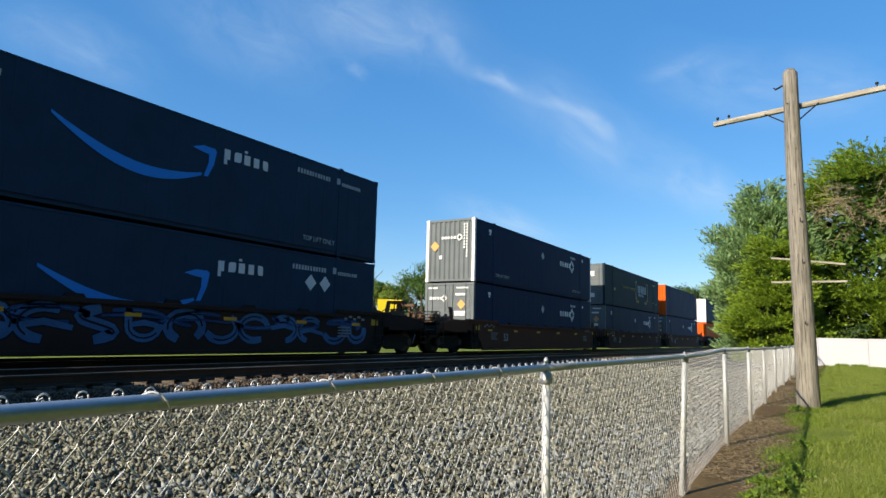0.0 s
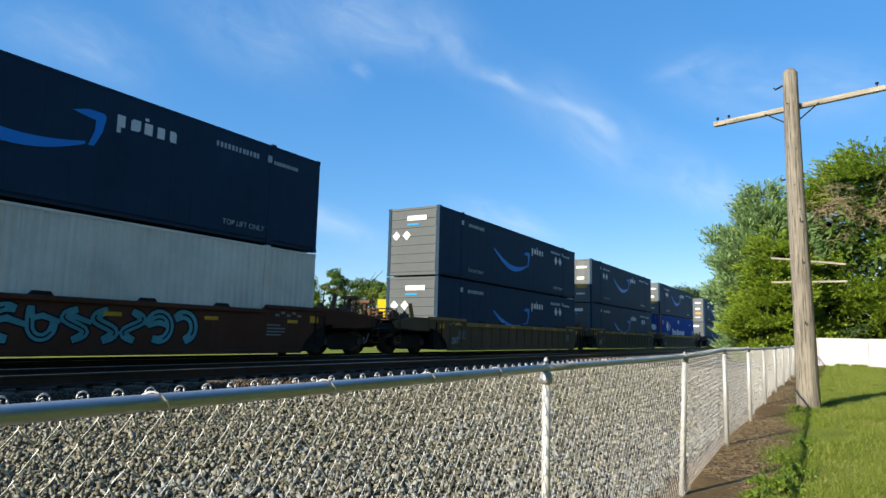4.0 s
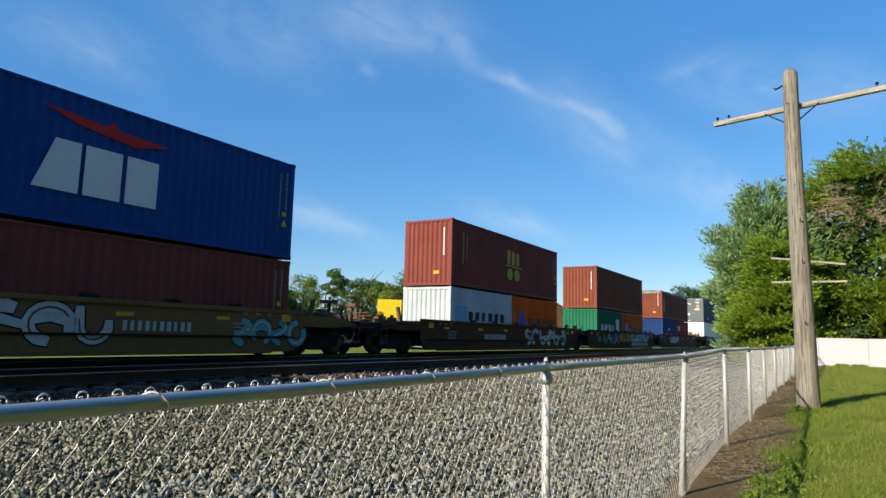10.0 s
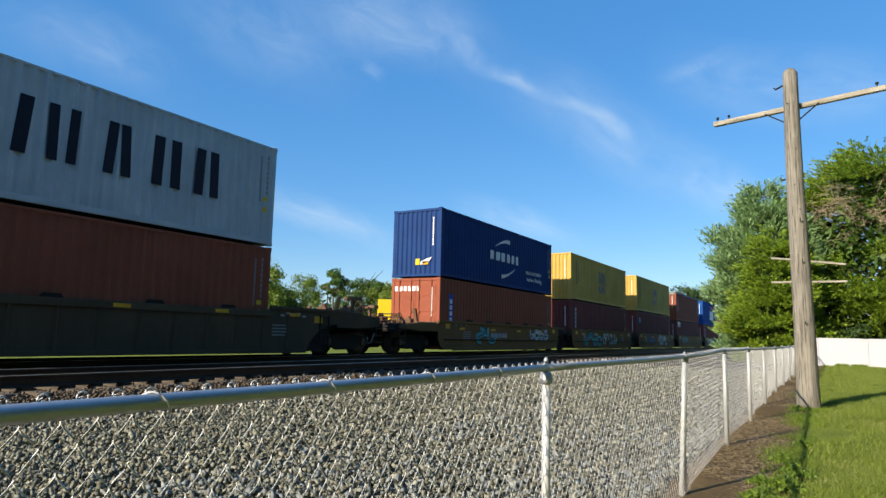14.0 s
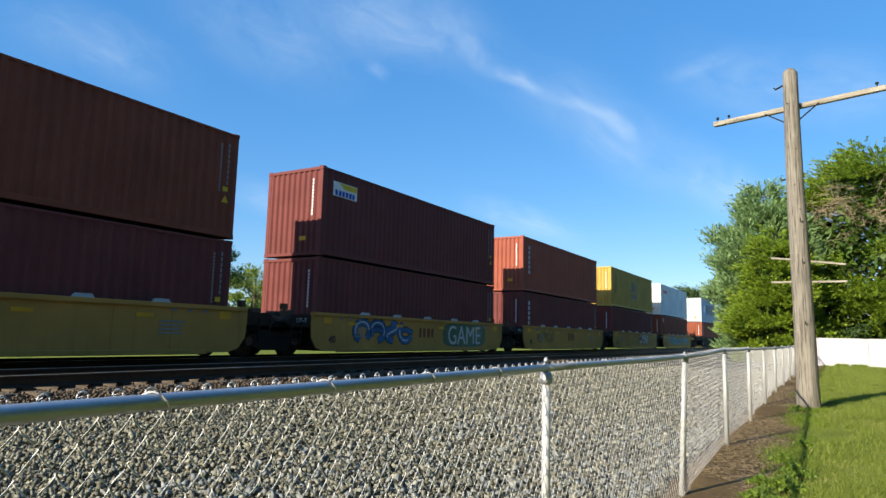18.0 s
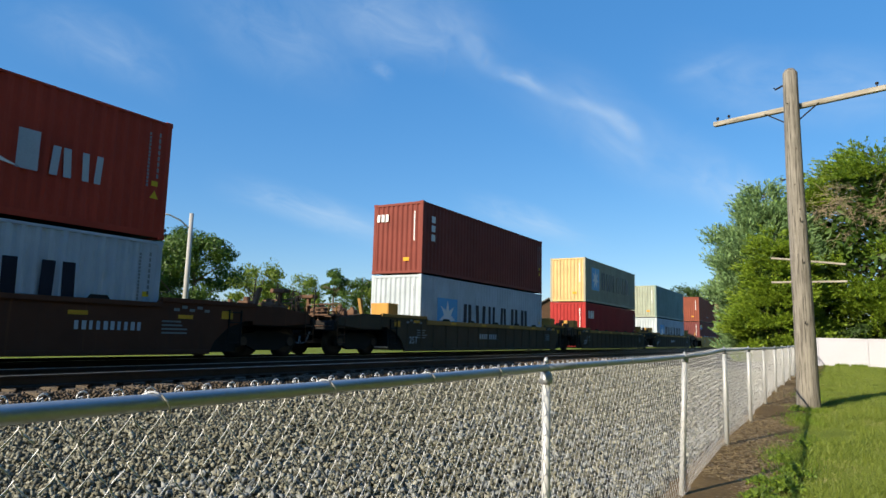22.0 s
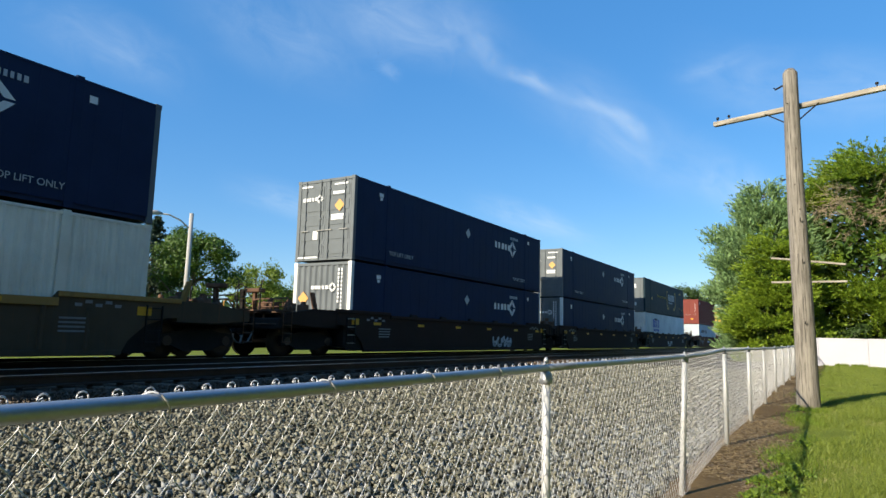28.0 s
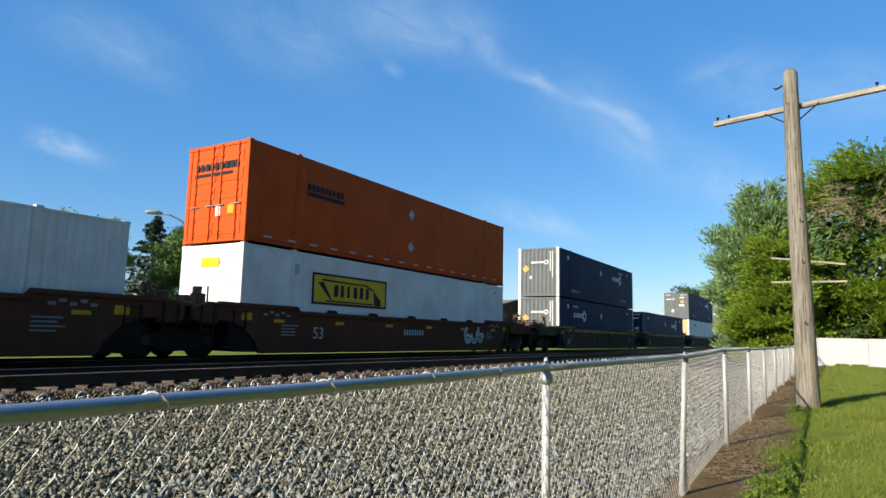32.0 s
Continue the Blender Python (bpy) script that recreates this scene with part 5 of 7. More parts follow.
# domestic 53-foot boxes
def night_box(end="door", low=False):
    """Dark blue box with a bright curved band and blocks of white writing."""
    c = container(L53, H53, W53, NIGHT, "dark navy 53-foot container with a bright blue curved band", end, "plate", DOORGREY if end != "slat" else paint_slat(), None)
    S, E = side_of(L53, H53, W53)
    slat = end == "slat"
    u0, v0 = (5.0, 1.48) if slat else (4.95, 1.74)
    pv = 2.02 if slat else 2.07
    flat(smile(u0, v0, 4.2), "curved_band", SMILE, c, S, "bright blue curved band")
    flat(bars(u0 + 4.45, pv, 0.27, 5, 0.28, 0.06, 5, slit=True) + [rect(u0 + 4.45, pv - 0.14, 0.10, 0.16), rect(u0 + 5.13, pv + 0.32, 0.10, 0.07)], "word_blocks", LIGHT, c, S)
    small_print(c, S, 2.5, 2.36, 12, 2)
    small_print(c, S, 12.15, 2.36, 12, 3)
    small_print(c, S, 14.2, 2.34, 10, 5, None, 0.11)
    flat([rect(1.85, 2.36, 0.2, 0.2), rect(13.95, 2.36, 0.16, 0.2)], "small_print", PALE, c, S)
    lettering("TOP LIFT ONLY", 2.46, 0.36, 0.15, PALE, c, S)
    lettering("TOP LIFT ONLY", 12.5, 0.34, 0.15, PALE, c, S)
    flat([diamond(12.95, 2.0, 0.25), diamond(13.6, 2.0, 0.25)] if slat else [diamond(2.6, 1.95, 0.25), diamond(3.25, 1.95, 0.25)], "diamond_sign", LIGHT, c, S)
    if end == "slat":
        flat([rect(1.0, 2.32, 0.95, 0.2)], "word_blocks", LIGHT, c, E)
        flat([diamond(0.45, 1.7, 0.2), diamond(0.98, 1.7, 0.2)], "diamond_sign", LIGHT, c, E)
        flat([rect(1.0, 2.12, 0.6, 0.07)], "curved_band", SMILE, c, E)
    else:
        flat([diamond(0.42, 2.2, 0.22), diamond(0.95, 2.2, 0.22)], "diamond_sign", LIGHT, c, E)
        flat([rect(1.5, 2.25, 0.75, 0.16), rect(1.55, 1.5, 0.5, 0.2), rect(1.5, 0.5, 0.6, 0.12)], "small_print", LIGHT, c, E)
        flat([rect(1.55, 0.95, 0.7, 0.2)], "small_print", AMBER, c, E)
    return c


SLATGREY = paint("paint_slat_grey", (0.105, 0.118, 0.125), 0.2)


def paint_slat():
    return SLATGREY


def blue_box(end="door", ring=12.55, right=None):
    """Navy box with white corner posts, a ring of four strokes and blocks of white writing."""
    post = WHITE if end == "front" else DOORGREY
    c = container(L53, H53, W53, NAVY, "navy blue 53-foot container with white ring sign", end, "plate", DOORGREY, post, right)
    S, E = side_of(L53, H53, W53)
    u = ring
    flat(bars(u - 1.95, 1.79, 0.29, 5, 0.30, 0.055, 9, slit=True), "word_blocks", LIGHT, c, S)
    flat(ring_shape(u, 1.92, 0.40), "ring_sign", LIGHT, c, S)
    flat([diamond(7.95, 2.05, 0.22)], "diamond_sign", PALE, c, S)
    small_print(c, S, 12.3 if ring > 8 else 2.4, 2.38, 7, 4)
    flat([rect(1.4, 2.40, 0.24, 0.14), rect(1.45, 2.28, 0.14, 0.1), rect(14.4, 2.40, 0.18, 0.16)], "small_print", LIGHT, c, S)
    lettering("TOP LIFT ONLY", 2.1, 0.38, 0.16, PALE, c, S)
    lettering("TOP LIFT ONLY", 12.6, 0.38, 0.15, PALE, c, S)
    if end == "front":
        flat(bars(0.85, 1.96, 0.12, 5, 0.13, 0.03, 2), "word_blocks", LIGHT, c, E)
        flat(ring_shape(1.80, 2.02, 0.17), "ring_sign", LIGHT, c, E)
        flat([diamond(0.50, 1.65, 0.24)], "diamond_sign", TAN, c, E)
        flat(column(2.02, 1.5, 1.2, 9, 0.07) + column(2.16, 1.1, 1.6, 12, 0.06), "small_print", LIGHT, c, E)
        flat([rect(0.75, 1.05, 0.14, 0.16)], "small_print", LIGHT, c, E)
    else:
        flat(bars(0.28, 2.12, 0.13, 5, 0.11, 0.03, 2), "word_blocks", LIGHT, c, E)
        flat(ring_shape(1.05, 2.18, 0.16), "ring_sign", LIGHT, c, E)
        flat([diamond(1.95, 1.9 if right is None else 1.3, 0.22)], "diamond_sign", TAN if right is None else LIGHT, c, E)
        flat([rect(0.8, 0.75, 0.22, 0.3), rect(1.65, 2.3, 0.5, 0.1), rect(1.6, 1.4, 0.55, 0.2), rect(0.2, 2.62, 0.5, 0.06), rect(1.7, 2.62, 0.6, 0.06), rect(0.15, 0.1, 0.9, 0.06)], "small_print", LIGHT, c, E)
    return c


def white_box(end="front", mat=None, logo=False, label="cream white ribbed 53-foot container", end_mat=None):
    c = container(L53, H53, W53, mat or CREAM, label, end, "rib", end_mat)
    S, E = side_of(L53, H53, W53)
    flat([rect(3.2, 2.3, 0.9, 0.16)], "small_print", INK, c, S)
    if logo:
        flat(bars(2.55, 1.66, 0.72, 3, 0.84, 0.06, 6, slit=True), "word_blocks", SKYBLUE if logo == 1 else LOGOBLUE, c, S)
        lettering("INTERMODAL", 2.75, 1.32, 0.22, SKYBLUE if logo == 1 else LOGOBLUE, c, S, 1.05)
    return c


def arrow_box():
    c = container(L53, H53, W53, BLUE, "bright blue 53-foot container with orange-red corner posts", "door", "rib", BLUE, RUSTRED)
    S, E = side_of(L53, H53, W53)
    flat([rect(5.05, 1.1, 0.34, 0.62)] + bars(5.5, 1.12, 0.44, 4, 0.34, 0.07, 3, slit=True) + [rect(7.3, 1.1, 0.36, 0.62)] + bars(7.75, 1.12, 0.44, 9, 0.29, 0.06, 4, slit=True), "word_blocks", LIGHT, c, S)
    flat([diamond(2.85, 1.9, 0.48)], "diamond_sign", LIGHT, c, S)
    flat([rect(3.1, 1.5 + k * 0.1, 0.75 + 0.4 * math.sin(k * 0.5), 0.05) for k in range(9)], "stripe_sign", PALE, c, S)
    flat([rect(7.7, 2.25, 0.46, 0.34), rect(15.1, 0.9, 0.3, 0.35)], "white_panel", LIGHT, c, S)
    lettering("53", 0.75, 2.05, 0.36, LIGHT, c, S)
    lettering("53", 15.1, 1.4, 0.28, LIGHT, c, S)
    small_print(c, S, 13.4, 2.2, 8, 8)
    hexa = [(math.cos(k * math.pi / 3), math.sin(k * math.pi / 3)) for k in range(6)]
    flat([[(q + a * 0.36, 1.75 + b * 0.3) for a, b in hexa] for q in (0.65, 1.9)], "white_panel", LIGHT, c, E)
    flat([rect(1.85, 0.9, 0.3, 0.4)], "small_print", LIGHT, c, E)
    return c


def bracket_box():
    c = container(L53, H53, W53, DARKGREEN, "very dark blue-green 53-foot container with yellow brackets", "door", "plate", DOORGREY)
    S, E = side_of(L53, H53, W53)
    y = 9.0
    for a, b in ((-0.75, -0.75), (2.98, 2.72)):
        flat([rect(y + a, 0.85, 0.12, 1.45), rect(y + b, 2.2, 0.36, 0.12), rect(y + b, 0.85, 0.36, 0.12)], "bracket_sign", OLD_GOLD, c, S)
    flat(bars(y - 0.05, 1.4, 0.62, 3, 0.86, 0.06, 7, slit=True), "word_blocks", PALE, c, S)
    lettering("INTERMODAL", y + 0.0, 1.12, 0.20, PALE, c, S)
    lettering("How tomorrow moves", y - 4.7, 1.50, 0.27, OLD_GOLD, c, S, 1.02)
    flat([diamond(y - 0.45, 0.68, 0.16), diamond(y - 0.05, 0.68, 0.16), diamond(y + 2.2, 0.68, 0.16), diamond(y + 2.6, 0.68, 0.16)], "dot_sign", OLD_GOLD, c, S)
    small_print(c, S, 13.9, 2.3, 7, 3, OLD_GOLD)
    flat([rect(2.2, 1.15, 0.35, 0.2), rect(15.0, 0.7, 0.25, 0.14), rect(14.0, 0.75, 0.2, 0.14)], "small_print", OLD_GOLD, c, S)
    flat([rect(0.25, 2.0, 1.6, 0.35), rect(0.25, 0.5, 1.6, 0.3)], "white_panel", LIGHT, c, E)
    return c


def orange_box():
    c = container(L53, H53, W53, SCHORANGE, "bright orange 53-foot container with ribbed doors", "door", "plate")
    S, E = side_of(L53, H53, W53)
    flat(bars(2.37, 1.9, 0.2, 9, 0.16, 0.035, 3) + [rect(2.37, 1.72, 1.75, 0.12)], "word_blocks", INK, c, S)
    flat([diamond(8.1, 2.09, 0.2), diamond(8.1, 0.85, 0.2)], "diamond_sign", PALE, c, S)
    flat([rect(0.7 + 0.95 * k, 0.19, 0.32, 0.05) for k in range(16)], "reflective_tape", PALE, c, S, "pale dashes of reflective tape")
    flat(bars(0.38, 2.12, 0.2, 9, 0.17, 0.035, 4) + [rect(0.35, 1.95, 1.6, 0.08)], "word_blocks", INK, c, E)
    flat([rect(1.35, 0.75, 0.2, 0.28)], "small_print", LIGHT, c, E)
    flat([rect(1.85, 0.8, 0.25, 0.25)], "small_print", AMBER, c, E)
    return c


def yellow_word_box():
    c = container(L53, H53, W53, WHITE, "white smooth-sided 53-foot container with a yellow panel", "slat", "plate")
    S, E = side_of(L53, H53, W53)
    flat([rect(2.78, 1.36, 3.85, 0.98)], "panel_border", INK, c, S)
    panel = Shape().prism(rect(2.87, 1.43, 3.67, 0.84), W53 / 2 + 0.001, W53 / 2 + 0.007, "x")
    part("yellow_panel", panel, GOLD, c, "yellow sign panel with black border")
    k, d = 0.91, -0.71
    for q in bars(4.95, 1.40, 0.40, 6, 0.27, 0.09, 6, slit=True) + [rect(4.55, 1.22, 2.7, 0.05)] + [[(4.1, 1.85), (4.4, 1.85), (4.85, 1.3), (4.75, 1.3)], [(4.3, 1.96), (6.8, 1.92), (7.3, 1.75), (7.25, 1.7), (6.75, 1.87), (4.3, 1.9)], [(7.2, 1.75), (7.7, 1.4), (7.7, 1.2), (7.3, 1.2)]]:
        part("word_block", Shape().prism([(a * k + d, b * 0.95 + 0.30) for a, b in q], W53 / 2 + 0.006, W53 / 2 + 0.012, "x"), INK, c)
    flat([rect(0.9, 2.25, 0.75, 0.26)], "yellow_panel", GOLD, c, E)
    flat([rect(2.0, 2.2, 0.2, 0.3), rect(15.2, 2.5, 0.2, 0.1)], "small_print", PALE, c, S)
    return c


# sea containers
def iso(L, H, mat, label, end="front", marks=(), end_mat=None):
    c = container(L, H, W40, mat, label, end, "iso", end_mat)
    S, E = side_of(L, H, W40)
    if L > 10:
        flat(column(L - 0.60, H * 0.42, H * 0.46, 15, 0.05) + column(L - 0.35, H * 0.5, H * 0.40, 8, 0.05), "small_print", DULL, c, S)
        flat([[(L - 0.48, 0.95), (L - 0.26, 0.95), (L - 0.37, 1.14)], rect(L - 0.46, 1.25, 0.16, 0.12)], "warning_sign", GOLD, c, S)
        flat(column(W40 - 0.42, H * 0.45, H * 0.42, 11, 0.06), "small_print", LIGHT, c, E)
        flat([rect(1.55, 0.5, 0.28, 0.14)], "warning_sign", AMBER, c, E)
    for mk in marks:
        mk(c, S, E, L, H)
    return c


def m_tarp(c, S, E, L, H):
    """A blue cover laced over an open top."""
    x = W40 / 2
    part("tarpaulin", Shape().prism([(-x - 0.004, H - 0.15), (x + 0.006, H - 0.15), (x + 0.006, H - 0.02), (0.4, H + 0.04), (-0.4, H + 0.04), (-x - 0.004, H - 0.02)], 0.18, L - 0.18, "y"), TARP, c, "blue tarpaulin cover")
    part("tarpaulin_flap", Shape().box(-x + 0.17, x - 0.17, -0.008, 0.02, H - 0.26, H - 0.02, 0.004), FLAP, c, "grey-green tarpaulin flap")
    lace = Shape()
    for k in range(int(L / 0.3)):
        lace.box(x, x + 0.012, 0.2 + k * 0.3, 0.36 + k * 0.3, H - 0.175, H - 0.155)
    for k in range(7):
        lace.box(-x + 0.2 + k * 0.3, -x + 0.34 + k * 0.3, -0.012, 0.0, H - 0.235, H - 0.215)
    tagged(part("lacing", lace, PALE, c, "pale rope lacing"), kind="stuff")


def m_bar_column(c, S, E, L, H):
    flat(column(0.68, H - 1.95, 1.55, 6, 0.22), "word_blocks", PALE, c, S)


def m_beacon(c, S, E, L, H):
    flat([rect(0.52, 2.02, 1.22, 0.48)], "sign_panel", LIGHT, c, S)
    sh = Shape()
    sh.prism([(0.8, 2.48), (1.72, 2.48), (1.72, 2.30), (1.1, 2.30)], W40 / 2 + 0.002, W40 / 2 + 0.008, "x")
    part("sign_stripe", sh, GOLD, c)
    for q in bars(0.62, 2.05, 0.18, 6, 0.14, 0.035, 3):
        part("word_block", Shape().prism(q, W40 / 2 + 0.002, W40 / 2 + 0.008, "x"), LOGOBLUE, c)


def m_initial(mat):
    def mk(c, S, E, L, H):
        u = 5.45
        flat([rect(u + k * 0.52, 1.50, 0.36, 0.70 - 0.04 * k) for k in range(3)] + [[(u - 0.22, 1.38), (u + 1.68, 1.36), (u + 1.72, 1.43), (u - 0.1, 1.46)]], "sign_blocks", mat, c, S)
        flat([[(u + 0.33 + k * 0.82 + 0.33 * math.cos(q * math.pi / 6), 1.0 + 0.30 * math.sin(q * math.pi / 6)) for q in range(12)] for k in range(2)], "sign_dots", mat, c, S)
        flat(column(0.95, H * 0.35, H * 0.5, 10, 0.1) + column(1.3, H * 0.4, H * 0.42, 8, 0.06), "small_print", mat, c, S)
    return mk


def m_star(ink, dy=0.0, h=0.95, size=1.0):
    def mk(c, S, E, L, H):
        v = (1.0 if H > 2.7 else 0.66) + dy
        mid = v + 0.5 * h
        flat([rect(1.25, mid - 0.75, 1.62, 1.5)], "sign_panel", SKYBLUE, c, S)
        sh = Shape().prism(star(2.06, mid, 0.66), W40 / 2 + 0.002, W40 / 2 + 0.008, "x")
        part("star_sign", sh, LIGHT, c, "white seven-pointed star")
        flat(bars(3.42, v, h, 6, 1.0, 0.2, 12, slit=True), "word_blocks", ink, c, S)
    return mk


def m_line(c, S, E, L, H):
    flat([star(0.95, 1.85, 0.34)], "star_sign", SKYBLUE, c, S)
    flat(bars(1.45, 1.62, 0.34, 6, 0.30, 0.07, 5, slit=True) + bars(3.85, 1.62, 0.34, 4, 0.28, 0.07, 6, slit=True), "word_blocks", INK, c, S)


def m_wide_word(c, S, E, L, H):
    flat([rect(1.72, 0.98, 0.42, 0.82)] + bars(2.45, 1.0, 0.6, 6, 0.55, 0.14, 5, slit=True) + [rect(8.75, 1.0, 0.42, 0.82)] + bars(9.4, 1.0, 0.62, 2, 0.55, 0.14, 6, slit=True), "word_blocks", PALE, c, S)
    flat([[(6.35, 2.15), (6.95, 1.85), (7.4, 1.5), (8.9, 1.0), (7.6, 1.2), (7.0, 0.78), (7.15, 1.35), (6.75, 1.7)], [(7.35, 1.5), (8.1, 1.75), (8.2, 1.62), (7.6, 1.35)]], "bird_sign", LIGHT, c, S)
    flat([rect(1.95, 1.2, 0.12, 1.55)], "stripe", LIGHT, c, E)


def m_bird(c, S, E, L, H):
    flat([[(4.88, 2.46), (6.3, 2.34), (6.4, 2.50), (6.55, 2.32), (7.85, 2.26), (7.0, 2.03), (6.4, 2.10), (5.6, 2.22)]], "wing_sign", REDMARK, c, S)
    flat([[(4.8, 0.7), (5.75, 0.7), (5.75, 1.8), (5.2, 1.8)], rect(5.85, 0.7, 0.85, 1.1), rect(6.82, 0.7, 0.80, 1.1)], "sign_blocks", LIGHT, c, S)


def m_wave(c, S, E, L, H):
    flat(bars(4.48, 1.23, 0.42, 3, 0.52, 0.07, 5, slit=True) + bars(6.3, 1.23, 0.42, 3, 0.46, 0.06, 8, slit=True), "word_blocks", LIGHT, c, S)
    arc = [(5.0 + 1.6 * k / 10, 1.88 + 0.48 * math.sin(math.pi * (0.02 + 0.5 * k / 10))) for k in range(11)]
    flat([arc + [(x, y - 0.02 - 0.12 * (x - 5.0)) for x, y in arc[::-1]]], "arc_sign", LIGHT, c, S)
    arc = [(5.7 + 1.55 * k / 10, 1.02 - 0.42 * math.sin(math.pi * (0.52 - 0.5 * k / 10))) for k in range(11)]
    flat([arc + [(x, y - 0.02 - 0.11 * (7.25 - x)) for x, y in arc[::-1]]], "arc_sign", LIGHT, c, S)
    lettering("eco container", 8.55, 0.88, 0.24, LIGHT, c, S, 1.12)
    lettering("bamboo flooring", 8.68, 0.53, 0.22, LIGHT, c, S, 0.98)
    flat([rect(1.2, 0.5, 0.2, 0.26)], "warning_sign", GOLD, c, E)
    flat([[(1.45, 0.5), (1.85, 0.62), (2.0, 0.8), (1.75, 0.75), (1.45, 0.62)]], "arc_sign", LIGHT, c, E)


def m_wave_short(c, S, E, L, H):
    flat(bars(1.2, 0.78, 0.42, 6, 0.40, 0.10, 5, slit=True), "word_blocks", LIGHT, c, S)
    flat([[(1.9, 1.5), (2.6, 1.72), (3.3, 1.72), (2.7, 1.6)]], "arc_sign", LIGHT, c, S)


def m_three(u):
    def mk(c, S, E, L, H):
        flat(bars(u, H - 1.02, 0.5, 3, 0.34, 0.06, 5, slit=True), "word_blocks", LIGHT, c, S)
    return mk


def m_four(c, S, E, L, H):
    flat(bars(0.9, 0.95, 0.62, 4, 0.70, 0.14, 5, slit=True), "word_blocks", LIGHT, c, S)
    flat([rect(4.4, 0.95, 0.75, 1.05)], "white_panel", LIGHT, c, S)


def m_slanted(c, S, E, L, H):
    flat([[(0.55, 1.18), (1.2, 1.18), (1.5, 1.82), (0.85, 1.82)], [(1.25, 1.18), (1.7, 1.18), (1.78, 1.4), (1.35, 1.4)]], "block_sign", LOGOBLUE, c, S)
    flat(bars(2.0, 1.24, 0.32, 5, 0.30, 0.06, 6, slit=True) + bars(3.95, 1.24, 0.32, 5, 0.30, 0.06, 7, slit=True), "word_blocks", INK, c, S)


def m_star_short(c, S, E, L, H):
    flat(bars(1.6, 1.2, 0.40, 6, 0.52, 0.11, 8, slit=True), "word_blocks", INK, c, S)
    flat([rect(0.45, 1.0, 0.85, 0.8)], "sign_panel", SKYBLUE, c, S)


def m_single(c, S, E, L, H):
    flat(bars(1.04, 2.05, 0.30, 3, 0.46, 0.06, 3), "word_blocks", REDMARK, c, S)
    flat(bars(0.3, H - 0.85, 0.2, 3, 0.22, 0.04, 3), "word_blocks", REDMARK, c, E)


def m_side_word(c, S, E, L, H):
    flat(column(0.67, 1.35, 1.12, 3, 0.28), "word_blocks", LIGHT, c, S)
    flat(bars(0.2, H - 0.75, 0.3, 3, 0.16, 0.05, 3), "word_blocks", LIGHT, c, E)


def m_round_word(c, S, E, L, H):
    flat([rect(0.75, 0.5, 0.32, 1.75)], "sign_panel", LOGOBLUE, c, S)
    for q in column(0.80, 0.6, 1.5, 6, 0.2):
        part("word_block", Shape().prism(q, W40 / 2 + 0.002, W40 / 2 + 0.008, "x"), LIGHT, c)
    flat(bars(0.2, H - 0.55, 0.2, 6, 0.17, 0.05, 3), "word_blocks", LIGHT, c, E)


def m_dot(c, S, E, L, H):
    flat([[(0.85 + 0.24 * math.cos(k * 0.5236), 2.18 + 0.24 * math.sin(k * 0.5236)) for k in range(12)]], "dot_sign", SKYBLUE, c, S)


def m_letter(c, S, E, L, H):
    flat([rect(0.7, H - 0.62, 0.3, 0.36)], "word_blocks", PALE, c, S)


def m_mid_marks(c, S, E, L, H):
    flat([rect(5.3, 0.55, 0.25, 0.2), rect(6.1, 0.55, 0.2, 0.2)], "small_print", PALE, c, S)


# ---- well cars ----
def truck(parent, y):
    t = part("truck", cached("bolster", lambda: Shape().box(-1.05, 1.05, -0.2, 0.2, 0.42, 0.66, 0.03).mesh("truck")), STEEL, parent, "dark steel wheel truck", at=(0, y, 0))
    fr = cached("side_frame", lambda: Shape().prism([(-1.15, 0.42), (-1.1, 0.30), (-0.75, 0.32), (-0.42, 0.18), (0.42, 0.18), (0.75, 0.32), (1.1, 0.30), (1.15, 0.42), (1.1, 0.60), (0.6, 0.66), (0.42, 0.72), (-0.42, 0.72), (-0.6, 0.66), (-1.1, 0.60)], -0.07, 0.07, "x").mesh("side_frame"))

    def wheels():
        sh = Shape().tube([(-1.05, 0, 0), (1.05, 0, 0)], 0.08, 10)
        for s in (-1, 1):
            sh.tube([(s * 0.685, 0, 0), (s * 0.715, 0, 0), (s * 0.715, 0, 0), (s * 0.83, 0, 0), (s * 0.845, 0, 0)], [0.47, 0.47, 0.45, 0.445, 0.30], 28)
            sh.tube([(s * 0.90, 0, 0), (s * 1.10, 0, 0)], 0.13, 10)
        return sh.mesh("wheelset", True)
    ws = cached("wheelset", wheels)
    for s in (-1, 1):
        part("side_frame", fr, STEEL, t, at=(s * 1.0, 0, 0.02))
        part("wheelset", ws, WHEELSTEEL, t, at=(0, s * 0.89, 0.45))


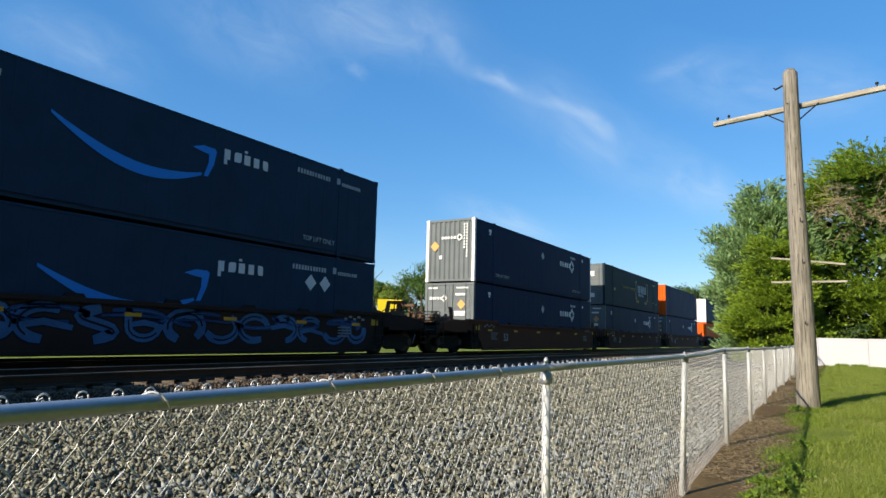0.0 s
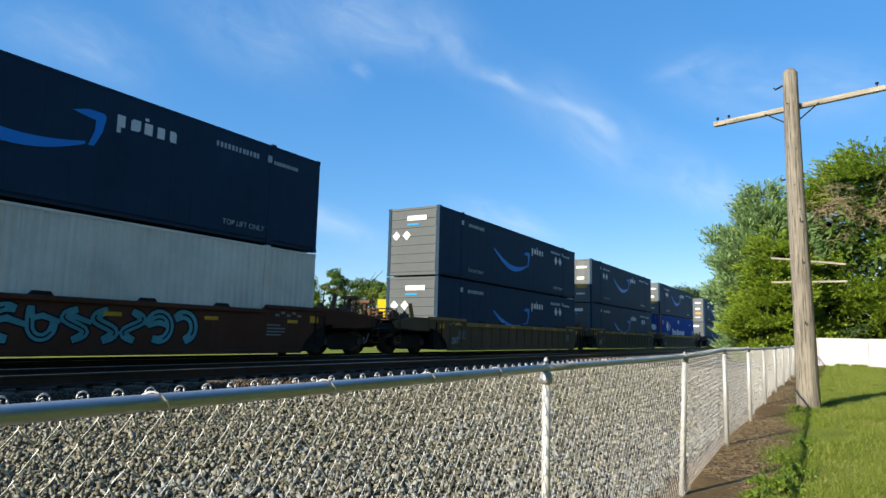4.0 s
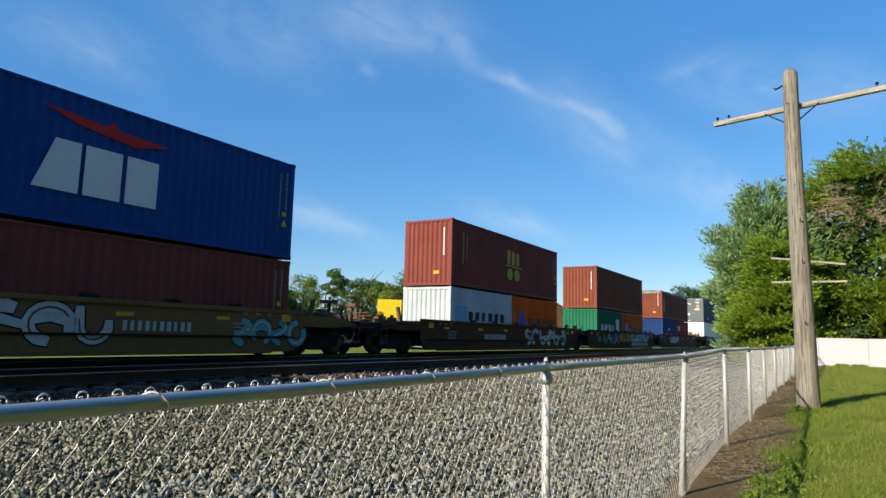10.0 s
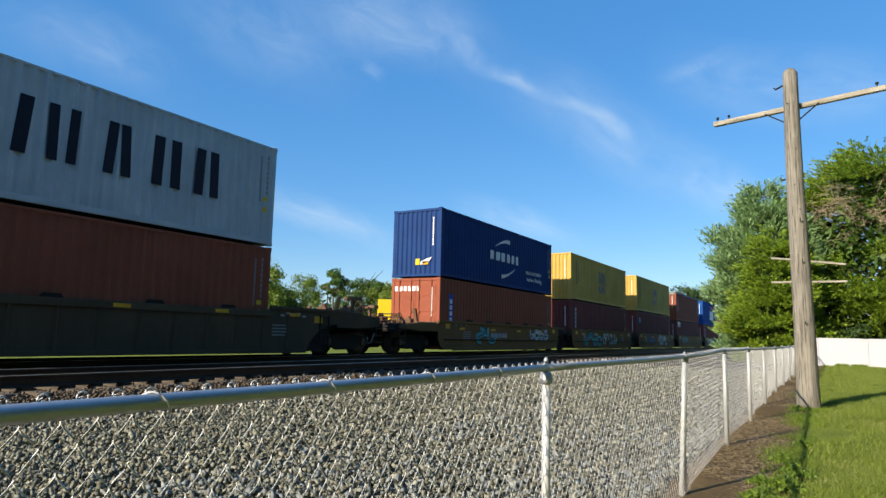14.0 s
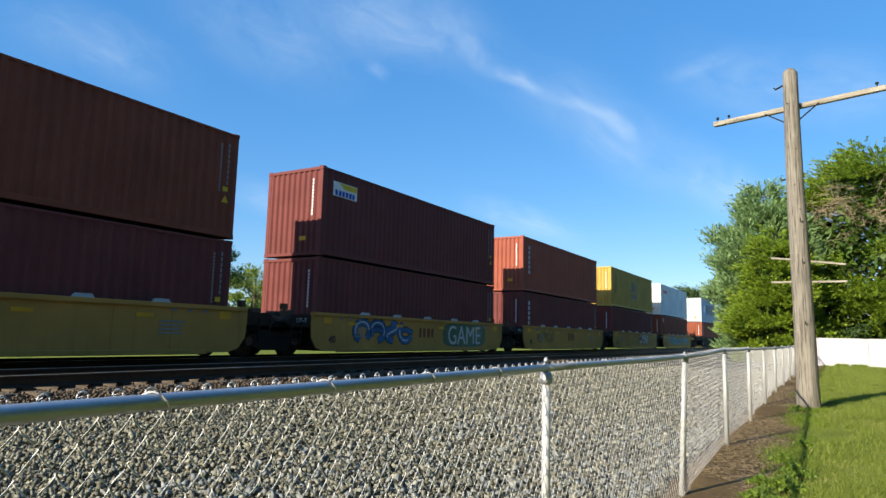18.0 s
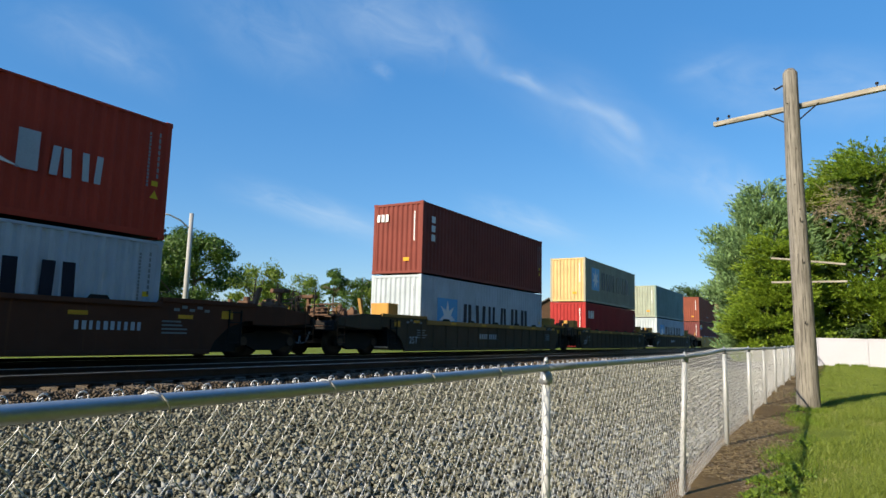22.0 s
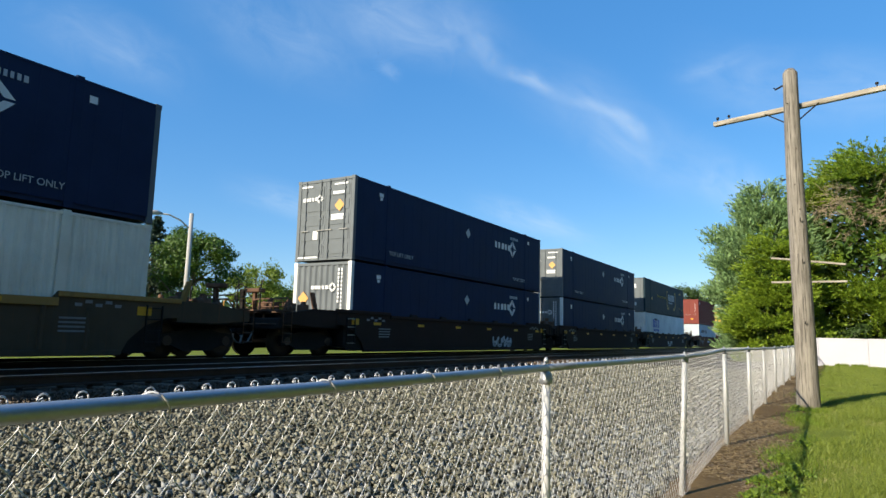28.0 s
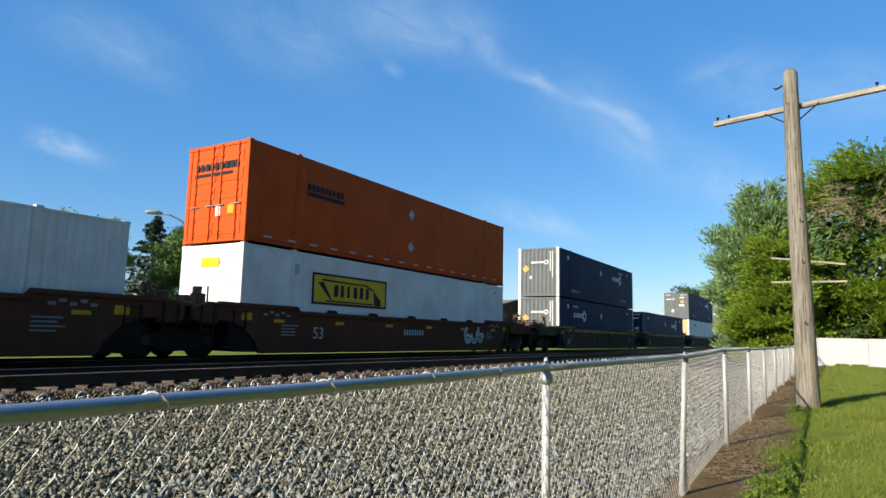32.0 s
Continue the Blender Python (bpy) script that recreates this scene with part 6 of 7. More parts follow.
def sprayed(u, v, w, h, r):
    """Thick rounded strokes of one sprayed sign within a cell: (points, thickness)."""
    cx, cy, rx, ry = u + w * 0.5, v + h * 0.5, w * 0.36, h * 0.36
    kind, a0, t = r.choice(("bowl", "wave", "hook", "coil")), r.uniform(0, 6.28), h * r.uniform(0.20, 0.30)
    if kind == "wave":
        q = [(cx + rx * 0.8 * math.sin(math.pi * (2 * k / 12 - 1)) * (1 if a0 > 3 else -1), cy + ry * (1 - 2 * k / 12)) for k in range(13)]
    elif kind == "hook":
        q = [(cx - rx * 0.8, cy + ry * (1 - k / 3)) for k in range(3)] + [(cx - rx * 0.8 * math.cos(k * 0.42), cy - ry * 0.9 * math.sin(k * 0.42)) for k in range(1, 9)]
    else:
        span = 4.9 if kind == "coil" else 3.5
        q = [(cx + rx * math.cos(a0 + span * k / 12), cy + ry * math.sin(a0 + span * k / 12)) for k in range(13)]
    out = [(q, t)]
    if r.random() < 0.6:
        k = r.uniform(-0.3, 0.3)
        out.append(([(cx - rx * 0.9, cy + ry * k), (cx, cy + ry * (k + 0.25)), (cx + rx * 1.1, cy + ry * (k - 0.1))], t * 0.7))
    return out


def stroke(sh, q, t, lo, hi, top):
    """A ribbon of thickness t with blunt ends along the points q."""
    left, right = [], []
    for i, p in enumerate(q):
        a, b = q[max(i - 1, 0)], q[min(i + 1, len(q) - 1)]
        d = Vector((b[0] - a[0], b[1] - a[1]))
        d = d.normalized() if d.length > 1e-6 else Vector((1, 0))
        e = d * (-0.25 * t if i == 0 else 0.25 * t if i == len(q) - 1 else 0)
        k = t * (0.5 if 0 < i < len(q) - 1 else 0.4)
        left.append((p[0] + e.x - d.y * k, p[1] + e.y + d.x * k))
        right.append((p[0] + e.x + d.y * k, p[1] + e.y - d.x * k))
    verts = [(x, c[0], min(max(c[1], 0.27), top - 0.03)) for a, b in zip(left, right) for c in (a, b) for x in (lo, hi)]
    n = 4 * (len(q) - 1)
    faces = [(0, 1, 3, 2), (n, n + 2, n + 3, n + 1)]
    for i in range(0, n, 4):
        faces += [(i + 1, i + 5, i + 7, i + 3), (i, i + 2, i + 6, i + 4), (i, i + 4, i + 5, i + 1), (i + 2, i + 3, i + 7, i + 6)]
    sh.add(verts, faces)


STYLE = {"dark": (1.33, 1.46, CARBROWN, CARBROWN), "black": (1.33, 1.46, CARBLACK, CARBLACK), "rib": (1.30, 1.44, DARKRIB, CHORDYELLOW), "rust_rib": (1.30, 1.44, RUSTRIB, CHORDYELLOW), "plain_rib": (1.30, 1.44, DARKRIB, DARKRIB), "yellow": (1.34, 1.34, CARYELLOW, CARYELLOW), "olive": (1.34, 1.34, CAROLIVE, CAROLIVE), "umber": (1.34, 1.34, CARUMBER, CARUMBER), "low": (1.38, 1.48, CARBLACK, CARBLACK)}


ROUND = ("yellow", "olive", "umber")


def end_side(car, s, y0, y1, y2, top, mat):
    """The deep side plates of a platform beyond the well, tapered towards the coupler."""
    for e in (-1, 1):
        lo, hi = sorted((e * 1.24, e * 1.43))
        sh = cached(("end side", s, e, y0, y1, y2, top), lambda: Shape().prism([(s * y0, top - 0.02), (s * y1, top - 0.02), (s * y2, top - 0.20), (s * y2, 0.98), (s * (y1 + 0.1), 0.90), (s * y0, 0.90)], lo, hi, "x").mesh("end_side"))
        part("end_side", sh, mat, car)


def coupled_end(car, pl, s, hw, half, top, mat, style):
    """Deck, brake gear, steps and pipes over the coupler of a car's end."""
    rounded = style in ROUND
    z = 1.14 if rounded else top - 0.12
    end_side(car, s, hw + (0.28 if rounded else 0.5), half + 0.15, half + 1.35, z + 0.10, mat)
    a, b = sorted((s * (hw + 0.15), s * (half + 0.55)))
    part("deck_plate", cached(("deck", a, b, z), lambda: Shape().box(-1.23, 1.23, a, b, z - 0.05, z, 0.01).mesh("deck_plate")), GEAR, pl, "rusty brown deck plate")
    y = s * (half + 1.22)

    def grating():
        sh = Shape()
        for k in range(7):
            sh.box(-1.3, 1.3, y - 0.27 + k * 0.08, y - 0.23 + k * 0.08, z - 0.03, z + 0.01)
        for x in (-1.2, -0.4, 0.4, 1.2):
            sh.box(x - 0.02, x + 0.02, y - 0.28, y + 0.28, z - 0.08, z - 0.03)
            sh.box(x - 0.03, x + 0.03, y - 0.03, y + 0.03, 1.04, z - 0.07)
        return sh
    part("grating", cached(("grating", y, z), lambda: grating().mesh("grating")), GEAR, pl, "rusty crossover grating")

    def cluster():
        rng = random.Random(int(z * 100))
        sh = Shape()
        for x, yy, w, h in ((-0.75, 0.15, 0.16, 0.34), (-0.25, 0.35, 0.22, 0.42), (0.25, 0.1, 0.14, 0.26), (0.62, 0.42, 0.18, 0.36), (0.98, 0.2, 0.15, 0.30), (0.95, 0.66, 0.12, 0.20)):
            q = s * (half + yy)
            sh.box(x - w, x + w, q - w * 0.8, q + w * 0.8, z - 0.02, z + h * 0.7, 0.02)
            sh.tube([(x, q, z + h * 0.6), (x, q, z + h)], [w * 0.55, w * 0.4], 8)
        return sh
    part("brake_valve", cached(("valves", s, half, z), lambda: cluster().mesh("brake_valve")), GEAR, pl, "rusty brown brake valve with its pipes")

    def pipes():
        sh = Shape()
        for k, (x0, x1, h) in enumerate(((-1.1, 0.9, 0.10), (-0.8, 1.15, 0.22), (-0.3, 1.2, 0.34))):
            q = s * (half + 0.75 + 0.13 * k)
            sh.tube([(x0, q, z - 0.1), (x0, q, z + h - 0.04), (x0 + 0.06, q, z + h), (x1 - 0.06, q, z + h + 0.03), (x1, q, z + h - 0.03), (x1, q + s * 0.2, z - 0.1)], 0.022, 6)
        sh.tube([(1.38, s * (half + 1.52), 0.72), (1.3, s * (half + 1.6), 0.95), (0.25, s * (half + 1.66), 0.95), (0.1, s * (half + 1.7), 0.8)], 0.018, 6)
        return sh
    part("brake_pipe", cached(("pipes", s, half, z), lambda: pipes().mesh("brake_pipe", True)), GEAR, pl)
    for e in (-1, 1):
        yc = s * (half + 1.30)

        def ladder():
            sh = Shape()
            for k in (-0.17, 0.17):
                sh.tube([(e * 1.46, yc + k, 0.42), (e * 1.46, yc + k, z + 0.02), (e * 1.42, yc + k, z + 0.06)], 0.015, 6)
            for q in (0.44, 0.68, 0.92):
                sh.tube([(e * 1.46, yc - 0.17, q), (e * 1.46, yc + 0.17, q)], 0.015, 6)
            return sh
        part("corner_steps", cached(("steps", yc, e, z), lambda: ladder().mesh("corner_steps", True)), GEAR, pl)
        hoop = cached(("hoop", yc, e, z), lambda: Shape().tube([(e * 1.05, yc - 0.2, z), (e * 1.05, yc - 0.2, z + 0.26), (e * 1.05, yc - 0.15, z + 0.30), (e * 1.05, yc + 0.15, z + 0.30), (e * 1.05, yc + 0.2, z + 0.26), (e * 1.05, yc + 0.2, z)], 0.02, 6).mesh("grab_iron", True))
        part("grab_iron", hoop, CHORDYELLOW if "rib" in style else CARYELLOW, pl, "yellow grab iron")
    post = (-0.35, 0.55)[s > 0]
    yb = s * (half + 0.92)
    part("brake_post", cached(("brake post", yb, z), lambda: Shape().box(post - 0.05, post + 0.05, yb - 0.05, yb + 0.05, z - 0.05, z + 0.62).box(post - 0.30, post + 0.30, yb - 0.14, yb + 0.14, z + 0.56, z + 0.68, 0.02).mesh("brake_post")), GEAR, pl, "brown post with a flat cap")
    for k in (-0.85, 0.15):
        part("whip_rod", cached(("rod", k, yb, z), lambda: Shape().tube([(k, yb + 0.25 * s, z - 0.05), (k, yb + 0.25 * s, z + 0.55), (k + 0.03, yb + 0.25 * s, z + 0.92)], [0.03, 0.022, 0.014], 6).mesh("whip_rod")), STEEL, pl)
    if s < 0:
        wheel = Shape()
        yw, zw = -half - 1.12, z + 0.55
        rim = [(-0.78 + 0.25 * math.cos(q), yw, zw + 0.25 * math.sin(q)) for q in np.linspace(0, 2 * math.pi, 19)]
        wheel.tube(rim, 0.018, 6, False)
        for k in range(4):
            q = k * math.pi / 2 + 0.4
            wheel.tube([(-0.78, yw, zw), (-0.78 + 0.25 * math.cos(q), yw, zw + 0.25 * math.sin(q))], 0.012, 5)
        wheel.box(-0.86, -0.70, yw + 0.03, yw + 0.16, z - 0.05, zw + 0.1, 0.02)
        part("hand_brake", wheel, STEEL, pl)
    part("air_hose", cached(("hose", s, half), lambda: Shape().tube([(0.4, s * (half + 1.6), 0.75), (0.42, s * (half + 1.8), 0.42), (0.40, s * (half + 1.98), 0.38), (0.38, s * (half + 2.05), 0.6)], 0.03, 6).mesh("air_hose", True)), ROD, pl, "pale rubber air hose")
    yk = s * (half - 0.45)
    part("slanted_post", cached(("slant", yk, z), lambda: Shape().prism([(yk - 0.06, z - 0.03), (yk + 0.06, z - 0.03), (yk + s * 0.2 + 0.05, z + 0.62), (yk + s * 0.2 - 0.05, z + 0.62)], 0.86, 0.98, "x").mesh("slanted_post")), CHORDYELLOW if "rib" in style else CARYELLOW if style == "yellow" else GEAR, pl)


def joint_end(car, pl, s, hw, half, top, mat, style):
    """Deck and small gear over the truck that two units share."""
    rounded = style in ROUND
    z = 1.08 if rounded else top - 0.10
    if rounded:
        end_side(car, s, hw + 0.28, half - 0.40, half - 0.16, 1.26, CARBLACK)
    else:
        end_side(car, s, hw + 0.5, half - 0.55, half - 0.16, top, mat)
    a, b = sorted((s * (hw + 0.13), s * (half - 0.12)))
    part("deck_plate", cached(("joint deck", a, b, z), lambda: Shape().box(-1.23, 1.23, a, b, z - 0.05, z, 0.01).mesh("deck_plate")), GEAR, pl, "rusty brown deck plate")
    yq = s * (half - 0.55)

    def gear():
        sh = Shape()
        for x, w, h in ((-0.8, 0.2, 0.22), (-0.2, 0.26, 0.14), (0.5, 0.2, 0.26), (1.0, 0.12, 0.30)):
            sh.box(x - w, x + w, yq - 0.16, yq + 0.16, z - 0.02, z + h, 0.02)
        sh.tube([(-1.15, yq + 0.24 * s, z + 0.05), (-0.3, yq + 0.26 * s, z + 0.12), (0.6, yq + 0.22 * s, z + 0.10), (1.18, yq + 0.25 * s, z + 0.02)], 0.03, 6)
        for x in (0.7, 1.12):
            sh.tube([(x, yq - 0.2 * s, z - 0.02), (x, yq - 0.2 * s, z + 0.50)], 0.022, 6)
        sh.box(0.60, 0.80, yq - 0.2 * s - 0.08, yq - 0.2 * s + 0.08, z + 0.32, z + 0.50, 0.01)
        return sh
    part("joint_gear", cached(("joint gear", s, half, z), lambda: gear().mesh("joint_gear")), GEAR, pl, "rusty brown brackets and pipes")
    part("corner_steps", cached(("joint steps", yq, z), lambda: Shape().box(1.44, 1.47, yq - 0.21, yq - 0.18, 0.45, z).box(1.44, 1.47, yq + 0.18, yq + 0.21, 0.45, z).box(1.44, 1.47, yq - 0.2, yq + 0.2, 0.46, 0.50).box(1.44, 1.47, yq - 0.2, yq + 0.2, 0.72, 0.76).mesh("corner_steps")), STEEL, pl)


def well_car(style, label, long=True, front=False, rear=False, graffiti=(), text=(), boxes=False, seed=0):
    """One unit of a well car: origin at its middle on the rail top."""
    mid, top, mat, chord = STYLE[style]
    hw, half = (8.35, 9.75) if long else (6.20, 7.73)
    car = thing("well_car", label, "rail car", "cars of the train")
    key = (style, long)
    ys = 2.35 if long else 0.9

    def side():
        z0, r = 0.17, 0.55
        arch = [(hw + 0.55, 1.0), (hw + 0.2, 0.98), (hw - 0.35, 0.80), (hw - 0.75, 0.45), (hw - 0.9, z0)] if style not in ("yellow", "olive", "umber") else [(hw + 0.35, 1.0), (hw + 0.3, 0.55), (hw + 0.1, 0.28), (hw - 0.25, z0)]
        lower = [(-y, z) for y, z in arch] + [(y, z) for y, z in arch[::-1]]
        upper = [(hw + 0.55, top), (hw - ys, top), (hw - ys - 0.12, mid), (-hw + ys + 0.12, mid), (-hw + ys, top), (-hw - 0.55, top)] if style not in ("yellow", "olive", "umber") else [(hw + 0.35, mid), (-hw - 0.35, mid)]
        return Shape().prism(lower + upper, 1.40, 1.452, "x")

    def chords():
        sh = Shape()
        sh.box(1.38, 1.50, -hw + ys, hw - ys, mid - (0.16 if "rib" in style else 0.10), mid + 0.012, 0.01)
        for s in (-1, 1):
            a, b = sorted((s * (hw + 0.55 if style not in ("yellow", "olive", "umber") else hw + 0.3), s * (hw - ys)))
            sh.box(1.38, 1.49, a, b, top - 0.10, top + 0.012, 0.01)
        return sh

    def sill():
        return Shape().box(1.37, 1.475, -hw + 0.9, hw - 0.9, 0.13, 0.25, 0.01)
    for nm, fn, m in (("side_wall", side, mat), ("top_chord", chords, chord), ("side_sill", sill, mat)):
        part(nm, cached((nm, 1) + key, lambda: fn().mesh(nm)), m, car)
        part(nm, cached((nm, -1) + key, lambda: mirrored(fn()).mesh(nm)), m, car)
    if style in ("olive", "umber"):
        part("side_ledge", cached(("ledge",) + key, lambda: Shape().box(1.44, 1.50, -hw + 0.1, hw - 0.1, 0.56, 0.61, 0.008).mesh("side_ledge")), STEEL, car)
    if "rib" in style:
        rib = cached(("rib", style), lambda: Shape().prism([(1.45, 0.0), (1.50, 0.03), (1.50, 0.07), (1.45, 0.10)], 0.25, mid - 0.16, "z").mesh("rib"))
        k = -hw + 1.0
        while k < hw - 0.9:
            part("rib", rib, mat, car, at=(0, k, 0))
            k += 0.93
    part("well_floor", cached(("floor",) + key, lambda: Shape().box(-1.40, 1.40, -hw + 0.3, hw - 0.3, 0.17, 0.235).mesh("well_floor")), STEEL, car)
    for s in (-1, 1):
        part("well_liner", cached(("liner", s) + key, lambda: Shape().box(min(s * 1.36, s * 1.385), max(s * 1.36, s * 1.385), -hw, hw, 0.2, mid - 0.04).mesh("well_liner")), STEEL, car)
        part("bulkhead", cached(("bulk", s) + key, lambda: Shape().box(-1.39, 1.39, min(s * hw, s * (hw + 0.12)), max(s * hw, s * (hw + 0.12)), 0.3, top - 0.06).mesh("bulkhead")), STEEL, car)
        ext = half + (1.55 if (front if s > 0 else rear) else -0.05)
        a, b = sorted((s * (hw + 0.1), s * ext))
        pl = part("end_platform", cached(("plat", a, b), lambda: Shape().box(-1.25, 1.25, a, b, 0.86, 1.05, 0.02).box(-0.35, 0.35, a, b, 0.62, 0.87, 0.02).mesh("end_platform")), STEEL, car)
        if (front if s > 0 else rear):
            part("coupler", cached(("coup", s, long), lambda: Shape().box(-0.12, 0.12, min(s * half, s * (half + 1.9)), max(s * half, s * (half + 1.9)), 0.72, 0.92, 0.03).box(-0.17, 0.17, min(s * (half + 1.75), s * (half + 2.03)), max(s * (half + 1.75), s * (half + 2.03)), 0.66, 0.98, 0.04).mesh("coupler")), STEEL, pl)
            part("end_beam", cached(("eb", s, long), lambda: Shape().box(-1.4, 1.4, min(s * (half + 1.45), s * (half + 1.6)), max(s * (half + 1.45), s * (half + 1.6)), 0.80, 1.12, 0.02).mesh("end_beam")), STEEL, pl)
            coupled_end(car, pl, s, hw, half, top, mat, style)
        else:
            joint_end(car, pl, s, hw, half, top, mat, style)
        if style not in ("yellow", "olive", "umber"):
            yc = s * (hw - 0.15)
            ld = part("ladder", cached(("ladder rails",), lambda: Shape().box(1.452, 1.50, -0.21, -0.19, 0.36, 1.26).box(1.452, 1.50, 0.19, 0.21, 0.36, 1.26).mesh("ladder")), STEEL, car, at=(0, yc, 0))
            for q in (0.42, 0.68, 0.94, 1.20):
                part("rung", cached("rung", lambda: Shape().tube([(1.492, -0.2, 0), (1.492, 0.2, 0)], 0.013, 5).mesh("rung")), ROD if style == "low" else STEEL, ld, at=(0, 0, q))
    truck(car, -half)
    if front:
        truck(car, half)
    # pads on the top chord that guide the boxes
    pad = cached("guide_pad", lambda: Shape().prism([(-0.24, 0.0), (0.24, 0.0), (0.17, 0.085), (-0.17, 0.085)], 1.40, 1.475, "x").mesh("guide_pad"))
    for q in (-0.8, -0.42, 0.0, 0.42, 0.8):
        part("guide_pad", pad, PALE if style == "yellow" else STEEL, car, at=(0, q * (hw - ys - 0.4), mid + 0.012))
    # amber reflectors and small stencils
    sten = Shape()
    rng = random.Random(seed)
    zz = mid - 0.30 if "rib" not in style else mid - 0.075
    xo = 1.453 if "rib" not in style else 1.501
    small = cached("reflector", lambda: Shape().box(0, 0.009, -0.21, 0.21, -0.045, 0.045, 0.003).mesh("reflector"))
    tall = cached("reflector2", lambda: Shape().box(0, 0.009, -0.18, 0.18, -0.10, 0.10, 0.003).mesh("reflector"))
    k = -hw + 1.6
    while k < hw - 1.0:
        part("reflector", small, AMBER, car, at=(xo, k, zz))
        k += 2.75 + rng.uniform(-0.2, 0.2)
    for s in (-1, 1):
        part("reflector", tall, AMBER, car, at=(1.453, s * (hw - 0.4), 1.12))
        for j in range(5):
            sten.prism(rect(s * (hw - 1.5) + j * 0.22 - 0.5, 1.16 + 0.07 * (j % 2), 0.15, 0.07), 1.453, 1.462, "x")
        for j in range(4):
            sten.prism(rect(s * (hw - 2.0) - 0.3, 0.62 + j * 0.09, 0.5 + 0.2 * rng.random(), 0.04), 1.453, 1.462, "x")
    tagged(part("stencil_print", sten, DULL, car), kind="stuff")
    face = ("side", (2.92, 0, 0))
    for (u, v, h, n, m) in text:
        flat(bars(u, v, h * 0.85, n, h * 0.42, h * 0.30, n + seed), "number_print", PALE if m is LIGHT else m, car, face)
    if long and style in ("dark", "black"):
        lettering("53", -hw + 3.0, 0.55, 0.36, PALE, car, face)
    elif long and "rib" in style:
        lettering("125T", -hw + 1.0, 0.42, 0.26, PALE, car, face)
    elif style == "yellow":
        lettering("125-T", -hw - 1.0, 1.02, 0.14, PALE, car, ("side", (2.868, 0, 0)))
        lettering("40", -hw + 0.45, 0.42, 0.24, INK, car, face)
    gr = 0
    for (u0, u1, v0, v1, m, m2, n) in graffiti:
        w = (u1 - u0) / n
        for i in range(n):
            r = random.Random(seed * 31 + i + gr * 7)
            strokes = sprayed(u0 + i * w, v0, w * 1.25, v1 - v0, r)
            back, ink, thin = Shape(), Shape(), Shape()
            for k, (q, t) in enumerate(strokes):
                stroke(back, q, t + 0.07, 1.4525, 1.4545, mid)
                stroke(ink, q, t, 1.4525, 1.4570 + 0.0010 * k, mid)
                if k == 0:
                    stroke(thin, q[2:-2], t * 0.2, 1.4525, 1.4610, mid)
            tag = part("graffiti", ink, m, car)
            part("outline", back, GRAF_DARK, tag)
            part("highlight", thin, m2, tag)
        gr += 1
    if boxes:
        for s in (-1, 1):
            part("equipment_box", Shape().box(0.35, 1.15, s * (hw - 0.55) - 0.32, s * (hw - 0.55) + 0.32, top - 0.2, top + 0.42, 0.03), CARYELLOW, car, "yellow steel box on the car's end")
    return car


# ---- the train, from its front to its rear ----
# rows: place of the upper (or only) box's rear end at the start of the clip, boxes, unit
TRAIN = []
BOX_Z53, BOX_ZISO, STACK = 0.245, 0.215, 0.042


def stack(off, low, high, car, length):
    """low: list of (box, height, rear end within the length). high: (box, height) or None."""
    floor = BOX_Z53 if length > 14 else BOX_ZISO
    centre = off + length / 2
    TRAIN.append((car, centre, 0.0))
    h = 0
    for box, hh, dy in low:
        TRAIN.append((box, off + dy, floor))
        h = hh
    if high:
        TRAIN.append((high[0], off, floor + h + STACK))


def pair53(off, low, high, car):
    stack(off, [(low, H53, 0)] if low else [], (high, H53) if high else None, car, L53)


def pair40(off, low, lh, high, car):
    stack(off, [(low, lh, 0)], (high, HC), car, L40)


DARKCAR = "dark brown articulated well car with stencilled side"
RIBCAR = "dark ribbed well car with a dull yellow top chord"
RUSTCAR = "rusty brown ribbed well car with a dull yellow top chord"
YELCAR = "yellow well car with rounded ends and dirt stains"
UMBERCAR = "weathered dark brown well car with graffiti"
OLIVECAR = "weathered olive-brown well car with graffiti"

pair53(108.0, white_box(), white_box("door", WHITE), well_car("black", DARKCAR, True, False, True, seed=1))
pair53(85.7, container(L53, H53, W53, ORANGE, "orange 53-foot container on a well car", "front", "plate"), container(L53, H53, W53, NIGHT, "dark blue 53-foot container with a white end", "front", "plate", WHITE, WHITE), well_car("black", DARKCAR, True, True, True, seed=2))
pair53(63.4, blue_box("door"), container(L53, H53, W53, NAVY, "navy 53-foot container with an orange end", "front", "plate", ORANGE, ORANGE), well_car("dark", DARKCAR, True, True, False, seed=3))
pair53(44.35, blue_box("door"), bracket_box(), well_car("dark", DARKCAR, True, False, False, seed=4))
pair53(25.15, blue_box("door"), blue_box("front"), well_car("dark", DARKCAR, True, False, True, seed=5))
pair53(1.72, night_box("slat", True), night_box("door"), well_car("black", "black well car covered with blue graffiti", True, True, True, [(-8.0, 7.4, 0.35, 1.25, GRAF_BLUE, GRAF_DARK, 14), (-7.6, 7.0, 0.75, 1.2, GRAF_NAVY, GRAF_BLUE, 8)], seed=6))
pair53(-21.80, arrow_box(), night_box("door"), well_car("rust_rib", RUSTCAR, True, True, False, seed=7))
pair53(-41.30, night_box("slat", True), night_box("door"), well_car("rust_rib", RUSTCAR, True, False, False, seed=8))
pair53(-60.75, night_box("slat", True), night_box("slat"), well_car("rust_rib", RUSTCAR, True, False, True, seed=9))
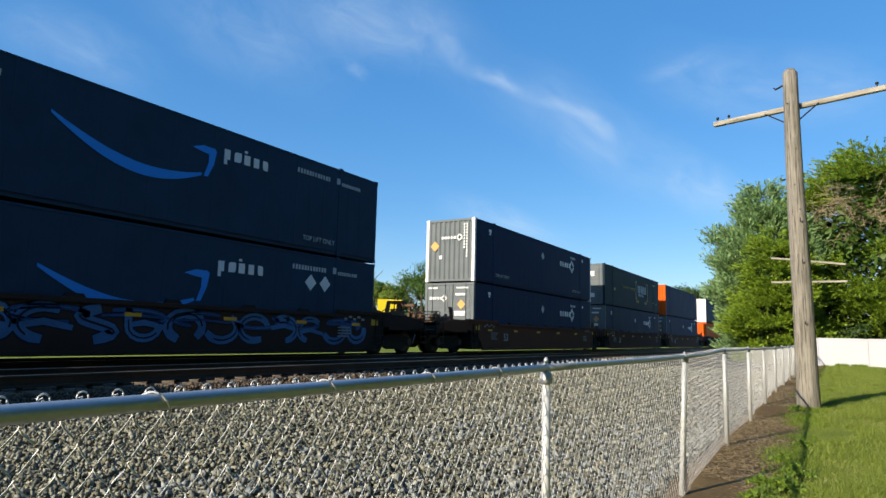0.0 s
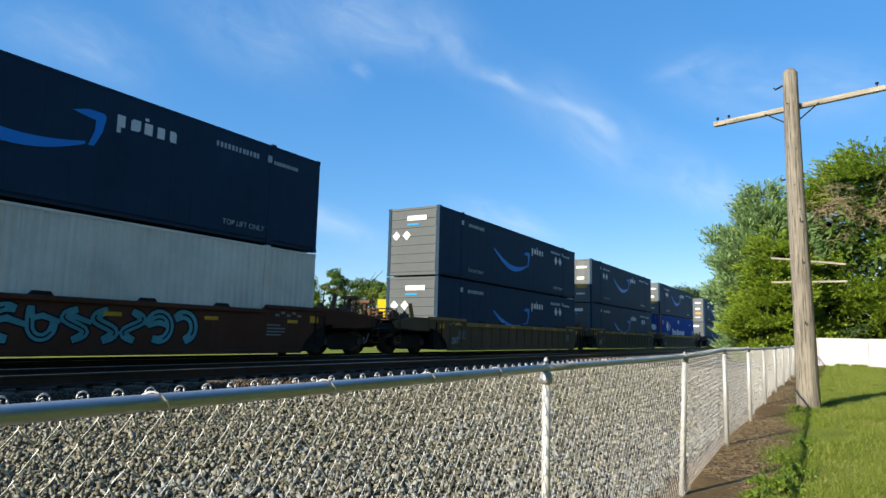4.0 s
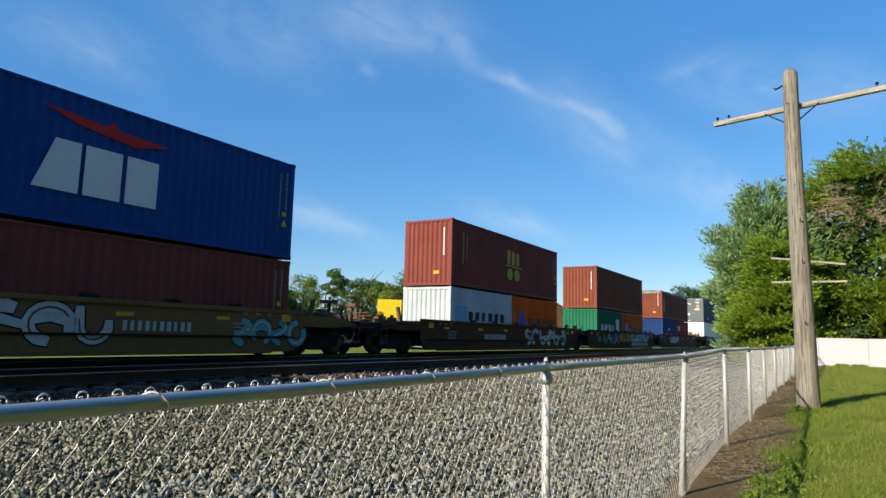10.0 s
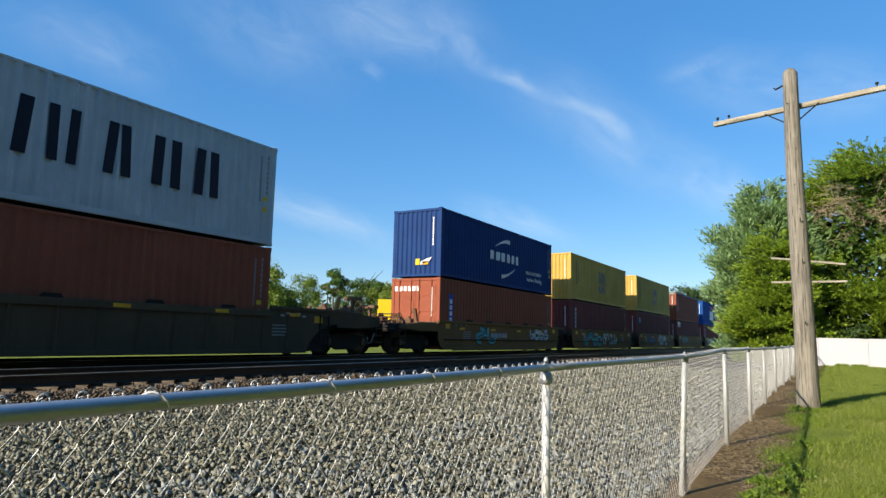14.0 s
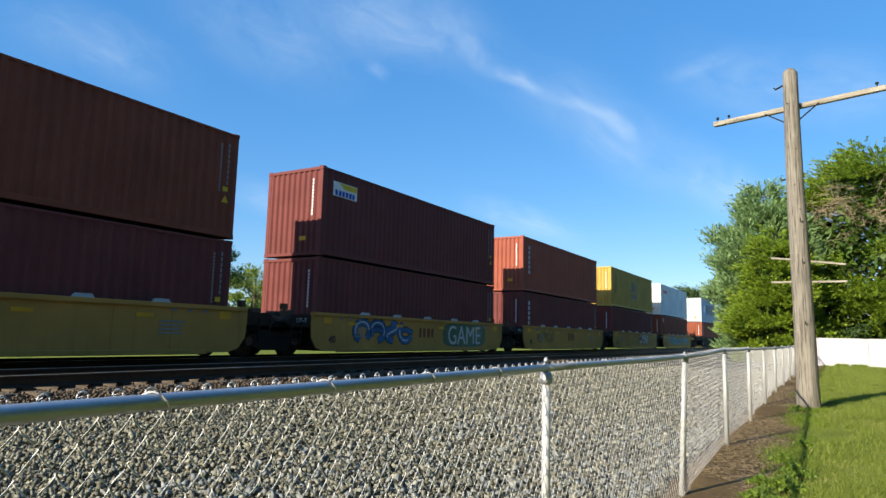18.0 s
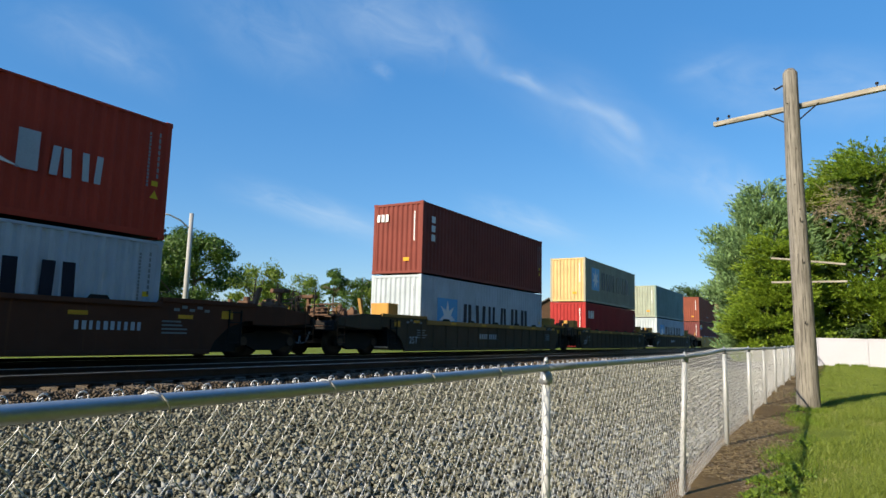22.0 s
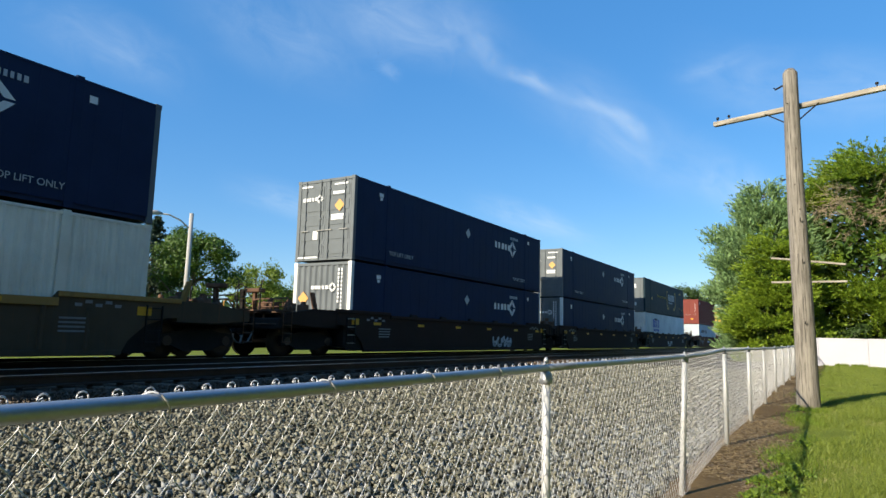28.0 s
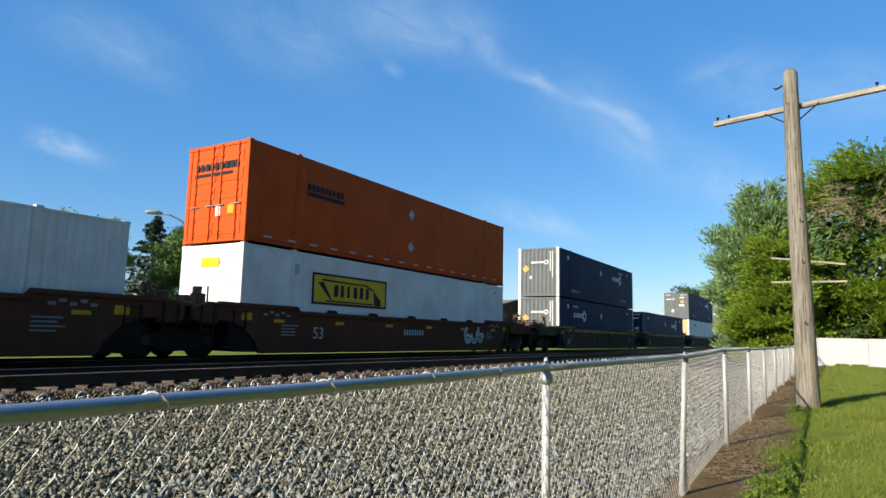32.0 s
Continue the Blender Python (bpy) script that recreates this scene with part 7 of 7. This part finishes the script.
pair53(-84.15, white_box("front"), night_box("door"), well_car("dark", DARKCAR, True, True, False, [(-1.0, 3.6, 0.35, 1.2, GRAF_TEAL, GRAF_DARK, 7)], [(-3.6, 0.72, 0.22, 10, PALE)], seed=10))
pair53(-103.45, arrow_box(), white_box("door", WHITE_RUST, 1, "rust-stained white 53-foot container with blue writing"), well_car("dark", DARKCAR, True, False, False, [(0.9, 5.2, 0.3, 1.28, GRAF_WHITE, GRAF_DARK, 5)], [(-2.2, 0.72, 0.24, 10, LIGHT)], seed=11))
pair53(-122.85, white_box("front"), blue_box("door"), well_car("dark", DARKCAR, True, False, True, [(-5.6, -0.8, 0.25, 1.28, GRAF_TEAL, GRAF_WHITE, 4), (0.7, 6.0, 0.45, 1.28, GRAF_WHITE, GRAF_DARK, 8)], seed=12))
# three units with sea containers
L20B = L40 - L20
stack(-144.45, [(iso(L20, STD, CMABLUE, "deep blue twenty-foot sea container", "front", (m_wave_short,)), STD, 0), (iso(L20, STD, RED, "red twenty-foot sea container", "front", (m_three(0.55),)), STD, L20B)], (iso(L40, STD, OLDBROWN, "dark red-brown open-top forty-foot sea container with blue cover", "front", (m_bar_column, m_tarp)), STD), well_car("umber", UMBERCAR, True, True, False, [(-4.2, -0.2, 0.5, 1.2, GRAF_WHITE, CARUMBER, 5)], [(-4.0, 0.55, 0.28, 11, LIGHT)], seed=13), L40)
painted_car = well_car("umber", "weathered brown well car with navy and white graffiti", True, False, False, [(-5.6, -1.6, 0.4, 1.25, GRAF_BLUE, GRAF_WHITE, 4), (1.4, 6.6, 0.25, 1.28, GRAF_WHITE, GRAF_BLUE, 9)], [(-0.75, 0.68, 0.62, 3, BROWN)], seed=14)
NEARWALL = ("side", (2.901, 0, 0))
flat([[(1.2 + 0.06 * math.sin(7 * k), 0.3 + 0.2 * k) for k in range(6)] + [(6.9 - 0.08 * math.sin(5 * k), 1.3 - 0.2 * k) for k in range(6)]], "graffiti_ground", GRAF_NAVY, painted_car, NEARWALL, "sprayed navy ground of the graffiti")
flat([rect(-1.35, 0.63, 2.5, 0.59)], "faded_panel", CARYELLOW, painted_car, NEARWALL, "faded yellow paint behind the brown letters")
stack(-163.95, [(iso(L20, STD, GREEN, "green twenty-foot sea container", "front", (m_four,)), STD, 0), (iso(L20, STD, ORANGE, "orange twenty-foot sea container", "front", (m_slanted,)), STD, L20B)], (iso(L40, HC, OLDBROWN, "dark red-brown forty-foot sea container", "front", ()), HC), painted_car, L40)
stack(-183.50, [(iso(L20, STD, GREY, "pale grey twenty-foot sea container", "front", (m_star_short,)), STD, 0), (iso(L20, STD, ORANGE, "orange twenty-foot sea container", "front", (m_slanted,)), STD, L20B)], (iso(L40, HC, MAROON, "dark maroon forty-foot sea container with gold sign", "front", (m_initial(OLD_GOLD),)), HC), well_car("umber", UMBERCAR, True, False, True, [(0.8, 6.7, 0.3, 1.25, GRAF_WHITE, CARUMBER, 6)], [(-3.4, 0.62, 0.28, 11, LIGHT)], seed=15), L40)
# five short units
pair40(-205.10, iso(L40, STD, MAROON, "dull maroon forty-foot sea container", "front", (m_round_word,)), STD, iso(L40, HC, APLBLUE, "royal blue forty-foot sea container with white blocks", "front", (m_bird,)), well_car("olive", OLIVECAR, False, True, False, [(-5.0, 0.5, 0.3, 1.25, GRAF_WHITE, CAROLIVE, 6), (3.8, 6.5, 0.3, 1.1, GRAF_TEAL, GRAF_WHITE, 4)], [(0.8, 0.68, 0.26, 10, PALE)], seed=16))
pair40(-220.55, iso(L40, STD, DUSK, "dull maroon forty-foot sea container with a blue and yellow sign", "front", (m_beacon,)), STD, iso(L40, HC, BROWN, "red-brown open-top forty-foot sea container with blue cover", "front", (m_bar_column, m_tarp)), well_car("olive", OLIVECAR, False, False, False, [(-4.1, -2.4, 0.55, 1.25, GRAF_TEAL, GRAF_DARK, 2)], seed=17))
pair40(-235.95, iso(L40, HC, DUSK, "dull maroon forty-foot sea container with a blue dot", "front", (m_dot,)), HC, iso(L40, HC, YELLOW, "mustard yellow forty-foot sea container with dark blocks", "front", (m_initial(INK),)), well_car("olive", OLIVECAR, False, False, False, [(-3.4, -0.9, 0.5, 1.2, GRAF_BLUE, GRAF_DARK, 3), (0.2, 3.4, 0.35, 1.25, GRAF_WHITE, GRAF_DARK, 5)], seed=18))
pair40(-251.35, iso(L40, HC, DUSK, "dull maroon forty-foot sea container with white blocks", "front", (m_bar_column,)), HC, iso(L40, HC, YELLOW, "mustard yellow forty-foot sea container with dark blocks", "front", (m_initial(INK),)), well_car("olive", OLIVECAR, False, False, False, [(-4.6, -1.0, 0.3, 1.2, GRAF_TEAL, GRAF_DARK, 4), (-0.6, 2.6, 0.4, 1.2, GRAF_WHITE, GRAF_DARK, 5)], seed=19))
pair40(-266.75, iso(L40, HC, RUSTRED, "brick red forty-foot sea container with double doors", "iso_door", (m_round_word,)), HC, iso(L40, HC, CMABLUE, "deep blue forty-foot sea container with white arcs", "front", (m_wave,)), well_car("olive", OLIVECAR, False, False, True, [(-3.6, -1.4, 0.35, 1.2, GRAF_TEAL, GRAF_DARK, 2), (2.4, 4.9, 0.6, 1.2, GRAF_WHITE, GRAF_DARK, 4)], [(-1.9, 0.7, 0.24, 10, PALE)], seed=20))
# a single car
pair40(-288.25, iso(L40, HC, RUSTRED, "brick red forty-foot sea container with white blocks", "front", (m_bar_column,)), HC, iso(L40, HC, GREY, "pale grey forty-foot sea container with a star sign", "front", (m_star(INK, 0.0, 1.2),)), well_car("plain_rib", "dark single well car with a deep ribbed side", True, True, True, seed=21))
# five short yellow units
pair40(-309.55, iso(L40, HC, BROWN, "red-brown forty-foot sea container", "front", (m_letter,)), HC, iso(L40, HC, WHITE, "white forty-foot sea container with red blocks", "front", (m_single,)), well_car("yellow", YELCAR, False, True, False, [(-4.5, 5.0, 0.4, 1.2, GRAF_TEAL, CARYELLOW, 9)], seed=22))
pair40(-325.15, iso(L40, HC, DUSK, "dull maroon forty-foot sea container", "front", ()), HC, iso(L40, HC, YELLOW, "mustard yellow forty-foot sea container with dark blocks", "front", (m_initial(INK),)), well_car("yellow", YELCAR, False, False, False, [(0.6, 3.2, 0.45, 1.25, GRAF_WHITE, CARYELLOW, 4)], [(0.5, 0.7, 0.45, 3, BROWN)], seed=23))
pair40(-340.70, iso(L40, HC, DUSK, "dull maroon forty-foot sea container with white blocks", "front", (m_bar_column,)), HC, iso(L40, HC, FADED, "faded red-brown forty-foot sea container with white blocks", "front", (m_bar_column,)), well_car("yellow", YELCAR, False, False, False, [(-4.8, -2.6, 0.5, 1.25, CARYELLOW, GRAF_DARK, 3)], [(-0.1, 0.62, 0.5, 3, BROWN)], seed=24))
sprayed_car = well_car("yellow", YELCAR, False, False, False, [(-4.6, -1.2, 0.4, 1.25, GRAF_BLUE, GRAF_WHITE, 4)], [(-0.6, 0.65, 0.4, 4, BROWN)], seed=25)
flat([[(2.97 + 1.85 * math.copysign(abs(math.cos(k * 0.2618)) ** 0.5, math.cos(k * 0.2618)), 0.78 + 0.50 * math.copysign(abs(math.sin(k * 0.2618)) ** 0.5, math.sin(k * 0.2618))) for k in range(24)]], "graffiti_halo", GRAF_HALO, sprayed_car, ("side", (2.910, 0, 0)), "faint teal spray round white letters")
lettering("GAME", 1.50, 0.40, 0.78, GRAF_WHITE, sprayed_car, ("side", (2.916, 0, 0)), 0.98, "sprayed white letters")
pair40(-356.25, iso(L40, HC, DUSK, "dull maroon forty-foot sea container", "front", ()), HC, iso(L40, HC, DUSK, "dull maroon forty-foot sea container with a small sign", "front", (m_beacon,)), sprayed_car)
pair40(-371.85, iso(L40, HC, DUSK, "dull maroon forty-foot sea container with a small sign", "front", (m_beacon,)), HC, iso(L40, HC, BROWN, "dull red-brown forty-foot sea container", "front", (m_mid_marks,)), well_car("yellow", YELCAR, False, False, True, (), [(-1.2, 0.88, 0.2, 11, LIGHT)], seed=26))
# three long units
pair40(-393.35, iso(L40, STD, GREY, "pale grey forty-foot sea container with a star sign", "front", (m_star(INK, 0.0, 1.2),)), STD, iso(L40, HC, MINT, "stained grey-green forty-foot sea container", "front", (), paint("paint_stained_mint", (0.34, 0.37, 0.29), 0.8)), well_car("rib", RIBCAR, True, True, False, (), [(-1.6, 0.62, 0.26, 11, PALE)], True, seed=27))
pair40(-412.85, iso(L40, HC, RED, "red forty-foot sea container with white blocks", "front", (m_three(0.57),)), HC, iso(L40, HC, BEIGE, "rust-streaked beige forty-foot sea container with a star sign", "front", (m_star(INK, 0.0, 1.2),), paint("paint_rusty_cream", (0.60, 0.42, 0.20), 0.8)), well_car("rib", RIBCAR, True, False, False, (), (), True, seed=28))
pair40(-432.36, iso(L40, HC, GREY, "pale grey forty-foot sea container with a star sign", "front", (m_star(INK, -0.3, 1.2),)), HC, iso(L40, HC, MAROON, "maroon forty-foot sea container with white blocks", "front", (m_side_word,)), well_car("rib", RIBCAR, True, False, True, (), [(-1.6, 0.62, 0.26, 10, PALE)], True, seed=29))
pair40(-455.93, iso(L40, STD, GREY, "pale grey forty-foot sea container with a star sign", "front", (m_star(INK, 0.0, 1.2),)), STD, iso(L40, HC, HAMRED, "signal red forty-foot sea container with a bird sign", "front", (m_wide_word,)), well_car("dark", DARKCAR, True, True, False, [(-1.8, 1.6, 0.4, 1.2, DULL, CARBROWN, 5)], [(4.0, 0.68, 0.22, 10, LIGHT)], seed=30))
pair40(-475.43, iso(L40, STD, GREY, "pale grey forty-foot sea container with a star sign", "front", (m_star(INK, 0.0, 1.2),)), STD, iso(L40, HC, YELLOW, "mustard yellow forty-foot sea container with dark blocks", "front", (m_initial(INK),)), well_car("dark", DARKCAR, True, False, False, (), seed=31))
pair40(-494.94, iso(L40, STD, GREY, "pale grey forty-foot sea container with double doors", "iso_door", (m_line,)), STD, iso(L40, HC, MAROON, "maroon forty-foot sea container with ribbed double doors", "iso_door", (m_letter,)), well_car("dark", DARKCAR, True, False, True, (), [(-2.0, 0.68, 0.24, 10, LIGHT)], seed=32))
# domestic boxes again
pair53(-520.35, white_box("front", WHITE, 2, "white ribbed 53-foot container with blue writing"), bracket_box(), well_car("low", "black well car with slightly raised ends", True, True, False, [(-0.6, 1.4, 0.25, 0.75, GRAF_WHITE, GRAF_DARK, 4)], seed=33))
pair53(-539.90, blue_box("front"), blue_box("door"), well_car("low", "black well car with slightly raised ends", True, False, False, seed=34))
pair53(-559.40, blue_box("front"), blue_box("door"), well_car("low", "black well car with slightly raised ends", True, False, True, [(2.0, 4.0, 0.25, 0.8, PALE, GRAF_DARK, 4)], seed=35))
pair53(-582.95, white_box("door", None, False, "cream white 53-foot container with a tan stained end", paint("paint_tan_stained", (0.66, 0.47, 0.26), 0.75)), blue_box("door"), well_car("rib", RIBCAR, True, True, False, seed=36))
pair53(-602.50, blue_box("door", right=NAVY), None, well_car("rib", RIBCAR, True, False, False, seed=37))
pair53(-622.00, blue_box("front", 4.45), blue_box("front"), well_car("rib", RIBCAR, True, False, True, seed=38))
pair53(-645.58, yellow_word_box(), orange_box(), well_car("dark", DARKCAR, True, True, False, [(4.0, 5.7, 0.4, 1.2, GRAF_WHITE, GRAF_DARK, 3)], [(-0.5, 0.72, 0.24, 8, PALE)], seed=39))
pair53(-665.05, white_box("front", WHITE), None, well_car("dark", DARKCAR, True, False, False, seed=40))


# ---- movement ----
def run(t):
    """Metres that the train has gone at t seconds."""
    return 0.10 + 20.737 * t - 0.00613 * t * t + 0.0000072 * t ** 3


def motions():
    times = [0, 4, 8, 12, 16, 20, 24, 28, 32]
    for ob, off, z in TRAIN:
        walk(ob, [(t, pose(TRAIN_X, off + run(t), RAIL + z)) for t in times])
    drift = Vector((0.856, 0.516, 0.02))
    for ob, mid in CLOUDS:
        walk(ob, [(t, Matrix.Translation(mid + drift * (5.2 * t))) for t in (0, 16, 32)])


motions()
